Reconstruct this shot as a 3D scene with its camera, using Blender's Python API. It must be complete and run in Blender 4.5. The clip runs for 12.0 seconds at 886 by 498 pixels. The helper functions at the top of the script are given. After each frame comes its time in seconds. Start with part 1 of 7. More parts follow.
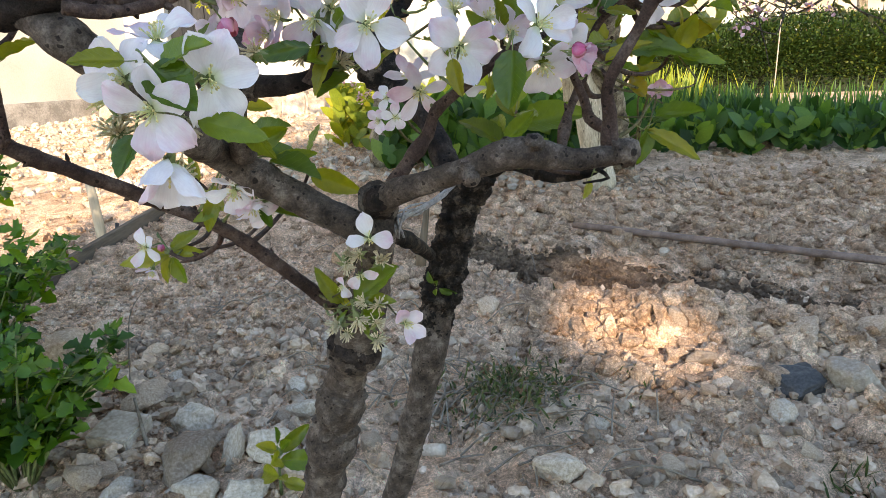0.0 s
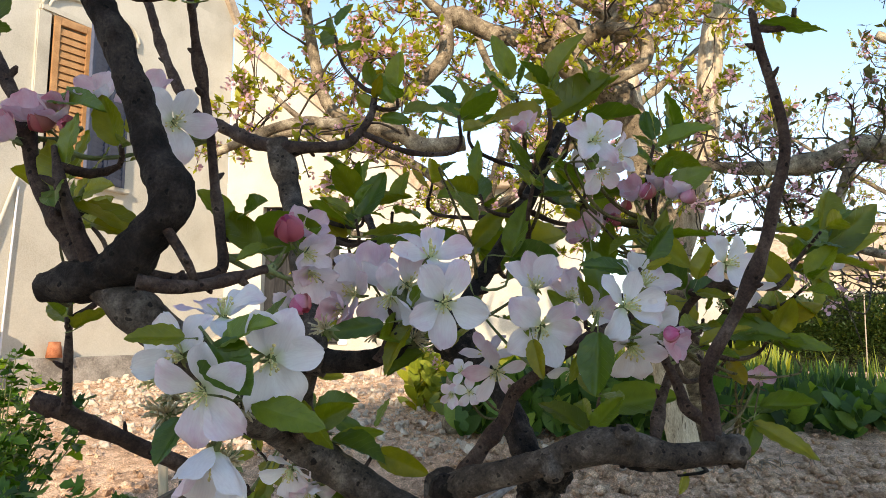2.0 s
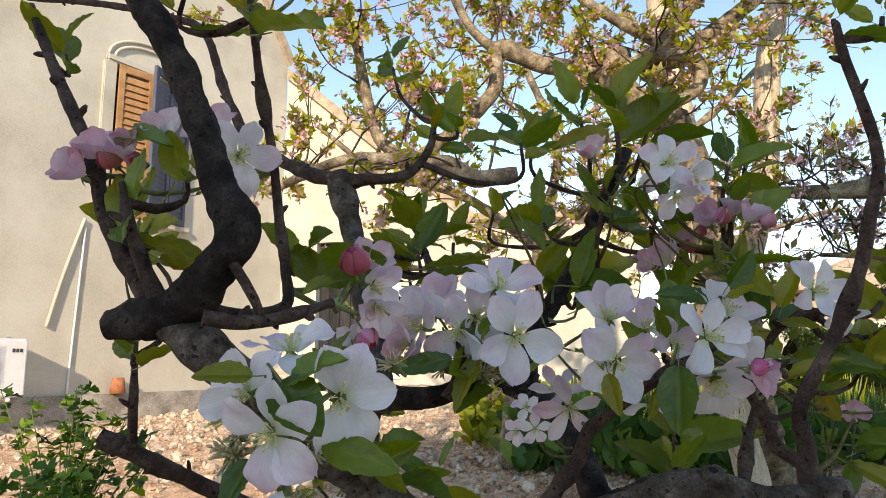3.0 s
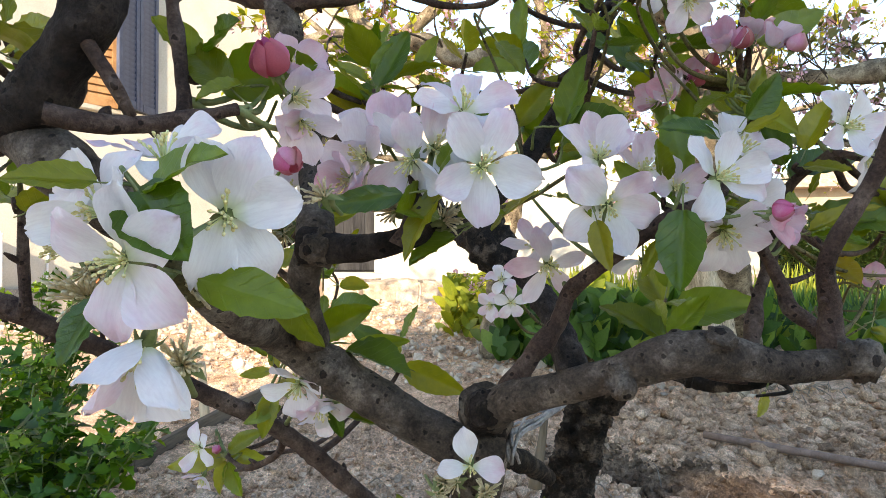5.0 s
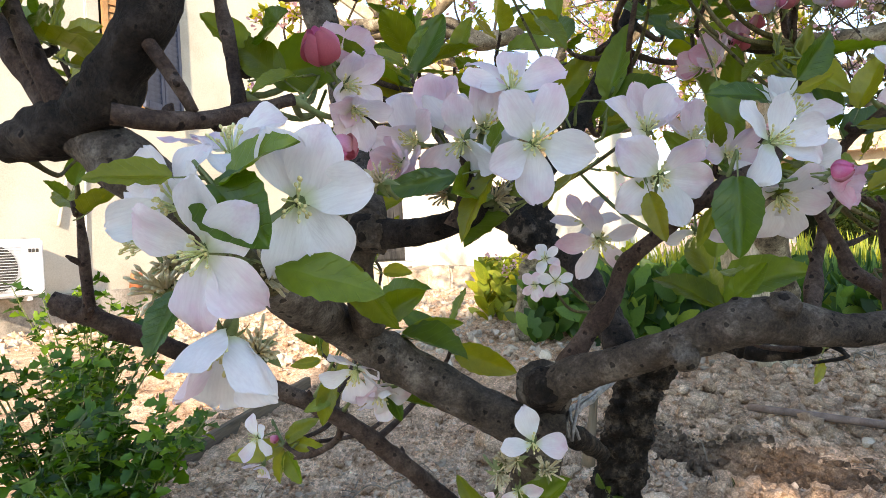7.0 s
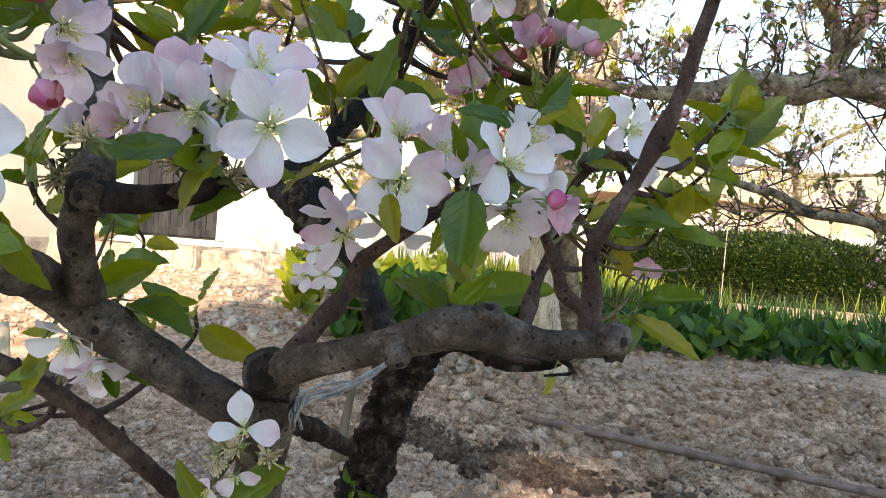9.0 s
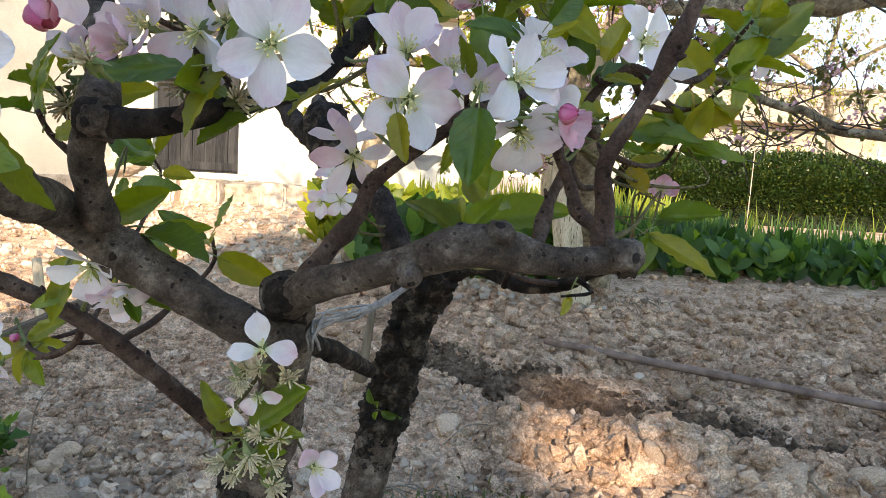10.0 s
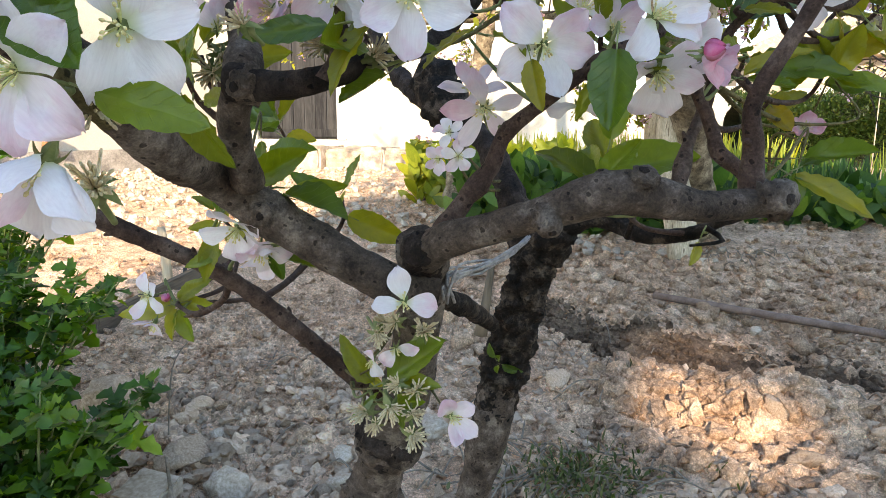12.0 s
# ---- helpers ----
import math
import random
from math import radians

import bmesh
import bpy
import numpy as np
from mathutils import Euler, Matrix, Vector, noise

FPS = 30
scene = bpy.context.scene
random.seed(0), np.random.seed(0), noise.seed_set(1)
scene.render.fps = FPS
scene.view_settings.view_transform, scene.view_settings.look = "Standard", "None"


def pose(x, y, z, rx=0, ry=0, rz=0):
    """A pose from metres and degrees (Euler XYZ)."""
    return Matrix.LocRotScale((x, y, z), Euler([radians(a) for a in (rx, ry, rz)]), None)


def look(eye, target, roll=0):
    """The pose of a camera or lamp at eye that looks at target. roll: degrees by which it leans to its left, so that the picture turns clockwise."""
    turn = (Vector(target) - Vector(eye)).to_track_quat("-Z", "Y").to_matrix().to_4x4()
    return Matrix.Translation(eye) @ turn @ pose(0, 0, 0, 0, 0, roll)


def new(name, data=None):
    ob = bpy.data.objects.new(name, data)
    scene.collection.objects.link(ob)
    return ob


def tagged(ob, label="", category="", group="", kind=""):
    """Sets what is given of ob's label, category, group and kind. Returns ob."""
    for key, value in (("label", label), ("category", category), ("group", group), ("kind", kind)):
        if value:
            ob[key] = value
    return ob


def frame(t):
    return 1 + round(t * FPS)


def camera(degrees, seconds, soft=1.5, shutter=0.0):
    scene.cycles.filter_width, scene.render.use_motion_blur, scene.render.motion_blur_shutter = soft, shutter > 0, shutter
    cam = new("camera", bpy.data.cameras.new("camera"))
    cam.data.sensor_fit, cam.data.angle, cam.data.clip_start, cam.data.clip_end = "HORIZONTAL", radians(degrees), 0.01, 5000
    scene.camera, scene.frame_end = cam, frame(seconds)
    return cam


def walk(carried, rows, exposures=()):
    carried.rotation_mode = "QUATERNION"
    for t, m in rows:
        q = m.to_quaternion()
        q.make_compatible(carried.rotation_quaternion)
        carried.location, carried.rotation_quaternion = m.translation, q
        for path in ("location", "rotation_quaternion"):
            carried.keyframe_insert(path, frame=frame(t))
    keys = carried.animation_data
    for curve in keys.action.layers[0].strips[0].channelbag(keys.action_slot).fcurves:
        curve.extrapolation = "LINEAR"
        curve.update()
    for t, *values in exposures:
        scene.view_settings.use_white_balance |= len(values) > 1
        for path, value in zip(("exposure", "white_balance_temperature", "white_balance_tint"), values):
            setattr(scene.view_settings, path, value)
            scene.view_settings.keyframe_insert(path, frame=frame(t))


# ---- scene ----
cam = camera(64.0, 12.0, 0.65)
PATH = [
    (0, (0.124, 0.161, 0.817), (-0.028, 2.089, 0.308), -1.5),
    (0.5, (0.126, 0.162, 0.819), (-0.097, 2.127, 0.52), -1.7),
    (1, (0.126, 0.169, 0.824), (-0.116, 2.154, 0.81), -0.7),
    (1.5, (0.124, 0.181, 0.825), (-0.12, 2.162, 0.951), -0.0),
    (2, (0.118, 0.203, 0.826), (-0.234, 2.159, 1.05), 0.3),
    (2.5, (0.111, 0.214, 0.827), (-0.263, 2.132, 1.251), 0.6),
    (2.7, (0.107, 0.214, 0.827), (-0.373, 2.116, 1.218), -0.1),
    (4.3, (0.101, 0.277, 0.812), (-0.397, 2.212, 0.896), -0.7),
    (4.5, (0.1, 0.287, 0.806), (-0.395, 2.224, 0.871), -0.8),
    (5, (0.098, 0.311, 0.799), (-0.356, 2.258, 0.825), 0.0),
    (5.5, (0.098, 0.319, 0.793), (-0.357, 2.266, 0.79), -0.1),
    (6, (0.097, 0.318, 0.791), (-0.346, 2.269, 0.772), -0.2),
    (6.5, (0.088, 0.313, 0.794), (-0.337, 2.267, 0.762), -1.3),
    (6.7, (0.085, 0.306, 0.796), (-0.474, 2.227, 0.779), -3.5),
    (8.3, (0.107, 0.316, 0.798), (-0.034, 2.311, 0.816), 2.4),
    (8.5, (0.114, 0.311, 0.798), (0.019, 2.309, 0.815), 2.7),
    (9, (0.131, 0.311, 0.794), (0.095, 2.311, 0.781), 4.6),
    (9.5, (0.138, 0.307, 0.794), (0.122, 2.306, 0.87), 5.2),
    (10, (0.138, 0.313, 0.789), (0.052, 2.299, 0.573), 3.3),
    (10.5, (0.132, 0.313, 0.786), (0.019, 2.282, 0.455), 2.3),
    (11, (0.131, 0.315, 0.783), (-0.023, 2.263, 0.358), 1.3),
    (11.5, (0.128, 0.311, 0.785), (-0.07, 2.259, 0.379), 0.8),
    (12, (0.116, 0.311, 0.784), (-0.236, 2.25, 0.444), 0.4),
]
EXPOSURES = [(0, 1.75), (0.5, 1.91), (1, 1.6), (1.5, 1.38), (2, 1.07), (2.5, 0.87), (2.7, 0.87), (4.3, 1.4), (5.5, 1.77), (6.7, 1.72), (8.5, 1.5), (9.5, 1.67), (10, 1.62), (10.5, 1.8), (12, 1.8)]
walk(cam, [(t, look(eye, target, roll)) for t, eye, target, roll in PATH], [(t, stops, 9100, 15) for t, stops in EXPOSURES])

# ---- light ----
SUN = Vector((0.1, -0.99, 0.4)).normalized()
world = bpy.data.worlds.new("sky")
world.use_nodes = True
scene.world = world
wn = world.node_tree.nodes
sky = wn.new("ShaderNodeTexSky")
sky.sky_type, sky.sun_disc = "NISHITA", False
sky.sun_elevation = math.asin(SUN.z)
sky.sun_rotation = math.atan2(SUN.x, SUN.y)
sky.dust_density, sky.ozone_density = 0.0, 4.5
world.node_tree.links.new(sky.outputs["Color"], wn["Background"].inputs["Color"])
wn["Background"].inputs["Strength"].default_value = 0.2
sun = new("sun", bpy.data.lights.new("sun", "SUN"))
sun.data.energy, sun.data.angle, sun.data.color = 3.1, radians(0.9), (1.0, 0.97, 0.93)
sun.matrix_world = look(SUN * 30, (0, 0, 0))


# ---- materials ----
def material(name, rough=0.8, metal=0.0):
    m = bpy.data.materials.new(name)
    m.use_nodes = True
    n = m.node_tree.nodes
    b = n["Principled BSDF"]
    b.inputs["Roughness"].default_value, b.inputs["Metallic"].default_value = rough, metal
    b.inputs["Specular IOR Level"].default_value = 0.5 if rough < 0.6 else 0.22
    return m, n, m.node_tree.links.new, b


def texcoord(n, link, space, scale):
    tc, mp = n.new("ShaderNodeTexCoord"), n.new("ShaderNodeMapping")
    mp.inputs["Scale"].default_value = scale if isinstance(scale, tuple) else (scale,) * 3
    link(tc.outputs[space], mp.inputs["Vector"])
    return mp.outputs["Vector"]


def noise_tex(n, link, vec, scale, detail=5.0, rough=0.6):
    t = n.new("ShaderNodeTexNoise")
    t.inputs["Scale"].default_value, t.inputs["Detail"].default_value, t.inputs["Roughness"].default_value = scale, detail, rough
    link(vec, t.inputs["Vector"])
    return t.outputs["Fac"]


def ramp(n, link, fac, stops):
    r = n.new("ShaderNodeValToRGB")
    while len(r.color_ramp.elements) < len(stops):
        r.color_ramp.elements.new(0.5)
    for e, (p, c) in zip(r.color_ramp.elements, stops):
        e.position, e.color = p, (*c, 1) if len(c) == 3 else c
    link(fac, r.inputs["Fac"])
    return r.outputs["Color"]


def mix(n, link, fac, a, b, blend="MIX"):
    m = n.new("ShaderNodeMix")
    m.data_type, m.blend_type = "RGBA", blend
    for sock, v in ((m.inputs[0], fac), (m.inputs[6], a), (m.inputs[7], b)):
        if isinstance(v, (int, float)):
            sock.default_value = v
        elif isinstance(v, tuple):
            sock.default_value = (*v, 1)
        else:
            link(v, sock)
    return m.outputs[2]


def bump(n, link, b, height, strength=0.5, distance=0.01):
    k = n.new("ShaderNodeBump")
    k.inputs["Strength"].default_value, k.inputs["Distance"].default_value = strength, distance
    link(height, k.inputs["Height"])
    link(k.outputs["Normal"], b.inputs["Normal"])
    return k.outputs["Normal"]


def tight(stops, k=0.5):
    """Stops drawn in towards the middle, where noise has most of its values."""
    return [(0.5 + (p - 0.5) * k, c) for p, c in stops]


def surface(name, stops, scale=8.0, fine=60.0, rough=0.85, bumps=0.4, dist=0.01, space="Object", stretch=(1, 1, 1), tint=0.0, metal=0.0):
    """A mottled surface: a ramp over coarse and fine noise, with relief of both."""
    m, n, link, b = material(name, rough, metal)
    v = texcoord(n, link, space, stretch)
    coarse, grain = noise_tex(n, link, v, scale), noise_tex(n, link, v, fine, 3)
    add = n.new("ShaderNodeMath")
    add.operation = "MULTIPLY_ADD"
    add.inputs[1].default_value = 0.35
    link(grain, add.inputs[0])
    scaled = n.new("ShaderNodeMath")
    scaled.operation = "MULTIPLY"
    scaled.inputs[1].default_value = 0.65
    link(coarse, scaled.inputs[0])
    link(scaled.outputs[0], add.inputs[2])
    c = ramp(n, link, add.outputs[0], tight(stops))
    if tint:
        info = n.new("ShaderNodeObjectInfo")
        geo = n.new("ShaderNodeNewGeometry")
        s = n.new("ShaderNodeMath")
        link(info.outputs["Random"], s.inputs[0])
        link(geo.outputs["Random Per Island"], s.inputs[1])
        f = n.new("ShaderNodeMath")
        f.operation = "FRACT"
        link(s.outputs[0], f.inputs[0])
        t = ramp(n, link, f.outputs[0], [(0.0, (1 - tint, 1 - tint, 1 - tint)), (1.0, (1 + tint, 1 + tint * 0.9, 1 + tint * 0.8))])
        c = mix(n, link, 1.0, c, t, "MULTIPLY")
    link(c, b.inputs["Base Color"])
    if bumps:
        bump(n, link, b, add.outputs[0], bumps, dist)
    return m


def leafy(name, dark, light, yellow, under, translucent=0.35, rough=0.42, veins=True, gloss=0.4):
    """Leaf: midrib and side veins along local y, colour drifting from piece to piece, light shining through."""
    m, n, link, b = material(name, rough)
    b.inputs["Specular IOR Level"].default_value = gloss
    info, geo = n.new("ShaderNodeObjectInfo"), n.new("ShaderNodeNewGeometry")
    s, f = n.new("ShaderNodeMath"), n.new("ShaderNodeMath")
    link(info.outputs["Random"], s.inputs[0])
    link(geo.outputs["Random Per Island"], s.inputs[1])
    f.operation = "FRACT"
    link(s.outputs[0], f.inputs[0])
    c = ramp(n, link, f.outputs[0], [(0.0, dark), (0.55, light), (0.85, under), (1.0, yellow)])
    v = texcoord(n, link, "Object", 1.0)
    mott = noise_tex(n, link, v, 90.0, 4)
    c = mix(n, link, 0.35, c, ramp(n, link, mott, [(0.3, (0.45, 0.5, 0.4)), (0.7, (1.25, 1.2, 1.1))]), "MULTIPLY")
    if veins:
        sep = n.new("ShaderNodeSeparateXYZ")
        link(v, sep.inputs[0])
        ab = n.new("ShaderNodeMath")
        ab.operation = "ABSOLUTE"
        link(sep.outputs["X"], ab.inputs[0])
        w = n.new("ShaderNodeMath")
        w.operation = "MULTIPLY_ADD"
        w.inputs[1].default_value = -1.1
        link(ab.outputs[0], w.inputs[0])
        link(sep.outputs["Y"], w.inputs[2])
        sn = n.new("ShaderNodeMath")
        sn.operation = "MULTIPLY"
        sn.inputs[1].default_value = 780.0
        link(w.outputs[0], sn.inputs[0])
        si = n.new("ShaderNodeMath")
        si.operation = "SINE"
        link(sn.outputs[0], si.inputs[0])
        rib = ramp(n, link, ab.outputs[0], [(0.0, (1, 1, 1)), (0.0012, (0, 0, 0))])
        vein = ramp(n, link, si.outputs[0], [(0.90, (0, 0, 0)), (1.0, (0.5, 0.5, 0.5))])
        both = mix(n, link, 1.0, rib, vein, "LIGHTEN")
        c = mix(n, link, mix(n, link, 1.0, both, (0.16, 0.16, 0.16), "MULTIPLY"), c, tuple(min(1, q * 1.4 + 0.02) for q in light))
        hb = n.new("ShaderNodeMath")
        hb.operation = "SUBTRACT"
        link(mott, hb.inputs[0])
        link(both, hb.inputs[1])
        bump(n, link, b, hb.outputs[0], 0.45, 0.0016)
    link(c, b.inputs["Base Color"])
    tr = n.new("ShaderNodeBsdfTranslucent")
    bright = mix(n, link, 1.0, c, (1.9, 1.75, 0.6), "MULTIPLY")
    link(bright, tr.inputs["Color"])
    ms = n.new("ShaderNodeMixShader")
    ms.inputs[0].default_value = translucent
    link(b.outputs[0], ms.inputs[1])
    link(tr.outputs[0], ms.inputs[2])
    link(ms.outputs[0], n["Material Output"].inputs["Surface"])
    return m


def petal_material(name, base, edge, pink):
    """Petal: cream at the claw, blushing in uneven patches towards the rim, with fine lengthwise veins."""
    m, n, link, b = material(name, 0.5)
    b.inputs["Specular IOR Level"].default_value = 0.3
    v = texcoord(n, link, "Object", 1.0)
    info, sep = n.new("ShaderNodeObjectInfo"), n.new("ShaderNodeSeparateXYZ")
    link(v, sep.inputs[0])
    big = noise_tex(n, link, v, 85.0, 3)
    fine = noise_tex(n, link, texcoord(n, link, "Object", (1, 0.1, 1)), 1100.0, 3)
    out, patch, shift = n.new("ShaderNodeMath"), n.new("ShaderNodeMath"), n.new("ShaderNodeMath")
    out.operation, patch.operation, shift.operation = "MULTIPLY_ADD", "MULTIPLY", "MULTIPLY_ADD"
    out.inputs[1].default_value, out.inputs[2].default_value = 30.0, 0.25
    link(sep.outputs["Y"], out.inputs[0])
    link(out.outputs[0], patch.inputs[0])
    link(big, patch.inputs[1])
    shift.inputs[1].default_value = 0.5
    link(info.outputs["Random"], shift.inputs[0])
    link(patch.outputs[0], shift.inputs[2])
    c = ramp(n, link, shift.outputs[0], [(0.3, base), (0.66, edge), (1.0, pink)])
    c = mix(n, link, 0.3, c, ramp(n, link, fine, [(0.35, (0.82, 0.78, 0.8)), (0.6, (1.02, 1.02, 1.02))]), "MULTIPLY")
    claw = ramp(n, link, out.outputs[0], [(0.25, (0.75, 0.82, 0.5)), (0.42, (1, 1, 1))])
    c = mix(n, link, 1.0, c, claw, "MULTIPLY")
    link(c, b.inputs["Base Color"])
    bump(n, link, b, fine, 0.35, 0.0008)
    tr = n.new("ShaderNodeBsdfTranslucent")
    link(c, tr.inputs["Color"])
    ms = n.new("ShaderNodeMixShader")
    ms.inputs[0].default_value = 0.4
    link(b.outputs[0], ms.inputs[1])
    link(tr.outputs[0], ms.inputs[2])
    link(ms.outputs[0], n["Material Output"].inputs["Surface"])
    return m


def bark_material(name, stops, stretch=(1, 1, 1), strength=0.7):
    """Bark: faint blotches, sharp fine grain, sparse dark pores and short cracks with crevice shade painted in."""
    m, n, link, b = material(name, 0.7)
    b.inputs["Specular IOR Level"].default_value = 0.12
    v = texcoord(n, link, "Object", stretch)
    a, g = noise_tex(n, link, v, 45.0, 6, 0.72), noise_tex(n, link, v, 620.0, 5, 0.7)
    warp = n.new("ShaderNodeVectorMath")
    warp.operation = "MULTIPLY_ADD"
    warp.inputs[1].default_value = (0.004,) * 3
    wt = n.new("ShaderNodeTexNoise")
    wt.inputs["Scale"].default_value = 260.0
    link(v, wt.inputs["Vector"])
    link(wt.outputs["Color"], warp.inputs[0])
    link(v, warp.inputs[2])
    pores = n.new("ShaderNodeTexVoronoi")
    pores.inputs["Scale"].default_value = 125.0
    link(warp.outputs[0], pores.inputs["Vector"])
    lines = n.new("ShaderNodeTexNoise")
    lines.inputs["Scale"].default_value, lines.inputs["Detail"].default_value = 190.0, 3.0
    link(warp.outputs[0], lines.inputs["Vector"])
    c = ramp(n, link, a, tight(stops, 0.7))
    grain = ramp(n, link, g, [(0.36, (0.5, 0.49, 0.48)), (0.5, (1, 1, 1)), (0.64, (1.5, 1.49, 1.47))])
    c = mix(n, link, 0.55, c, grain, "MULTIPLY")
    pit = ramp(n, link, pores.outputs["Distance"], [(0.15, (0.16, 0.14, 0.13)), (0.21, (1.25, 1.22, 1.2)), (0.3, (1, 1, 1))])
    c = mix(n, link, 0.8, c, pit, "MULTIPLY")
    crack = ramp(n, link, lines.outputs["Fac"], [(0.47, (1, 1, 1)), (0.5, (0.5, 0.48, 0.46)), (0.53, (1, 1, 1))])
    c = mix(n, link, 0.45, c, crack, "MULTIPLY")
    link(c, b.inputs["Base Color"])
    h = mix(n, link, 0.4, mix(n, link, 0.5, a, g), mix(n, link, 0.5, crack, pit), "MULTIPLY")
    bump(n, link, b, h, min(1.0, strength * 1.4), 0.0045)
    return m


def earth_material(name, stops):
    """Dry earth: drifts of colour, crumbs of three sizes, crevice shade painted into the gaps between them, each loose
    lump of its own shade.
    """
    m, n, link, b = material(name, 0.95)
    v = texcoord(n, link, "Object", 1.0)
    c = ramp(n, link, noise_tex(n, link, v, 7.0, 9, 0.72), tight(stops, 0.75))
    height = noise_tex(n, link, v, 60.0, 8, 0.75)
    c = mix(n, link, 0.8, c, ramp(n, link, height, [(0.34, (0.74, 0.72, 0.7)), (0.5, (1.08, 1.08, 1.08)), (0.64, (1.3, 1.3, 1.3))]), "MULTIPLY")
    for scale, amount in ((55.0, 0.2), (110.0, 0.45), (240.0, 0.55), (420.0, 0.5)):
        vor = n.new("ShaderNodeTexVoronoi")
        vor.inputs["Scale"].default_value = scale
        link(v, vor.inputs["Vector"])
        shade = ramp(n, link, vor.outputs["Color"], [(0.15, (0.68, 0.66, 0.64)), (0.5, (1.08, 1.07, 1.06)), (0.85, (1.45, 1.45, 1.43))])
        c = mix(n, link, amount, c, shade, "MULTIPLY")
        gap = ramp(n, link, vor.outputs["Distance"], [(0.4, (1, 1, 1)), (0.9, (0.5, 0.46, 0.43))])
        c = mix(n, link, amount, c, gap, "MULTIPLY")
        height = mix(n, link, 0.6, height, gap, "MULTIPLY")
    geo = n.new("ShaderNodeNewGeometry")
    lump = ramp(n, link, geo.outputs["Random Per Island"], [(0.0, (0.76, 0.74, 0.72)), (0.5, (1.06, 1.06, 1.06)), (1.0, (1.38, 1.38, 1.38))])
    c = mix(n, link, 1.0, c, lump, "MULTIPLY")
    link(c, b.inputs["Base Color"])
    bump(n, link, b, height, 1.0, 0.012)
    return m


M_BARK = bark_material("bark", [(0.25, (0.03, 0.021, 0.016)), (0.5, (0.105, 0.078, 0.061)), (0.75, (0.27, 0.218, 0.178))])
M_BURNT = bark_material("dark_bark", [(0.3, (0.005, 0.004, 0.003)), (0.52, (0.024, 0.017, 0.013)), (0.72, (0.14, 0.108, 0.085))], strength=1.0)
M_TWIG = bark_material("twig_bark", [(0.25, (0.03, 0.017, 0.013)), (0.5, (0.08, 0.048, 0.037)), (0.8, (0.18, 0.125, 0.1))], strength=0.6)
M_PALE = bark_material("pale_bark", [(0.25, (0.27, 0.205, 0.135)), (0.5, (0.5, 0.41, 0.29)), (0.75, (0.66, 0.57, 0.43))], (0.5, 0.5, 0.08), 1.0)
M_OLD = bark_material("old_bark", [(0.25, (0.05, 0.038, 0.026)), (0.5, (0.2, 0.155, 0.105)), (0.75, (0.46, 0.385, 0.27))], (0.35, 0.35, 0.35), 1.0)
# dark bark of knots and stub; also carries the bent limb's backlit shade
M_DARKSHADEBARK = bark_material("dark_and_shaded_bark", [(0.25, (0.01, 0.007, 0.006)), (0.5, (0.03, 0.021, 0.017)), (0.75, (0.08, 0.06, 0.05))])
M_CUT = surface("cut_wood", [(0.3, (0.05, 0.038, 0.03)), (0.7, (0.14, 0.11, 0.085))], 60, 400, 0.9, 0.6, 0.003)
M_PETAL = petal_material("petal", (0.87, 0.855, 0.845), (0.87, 0.8, 0.815), (0.84, 0.6, 0.69))
M_BLUSH = petal_material("blush_petal", (0.87, 0.805, 0.815), (0.85, 0.71, 0.755), (0.8, 0.5, 0.6))
M_ROSE = petal_material("rose_petal", (0.82, 0.7, 0.74), (0.8, 0.55, 0.62), (0.76, 0.33, 0.43))
M_PINK = petal_material("bud_petal", (0.74, 0.15, 0.32), (0.82, 0.4, 0.54), (0.88, 0.66, 0.75))
M_LEAF = leafy("apple_leaf", (0.04, 0.095, 0.008), (0.13, 0.195, 0.013), (0.27, 0.26, 0.022), (0.2, 0.225, 0.018), 0.38, 0.32, True, 0.55)
M_OLIVE = leafy("olive_leaf", (0.08, 0.12, 0.006), (0.16, 0.18, 0.01), (0.27, 0.2, 0.018), (0.22, 0.21, 0.013), 0.42, 0.35, True, 0.5)
M_STEM = surface("green_stem", [(0.3, (0.1, 0.13, 0.04)), (0.7, (0.22, 0.24, 0.1))], 60, 300, 0.6, 0.2, 0.001)
M_SHOOT = bark_material("green_brown_shoot", [(0.25, (0.06, 0.05, 0.02)), (0.5, (0.12, 0.1, 0.045)), (0.75, (0.2, 0.16, 0.08))], strength=0.3)
M_STAMEN = surface("stamen", [(0.3, (0.6, 0.62, 0.26)), (0.7, (0.76, 0.76, 0.42))], 200, 900, 0.6, 0.0)
M_WITHER = surface("withered_stamen", [(0.3, (0.5, 0.4, 0.24)), (0.7, (0.72, 0.63, 0.44))], 200, 900, 0.7, 0.0)
M_ANTHER = surface("anther", [(0.3, (0.62, 0.5, 0.2)), (0.7, (0.82, 0.74, 0.42))], 200, 900, 0.7, 0.0)
M_SOIL = earth_material("soil", [(0.3, (0.29, 0.176, 0.11)), (0.5, (0.56, 0.375, 0.255)), (0.72, (0.74, 0.545, 0.4))])
M_STONE = surface("stone", [(0.2, (0.27, 0.178, 0.117)), (0.5, (0.45, 0.325, 0.232)), (0.8, (0.64, 0.5, 0.385))], 20, 130, 0.92, 0.7, 0.006, tint=0.45)
M_PALESTONE = surface("pale_stone", [(0.2, (0.31, 0.232, 0.165)), (0.5, (0.48, 0.388, 0.3)), (0.8, (0.64, 0.545, 0.44))], 14, 110, 0.9, 0.6, 0.005, tint=0.25)
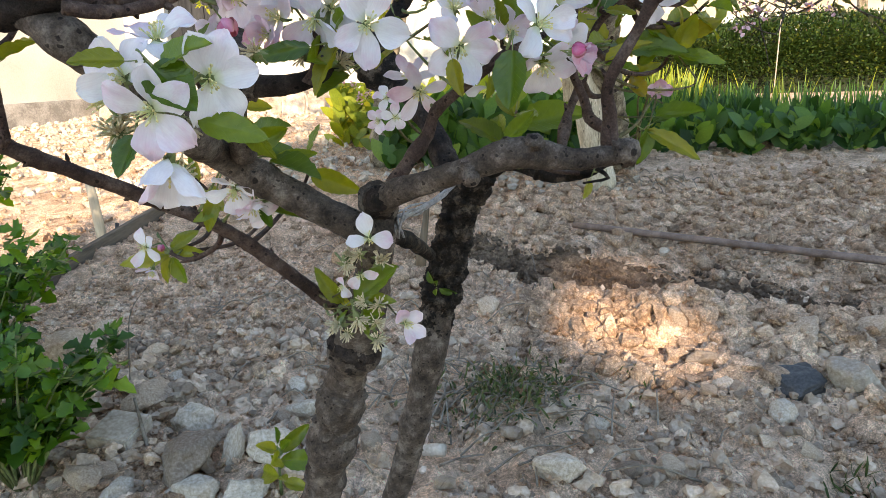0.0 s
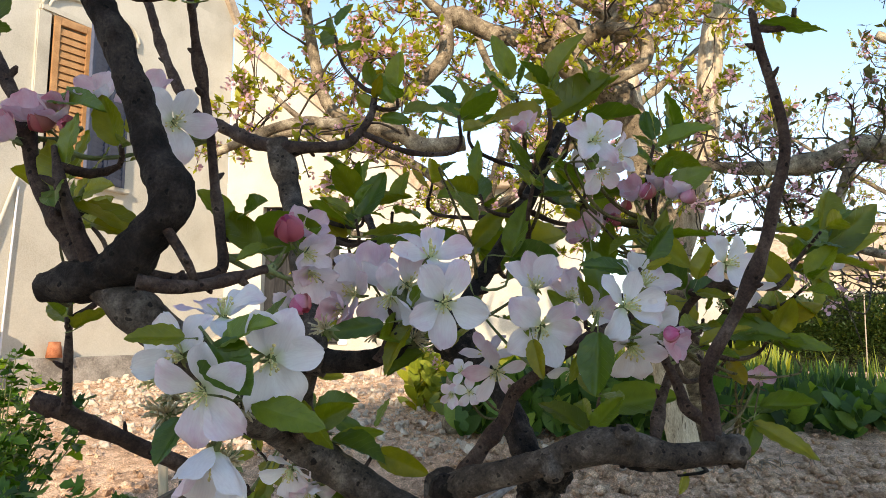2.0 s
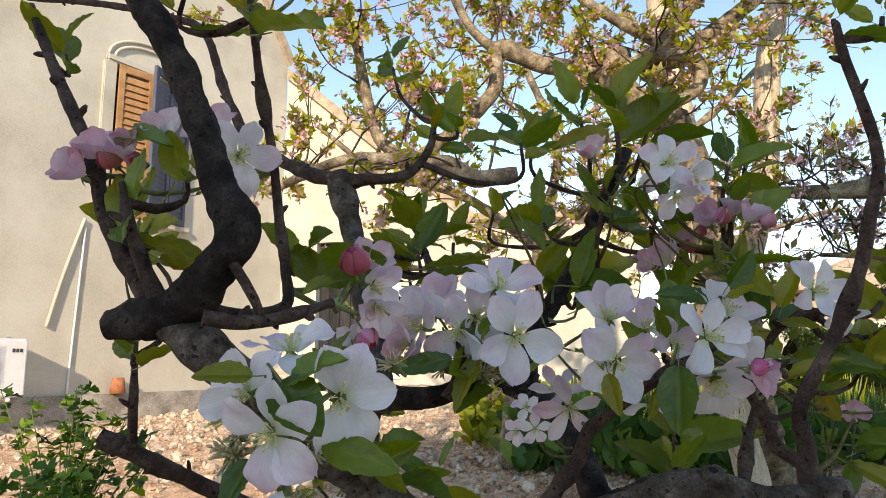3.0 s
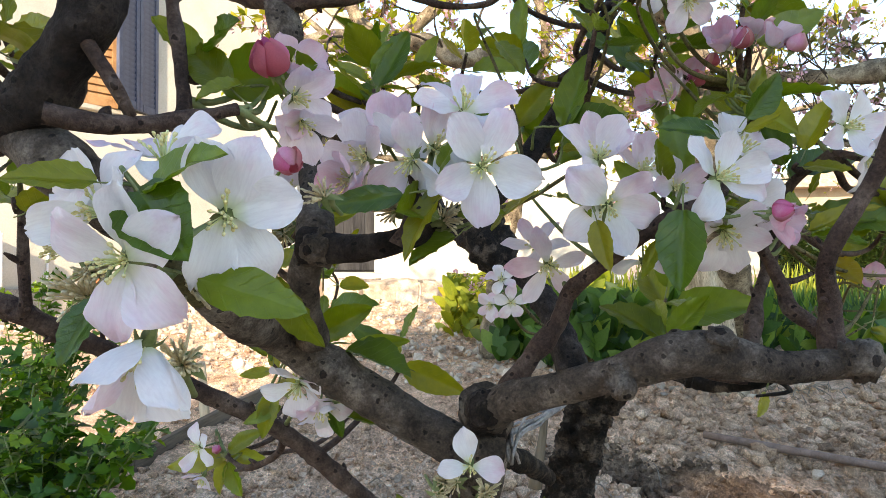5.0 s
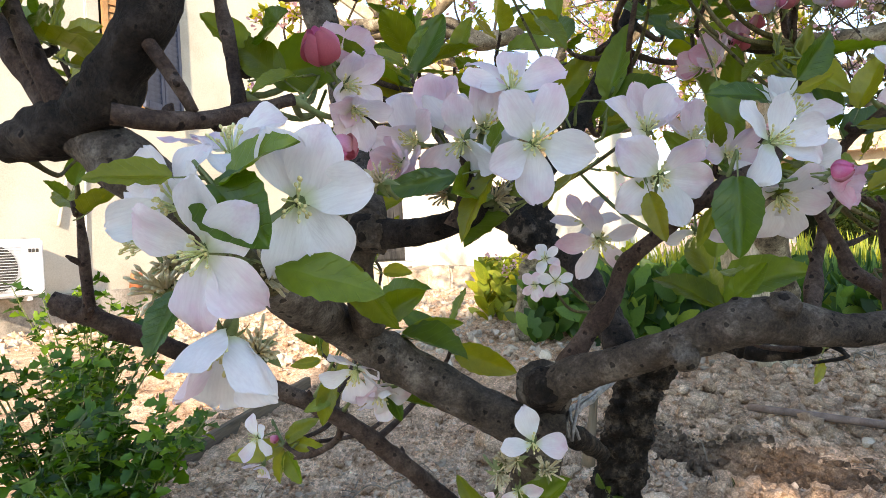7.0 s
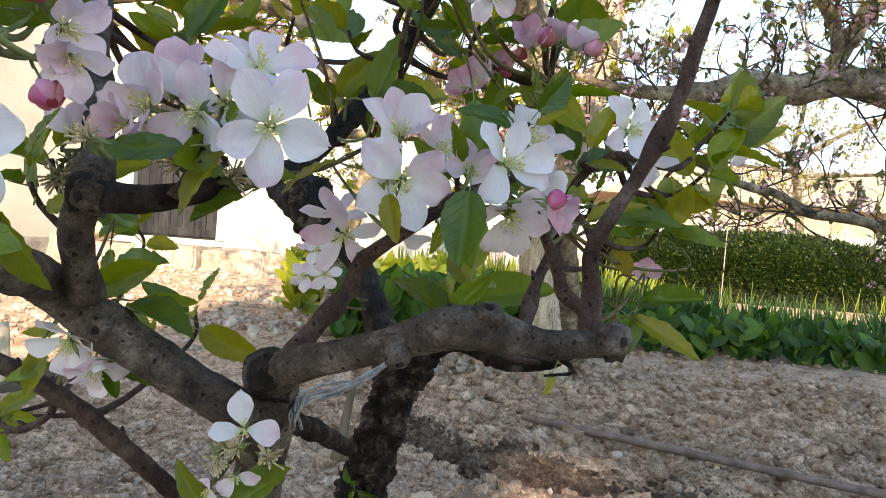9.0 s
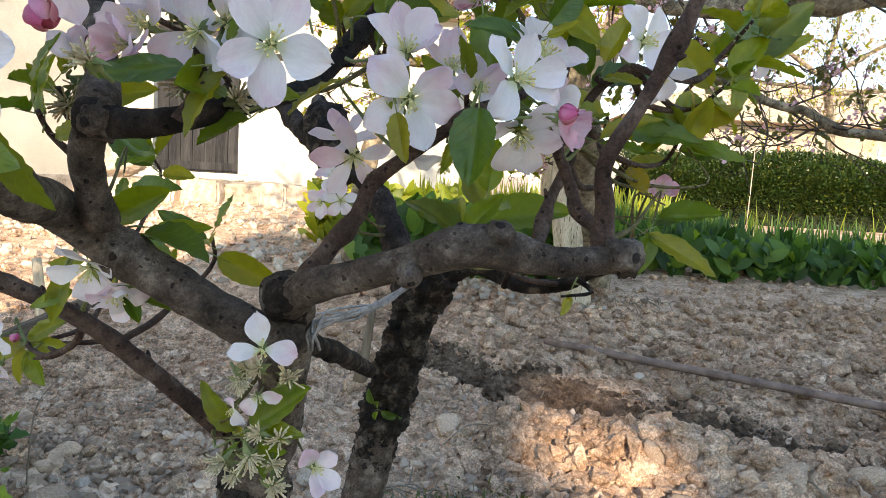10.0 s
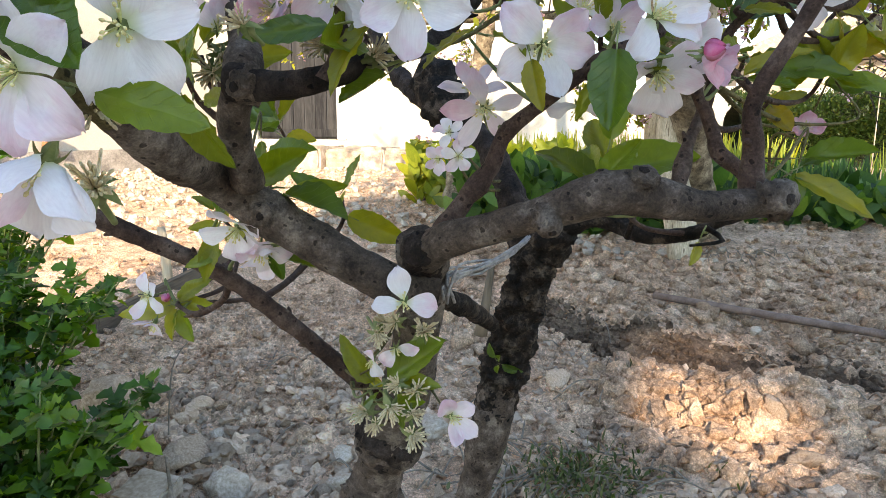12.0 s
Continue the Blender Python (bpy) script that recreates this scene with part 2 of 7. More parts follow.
M_WALL = surface("white_render", [(0.25, (0.41, 0.375, 0.305)), (0.5, (0.5, 0.465, 0.385)), (0.75, (0.57, 0.535, 0.455))], 1.2, 70, 0.9, 0.3, 0.006)
M_PLINTH = surface("cement", [(0.3, (0.2, 0.18, 0.155)), (0.5, (0.32, 0.29, 0.25)), (0.75, (0.45, 0.41, 0.36))], 4, 60, 0.95, 0.6, 0.008)
M_PARSLEY = leafy("parsley_leaf", (0.012, 0.048, 0.004), (0.05, 0.14, 0.01), (0.2, 0.32, 0.02), (0.095, 0.21, 0.016), 0.4, 0.4, False, 0.45)
M_CROP = leafy("crop_leaf", (0.013, 0.05, 0.008), (0.045, 0.12, 0.017), (0.21, 0.29, 0.035), (0.1, 0.2, 0.035), 0.35, 0.5, False)
M_MUSTARD = leafy("mustard_leaf", (0.12, 0.17, 0.02), (0.22, 0.27, 0.03), (0.42, 0.38, 0.04), (0.3, 0.32, 0.04), 0.4, 0.5, False)
M_HEDGE = leafy("hedge_leaf", (0.012, 0.032, 0.006), (0.03, 0.062, 0.011), (0.12, 0.13, 0.018), (0.045, 0.075, 0.016), 0.25, 0.5, False)
# near-black colour that stands for the shade deep inside the hedge
M_INNERSHADE = surface("hedge_inner_shade", [(0.3, (0.006, 0.01, 0.004)), (0.7, (0.02, 0.026, 0.01))], 12, 90, 0.9, 0.5, 0.02)
M_PIPE = surface("pipe", [(0.3, (0.12, 0.078, 0.06)), (0.7, (0.25, 0.17, 0.135))], 20, 200, 0.6, 0.2, 0.002)
M_BOARD = surface("board", [(0.3, (0.07, 0.052, 0.038)), (0.7, (0.18, 0.138, 0.1))], 8, 90, 0.9, 0.5, 0.003, stretch=(1, 0.1, 1))
M_PEG = surface("peg_wood", [(0.3, (0.09, 0.07, 0.05)), (0.7, (0.24, 0.19, 0.14))], 30, 200, 0.9, 0.5, 0.003, stretch=(1, 1, 0.1))
M_STAKE = surface("stake_wood", [(0.3, (0.33, 0.25, 0.16)), (0.7, (0.55, 0.45, 0.32))], 10, 90, 0.85, 0.4, 0.003, stretch=(1, 1, 0.1))
# one pair of shutters: sunlit leaf coloured brown, shaded leaf coloured dark blue
M_SHUTTER_LIT = surface("sunlit_shutter", [(0.3, (0.33, 0.17, 0.075)), (0.7, (0.48, 0.27, 0.13))], 6, 80, 0.6, 0.2, 0.002)
M_SHUTTER_SHADED = surface("shaded_shutter", [(0.3, (0.05, 0.06, 0.095)), (0.7, (0.085, 0.1, 0.145))], 6, 80, 0.6, 0.2, 0.002)
# grey door wood, made darker to stand for the shade over the door
M_SHADEDWOOD = surface("shaded_grey_wood", [(0.3, (0.014, 0.014, 0.015)), (0.7, (0.05, 0.049, 0.048))], 7, 90, 0.9, 0.5, 0.003, stretch=(1, 1, 0.08))
M_WHITEMETAL = surface("white_metal", [(0.3, (0.68, 0.68, 0.68)), (0.7, (0.78, 0.78, 0.77))], 5, 60, 0.45, 0.05, 0.001)
M_DARK = surface("dark_plastic", [(0.3, (0.024, 0.022, 0.02)), (0.7, (0.075, 0.068, 0.06))], 20, 120, 0.55, 0.2, 0.002)
M_CLAY = surface("terracotta", [(0.3, (0.3, 0.1, 0.05)), (0.7, (0.45, 0.18, 0.09))], 20, 120, 0.85, 0.3, 0.002)
M_STRAP = surface("white_tape", [(0.3, (0.12, 0.11, 0.105)), (0.7, (0.4, 0.375, 0.36))], 40, 300, 0.5, 0.6, 0.003)
M_DRY = surface("dry_twig", [(0.3, (0.14, 0.105, 0.075)), (0.7, (0.3, 0.24, 0.18))], 40, 300, 0.9, 0.4, 0.002)
# damp earth, painted darker still for the shadow in the furrow
M_DAMPSHADE = earth_material("damp_shaded_soil", [(0.3, (0.065, 0.04, 0.026)), (0.5, (0.17, 0.112, 0.075)), (0.72, (0.34, 0.238, 0.162))])
M_GRASS = leafy("grass_blade", (0.018, 0.032, 0.004), (0.055, 0.08, 0.009), (0.16, 0.14, 0.06), (0.1, 0.11, 0.05), 0.25, 0.6, False)
M_TAN = surface("tan_render", [(0.3, (0.3, 0.24, 0.17)), (0.7, (0.46, 0.38, 0.28))], 1.5, 40, 0.9, 0.3, 0.006)
M_TILE = surface("roof_tile", [(0.3, (0.3, 0.22, 0.15)), (0.7, (0.48, 0.38, 0.28))], 8, 60, 0.9, 0.5, 0.006)


# ---- building blocks ----
def mesh_from(name, verts, faces, mats, smooth=True, index=None):
    me = bpy.data.meshes.new(name)
    me.from_pydata([tuple(v) for v in verts], [], faces)
    for m in mats if isinstance(mats, (list, tuple)) else [mats]:
        me.materials.append(m)
    if index is not None:
        me.polygons.foreach_set("material_index", index)
    me.polygons.foreach_set("use_smooth", [smooth] * len(me.polygons))
    me.update()
    return me


def put(name, me, parent=None, m=None, label=""):
    ob = new(name, me)
    ob.parent = parent
    if m is not None:
        ob.matrix_basis = m
    return tagged(ob, label)


def thing(name, label, category, group="", kind="", at=(0, 0, 0)):
    ob = new(name)
    ob.empty_display_size = 0.05
    ob.location = at
    return tagged(ob, label, category, group, kind)


def part(name, bm, mat, parent, label="", smooth=False):
    me = bpy.data.meshes.new(name)
    bm.to_mesh(me)
    bm.free()
    me.materials.append(mat)
    me.polygons.foreach_set("use_smooth", [smooth] * len(me.polygons))
    return put(name, me, parent, None, label)


def box_bm(x0, x1, y0, y1, z0, z1, bevel=0.0, bm=None):
    bm = bm or bmesh.new()
    m = Matrix.LocRotScale(((x0 + x1) / 2, (y0 + y1) / 2, (z0 + z1) / 2), None, (abs(x1 - x0), abs(y1 - y0), abs(z1 - z0)))
    r = bmesh.ops.create_cube(bm, size=1, matrix=m)
    if bevel:
        es = list({e for v in r["verts"] for e in v.link_edges})
        bmesh.ops.bevel(bm, geom=es, offset=bevel, segments=2, affect="EDGES")
    return bm


def spline(points, radii, step):
    """Catmull-Rom through points: dense centres and radii."""
    p = [Vector(q) for q in points]
    p = [p[0] * 2 - p[1]] + p + [p[-1] * 2 - p[-2]]
    r = [radii[0]] + list(radii) + [radii[-1]]
    out, rad = [], []
    for i in range(1, len(p) - 2):
        k = max(2, int((p[i + 1] - p[i]).length / step))
        for j in range(k):
            t = j / k
            a, b, c, d = p[i - 1], p[i], p[i + 1], p[i + 2]
            out.append(0.5 * (2 * b + (c - a) * t + (2 * a - 5 * b + 4 * c - d) * t * t + (3 * b - a - 3 * c + d) * t ** 3))
            s = t * t * (3 - 2 * t)
            rad.append(r[i] * (1 - s) + r[i + 1] * s)
    out.append(p[-2])
    rad.append(r[-2])
    return out, rad


def tube_data(points, radii, step=0.01, sides=14, rough=0.08, freq=40.0, nodes=0.0):
    """Verts and faces of a limb: rough skin, thicker nodes now and then, closed ends."""
    c, r = spline(points, radii, step)
    verts, faces = [], []
    side = Vector((0.3, 0.2, 1)).cross(c[1] - c[0])
    side = side.normalized() if side.length > 1e-6 else Vector((1, 0, 0))
    for i, (q, rad) in enumerate(zip(c, r)):
        d = (c[min(i + 1, len(c) - 1)] - c[max(i - 1, 0)]).normalized()
        side = (side - d * side.dot(d)).normalized()
        up = d.cross(side)
        swell = 0.88 + nodes * max(0, noise.noise(q * freq * 0.6) * 1.6 - 0.2)
        for j in range(sides):
            a = 2 * math.pi * j / sides
            n = side * math.cos(a) + up * math.sin(a)
            s = (q + n * rad) * freq
            k = 1 + rough * (noise.noise(s) + 0.7 * noise.noise(s * 3.1) + 0.45 * noise.noise(s * 7.3) + 0.15 * noise.noise((i * step * 330, math.cos(a) * 0.9, math.sin(a) * 0.9)))
            verts.append(q + n * rad * k * swell)
    for i in range(len(c) - 1):
        for j in range(sides):
            a, b = i * sides + j, i * sides + (j + 1) % sides
            faces.append((a, b, b + sides, a + sides))
    for ring, q, flip in ((0, c[0], True), (len(c) - 1, c[-1], False)):
        verts.append(q)
        for j in range(sides):
            a, b = ring * sides + j, ring * sides + (j + 1) % sides
            faces.append((b, a, len(verts) - 1) if flip else (a, b, len(verts) - 1))
    return verts, faces


def limb(name, parent, points, radii, mat, step=0.008, sides=16, rough=0.1, freq=45.0, nodes=0.25, label=""):
    v, f = tube_data(points, radii, step, sides, rough, freq, nodes)
    return put(name, mesh_from(name, v, f, mat), parent, None, label)


class Heap:
    """Many small pieces gathered into one mesh."""

    def __init__(self):
        self.v, self.f, self.n, self.i = [], [], 0, []

    def add(self, verts, faces, m=None, index=0):
        a = np.asarray(verts, dtype=float)
        if m is not None:
            k = np.array(m)
            a = a @ k[:3, :3].T + k[:3, 3]
        self.v.append(a)
        self.f.extend([tuple(q + self.n for q in face) for face in faces])
        self.i.extend([index] * len(faces))
        self.n += len(a)

    def scatter(self, verts, faces, mats, index=0):
        """The same piece at many poses (an array of 4 x 4 matrices)."""
        v, k = np.asarray(verts, dtype=float), np.asarray(mats)
        a = np.einsum("nij,vj->nvi", k[:, :3, :3], v) + k[:, None, :3, 3]
        self.v.append(a.reshape(-1, 3))
        fl = [tuple(f) for f in faces]
        for q in range(len(k)):
            o = self.n + q * len(v)
            self.f.extend([tuple(i + o for i in f) for f in fl])
        self.i.extend([index] * (len(fl) * len(k)))
        self.n += len(v) * len(k)

    def mesh(self, name, mats, smooth=True):
        v = np.concatenate(self.v) if self.v else np.zeros((0, 3))
        return mesh_from(name, v.tolist(), self.f, mats, smooth, self.i)


def poses(at, direction, size, rng, up=(0, 0, 1)):
    """Arrays of poses: local y along each direction, local z near up with a random turn, each scaled."""
    y = direction / np.linalg.norm(direction, axis=1, keepdims=True)
    z = np.asarray(up, dtype=float) + rng.normal(0, 0.45, y.shape)
    z = z - y * np.sum(y * z, axis=1, keepdims=True)
    z = z / np.maximum(np.linalg.norm(z, axis=1, keepdims=True), 1e-6)
    x = np.cross(y, z)
    m = np.zeros((len(y), 4, 4))
    m[:, :3, 0], m[:, :3, 1], m[:, :3, 2], m[:, :3, 3] = x * size[:, None], y * size[:, None], z * size[:, None], at
    m[:, 3, 3] = 1
    return m


def facing(at, normal, spin=0.0, size=1.0):
    """A pose at a place whose local z looks along normal, spun about it by degrees."""
    q = Vector(normal).to_track_quat("Z", "Y")
    return Matrix.Translation(at) @ q.to_matrix().to_4x4() @ Matrix.Rotation(radians(spin), 4, "Z") @ Matrix.Scale(size, 4)


def along(at, direction, up=(0, 0, 1), spin=0.0, size=1.0):
    """A pose at a place whose local y runs along direction, with local z as near up as can be."""
    y = Vector(direction).normalized()
    z = Vector(up) - y * y.dot(Vector(up))
    z = z.normalized() if z.length > 1e-4 else y.orthogonal().normalized()
    x = y.cross(z)
    m = Matrix((x, y, z)).transposed().to_4x4()
    return Matrix.Translation(at) @ m @ Matrix.Rotation(radians(spin), 4, "Y") @ Matrix.Scale(size, 4)


def value_noise(x, y, seed=0):
    """Smooth lattice noise in the plane, for arrays, about -1 to 1."""
    xi, yi = np.floor(x), np.floor(y)
    xf, yf = x - xi, y - yi

    def h(a, b):
        q = np.sin(a * 127.1 + b * 311.7 + seed * 74.7) * 43758.5453
        return (q - np.floor(q)) * 2 - 1
    u, v = xf * xf * (3 - 2 * xf), yf * yf * (3 - 2 * yf)
    return (h(xi, yi) * (1 - u) + h(xi + 1, yi) * u) * (1 - v) + (h(xi, yi + 1) * (1 - u) + h(xi + 1, yi + 1) * u) * v


def bell(d, w):
    return np.exp(-(d / w) ** 2)


def ground_z(x, y):
    """Height of the soil: flat near the tree, rising gently behind, with a bank, a furrow and a bed."""
    x, y = np.asarray(x, dtype=float), np.asarray(y, dtype=float)
    z = 0.045 * np.clip(y - 3.0, 0, 9.0)
    bx = np.clip(x, -0.5, 2.2)
    along_bank = y - (2.48 - 0.13 * bx - 0.2 * bx * np.abs(bx))
    right = 1 / (1 + np.exp(-np.clip((x - 0.15) * 9, -40, 40)))
    z = z + (0.062 - 0.02 * np.clip(x - 0.5, 0, 1)) * bell(along_bank + 0.06, 0.16) * right * (1 + 0.35 * value_noise(x * 3.1, y * 3.1, 3))
    z = z - 0.07 * bell(along_bank - 0.42, 0.17) * right
    z = z + 0.05 * bell(along_bank - 1.0, 0.3) * right
    z = z + 0.06 * bell(np.hypot(x + 0.35, y - 2.9), 0.35)
    near = np.clip(1 - np.hypot(x, y - 2.5) / 7, 0, 1)
    z = z + near * (0.03 * value_noise(x * 2.3, y * 2.3, 1) + 0.028 * value_noise(x * 7, y * 7, 2) + 0.026 * np.abs(value_noise(x * 17, y * 17, 5)) + 0.018 * np.abs(value_noise(x * 34, y * 34, 8)))
    return z


def gz(x, y):
    return float(ground_z(x, y))


# ---- ground ----
def spread(lo, hi, step, far, growth=1.25):
    a = list(np.arange(lo, hi, step))
    s, q = step, lo
    while q > -far:
        s *= growth
        q -= s
        a.insert(0, q)
    s, q = step, a[-1]
    while q < far:
        s *= growth
        q += s
        a.append(q)
    return np.array(a)


gx, gy = spread(-1.9, 2.2, 0.0142, 600), spread(0.95, 4.0, 0.0142, 900)
GX, GY = np.meshgrid(gx, gy)
GZ = ground_z(GX, GY)
nx, ny = len(gx), len(gy)
ij = np.arange(nx * ny).reshape(ny, nx)
quads = np.stack([ij[:-1, :-1], ij[:-1, 1:], ij[1:, 1:], ij[1:, :-1]], -1).reshape(-1, 4)
ground = put("ground", mesh_from("ground", np.stack([GX, GY, GZ], -1).reshape(-1, 3).tolist(), quads.tolist(), M_SOIL))
tagged(ground, "dry stony tilled brown soil with clods and furrows", "soil", kind="structure")


# ---- house ----
def wall_box(name, parent, a, b, z0, z1, thick, mat, holes=(), label=""):
    """An upright wall from a to b (its face on the right-hand side of the way from a to b), with rectangular holes (from, to, low, high)."""
    a, b = Vector((*a, 0)), Vector((*b, 0))
    d = (b - a).normalized()
    length = (b - a).length
    n = Vector((d.y, -d.x, 0))
    xs = sorted({0, length, *[q for h in holes for q in h[:2]]})
    zs = sorted({z0, z1, *[q for h in holes for q in h[2:]]})
    bm = bmesh.new()
    for i in range(len(xs) - 1):
        for k in range(len(zs) - 1):
            cx, cz = (xs[i] + xs[i + 1]) / 2, (zs[k] + zs[k + 1]) / 2
            if any(h[0] < cx < h[1] and h[2] < cz < h[3] for h in holes):
                continue
            m = Matrix((d, n, Vector((0, 0, 1)))).transposed().to_4x4()
            m = Matrix.Translation(a) @ m
            box = Matrix.LocRotScale((cx, -thick / 2, cz), None, (xs[i + 1] - xs[i], thick, zs[k + 1] - zs[k]))
            bmesh.ops.create_cube(bm, size=1, matrix=m @ box)
    bmesh.ops.remove_doubles(bm, verts=bm.verts, dist=1e-4)
    return part(name, bm, mat, parent, label)


def wall_frame(a, b):
    """Pose at a whose x runs along the wall to b, y out of its face, z up."""
    a, b = Vector((*a, 0)), Vector((*b, 0))
    d = (b - a).normalized()
    return Matrix.Translation(a) @ Matrix((d, Vector((d.y, -d.x, 0)), Vector((0, 0, 1)))).transposed().to_4x4()


WA, WB = (-7.3, 1.2), (-4.75, 9.6)
WC = (0.3, 9.9)
house = thing("house", "white rendered house with shuttered window, plank door and cement plinth", "house")
L1 = (Vector(WB) - Vector(WA)).length
WIN = (5.96, 7.02, 2.5, 4.3)
wall_box("wall", house, WA, WB, 0, 5.3, 0.35, M_WALL, [WIN], "white rough-rendered wall")
DOOR = (0.55, 1.82, 0.6, 2.55)
wall_box("wall", house, WB, WC, 0, 2.75, 0.3, M_WALL, [DOOR], "white rendered low wing wall")
part("plinth", box_bm(0, L1, 0, 0.06, 0, 0.49, 0.01), M_PLINTH, house, "grey cement plinth").matrix_basis = wall_frame(WA, WB)


def prism(outline, y0, y1):
    """A flat upright piece: an outline of (along, height) drawn out in depth."""
    bm = bmesh.new()
    a = [bm.verts.new((x, y0, z)) for x, z in outline]
    b = [bm.verts.new((x, y1, z)) for x, z in outline]
    bm.faces.new(a)
    bm.faces.new(b[::-1])
    for k in range(len(a)):
        q = (k + 1) % len(a)
        bm.faces.new((a[k], b[k], b[q], a[q]))
    bmesh.ops.recalc_face_normals(bm, faces=bm.faces)
    return bm


part("gable", prism([(0, 5.3), (L1, 5.3), (7.95, 6.5), (0, 6.6)], -0.35, 0.0), M_WALL, house, "white gable").matrix_basis = wall_frame(WA, WB)
part("roof", prism([(0, 6.6), (7.95, 6.5), (L1, 5.3), (L1 + 0.08, 5.42), (8.0, 6.64), (0, 6.74)], -0.5, 0.07), M_TILE, house, "pale tiled eave").matrix_basis = wall_frame(WA, WB)
part("gable", prism([(0, 2.75), (2.8, 2.75), (0.02, 5.1)], -0.3, 0.0), M_WALL, house, "white gable of the low wing").matrix_basis = wall_frame(WB, WC)
part("roof", prism([(2.8, 2.75), (0.02, 5.1), (0.04, 5.26), (2.9, 2.87)], -0.5, 0.06), M_TILE, house, "sloping tiled verge").matrix_basis = wall_frame(WB, WC)
part("roof", box_bm(2.9, 5.2, -0.6, 0.2, 2.75, 2.85, 0.01), M_TILE, house, "low tiled eave").matrix_basis = wall_frame(WB, WC)

# shuttered window
FR = wall_frame(WA, WB)
win = new("window")
win.parent, win.matrix_basis = house, FR
tagged(win, "tall window with slatted shutters standing ajar")


def shutter(parent, mat, label, hinge, turn, width, z0, z1, gap=0.045):
    bm = box_bm(0, 0.07, -0.02, 0.02, z0, z1, 0.004)
    box_bm(width - 0.07, width, -0.02, 0.02, z0, z1, 0.004, bm)
    box_bm(0.07, width - 0.07, -0.02, 0.02, z0, z0 + 0.09, 0.004, bm)
    box_bm(0.07, width - 0.07, -0.02, 0.02, z1 - 0.09, z1, 0.004, bm)
    s = part("shutter", bm, mat, parent, label)
    s.matrix_basis = pose(hinge, 0.03, 0, 0, 0, turn)
    k = int((z1 - z0 - 0.18) / gap)
    slat = box_bm(0.07, width - 0.07, -gap * 0.53, gap * 0.53, -0.004, 0.004)
    me = bpy.data.meshes.new("slat")
    slat.to_mesh(me)
    slat.free()
    me.materials.append(mat)
    for i in range(k):
        put("slat", me, s, pose(0, 0, z0 + 0.11 + i * gap, -74))
    return s


shutter(win, M_SHUTTER_LIT, "slatted shutter leaf in the sun, sunlight put into its brown colour", WIN[0] + 0.03, 7, 0.44, WIN[2], WIN[3], 0.085)
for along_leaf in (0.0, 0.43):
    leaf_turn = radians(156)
    sh = shutter(win, M_SHUTTER_SHADED, "slatted shutter leaf in shade, the shade put into its dark blue colour", 0, 156, 0.42, WIN[2], WIN[3], 0.065)
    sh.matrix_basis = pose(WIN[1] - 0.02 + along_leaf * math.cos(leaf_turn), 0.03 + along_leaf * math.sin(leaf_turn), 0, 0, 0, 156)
for rise, out in ((0.24, 0.56), (0.31, 0.64)):
    mid_u = (WIN[0] + WIN[1]) / 2
    limb("moulding", win, [(mid_u + out * math.cos(a), 0.02, WIN[3] + 0.08 + rise * math.sin(a)) for a in np.linspace(math.pi, 0, 13)], [0.022] * 13, M_WALL, 0.04, 8, 0, 1, 0, "arched plaster moulding")
bm = box_bm(WIN[0] - 0.14, WIN[1] + 0.1, -0.01, 0.05, WIN[3], WIN[3] + 0.09, 0.02)
box_bm(WIN[0] - 0.05, WIN[1] + 0.05, -0.2, 0.08, WIN[2] - 0.06, WIN[2], 0.01, bm)
box_bm(WIN[0] - 0.16, WIN[0] - 0.002, -0.01, 0.04, WIN[2], WIN[3], 0.01, bm)
part("window_frame", bm, M_WALL, win, "moulded white surround")
part("pane", box_bm(WIN[0], WIN[1], -0.22, -0.2, WIN[2], WIN[3]), M_DARK, win, "dark glass")

# plank door
FD = wall_frame(WB, WC)
door = new("door")
door.parent, door.matrix_basis = house, FD
tagged(door, "weathered grey plank door with shade put into its colour")
for i in range(7):
    w = (DOOR[1] - DOOR[0] - 0.16) / 7
    x = DOOR[0] + 0.02 + i * w
    part("plank", box_bm(x, x + w - 0.006, -0.12, -0.09 + 0.004 * (i % 3), DOOR[2], DOOR[3], 0.003), M_SHADEDWOOD, door)
part("door_frame", box_bm(DOOR[1] - 0.13, DOOR[1], -0.1, 0.03, DOOR[2], DOOR[3], 0.008), M_WHITEMETAL, door, "pale ribbed door jamb")
part("rail", box_bm(DOOR[0], DOOR[1] - 0.14, -0.085, -0.055, DOOR[2] + 0.03, DOOR[2] + 0.14, 0.006), M_SHADEDWOOD, door)

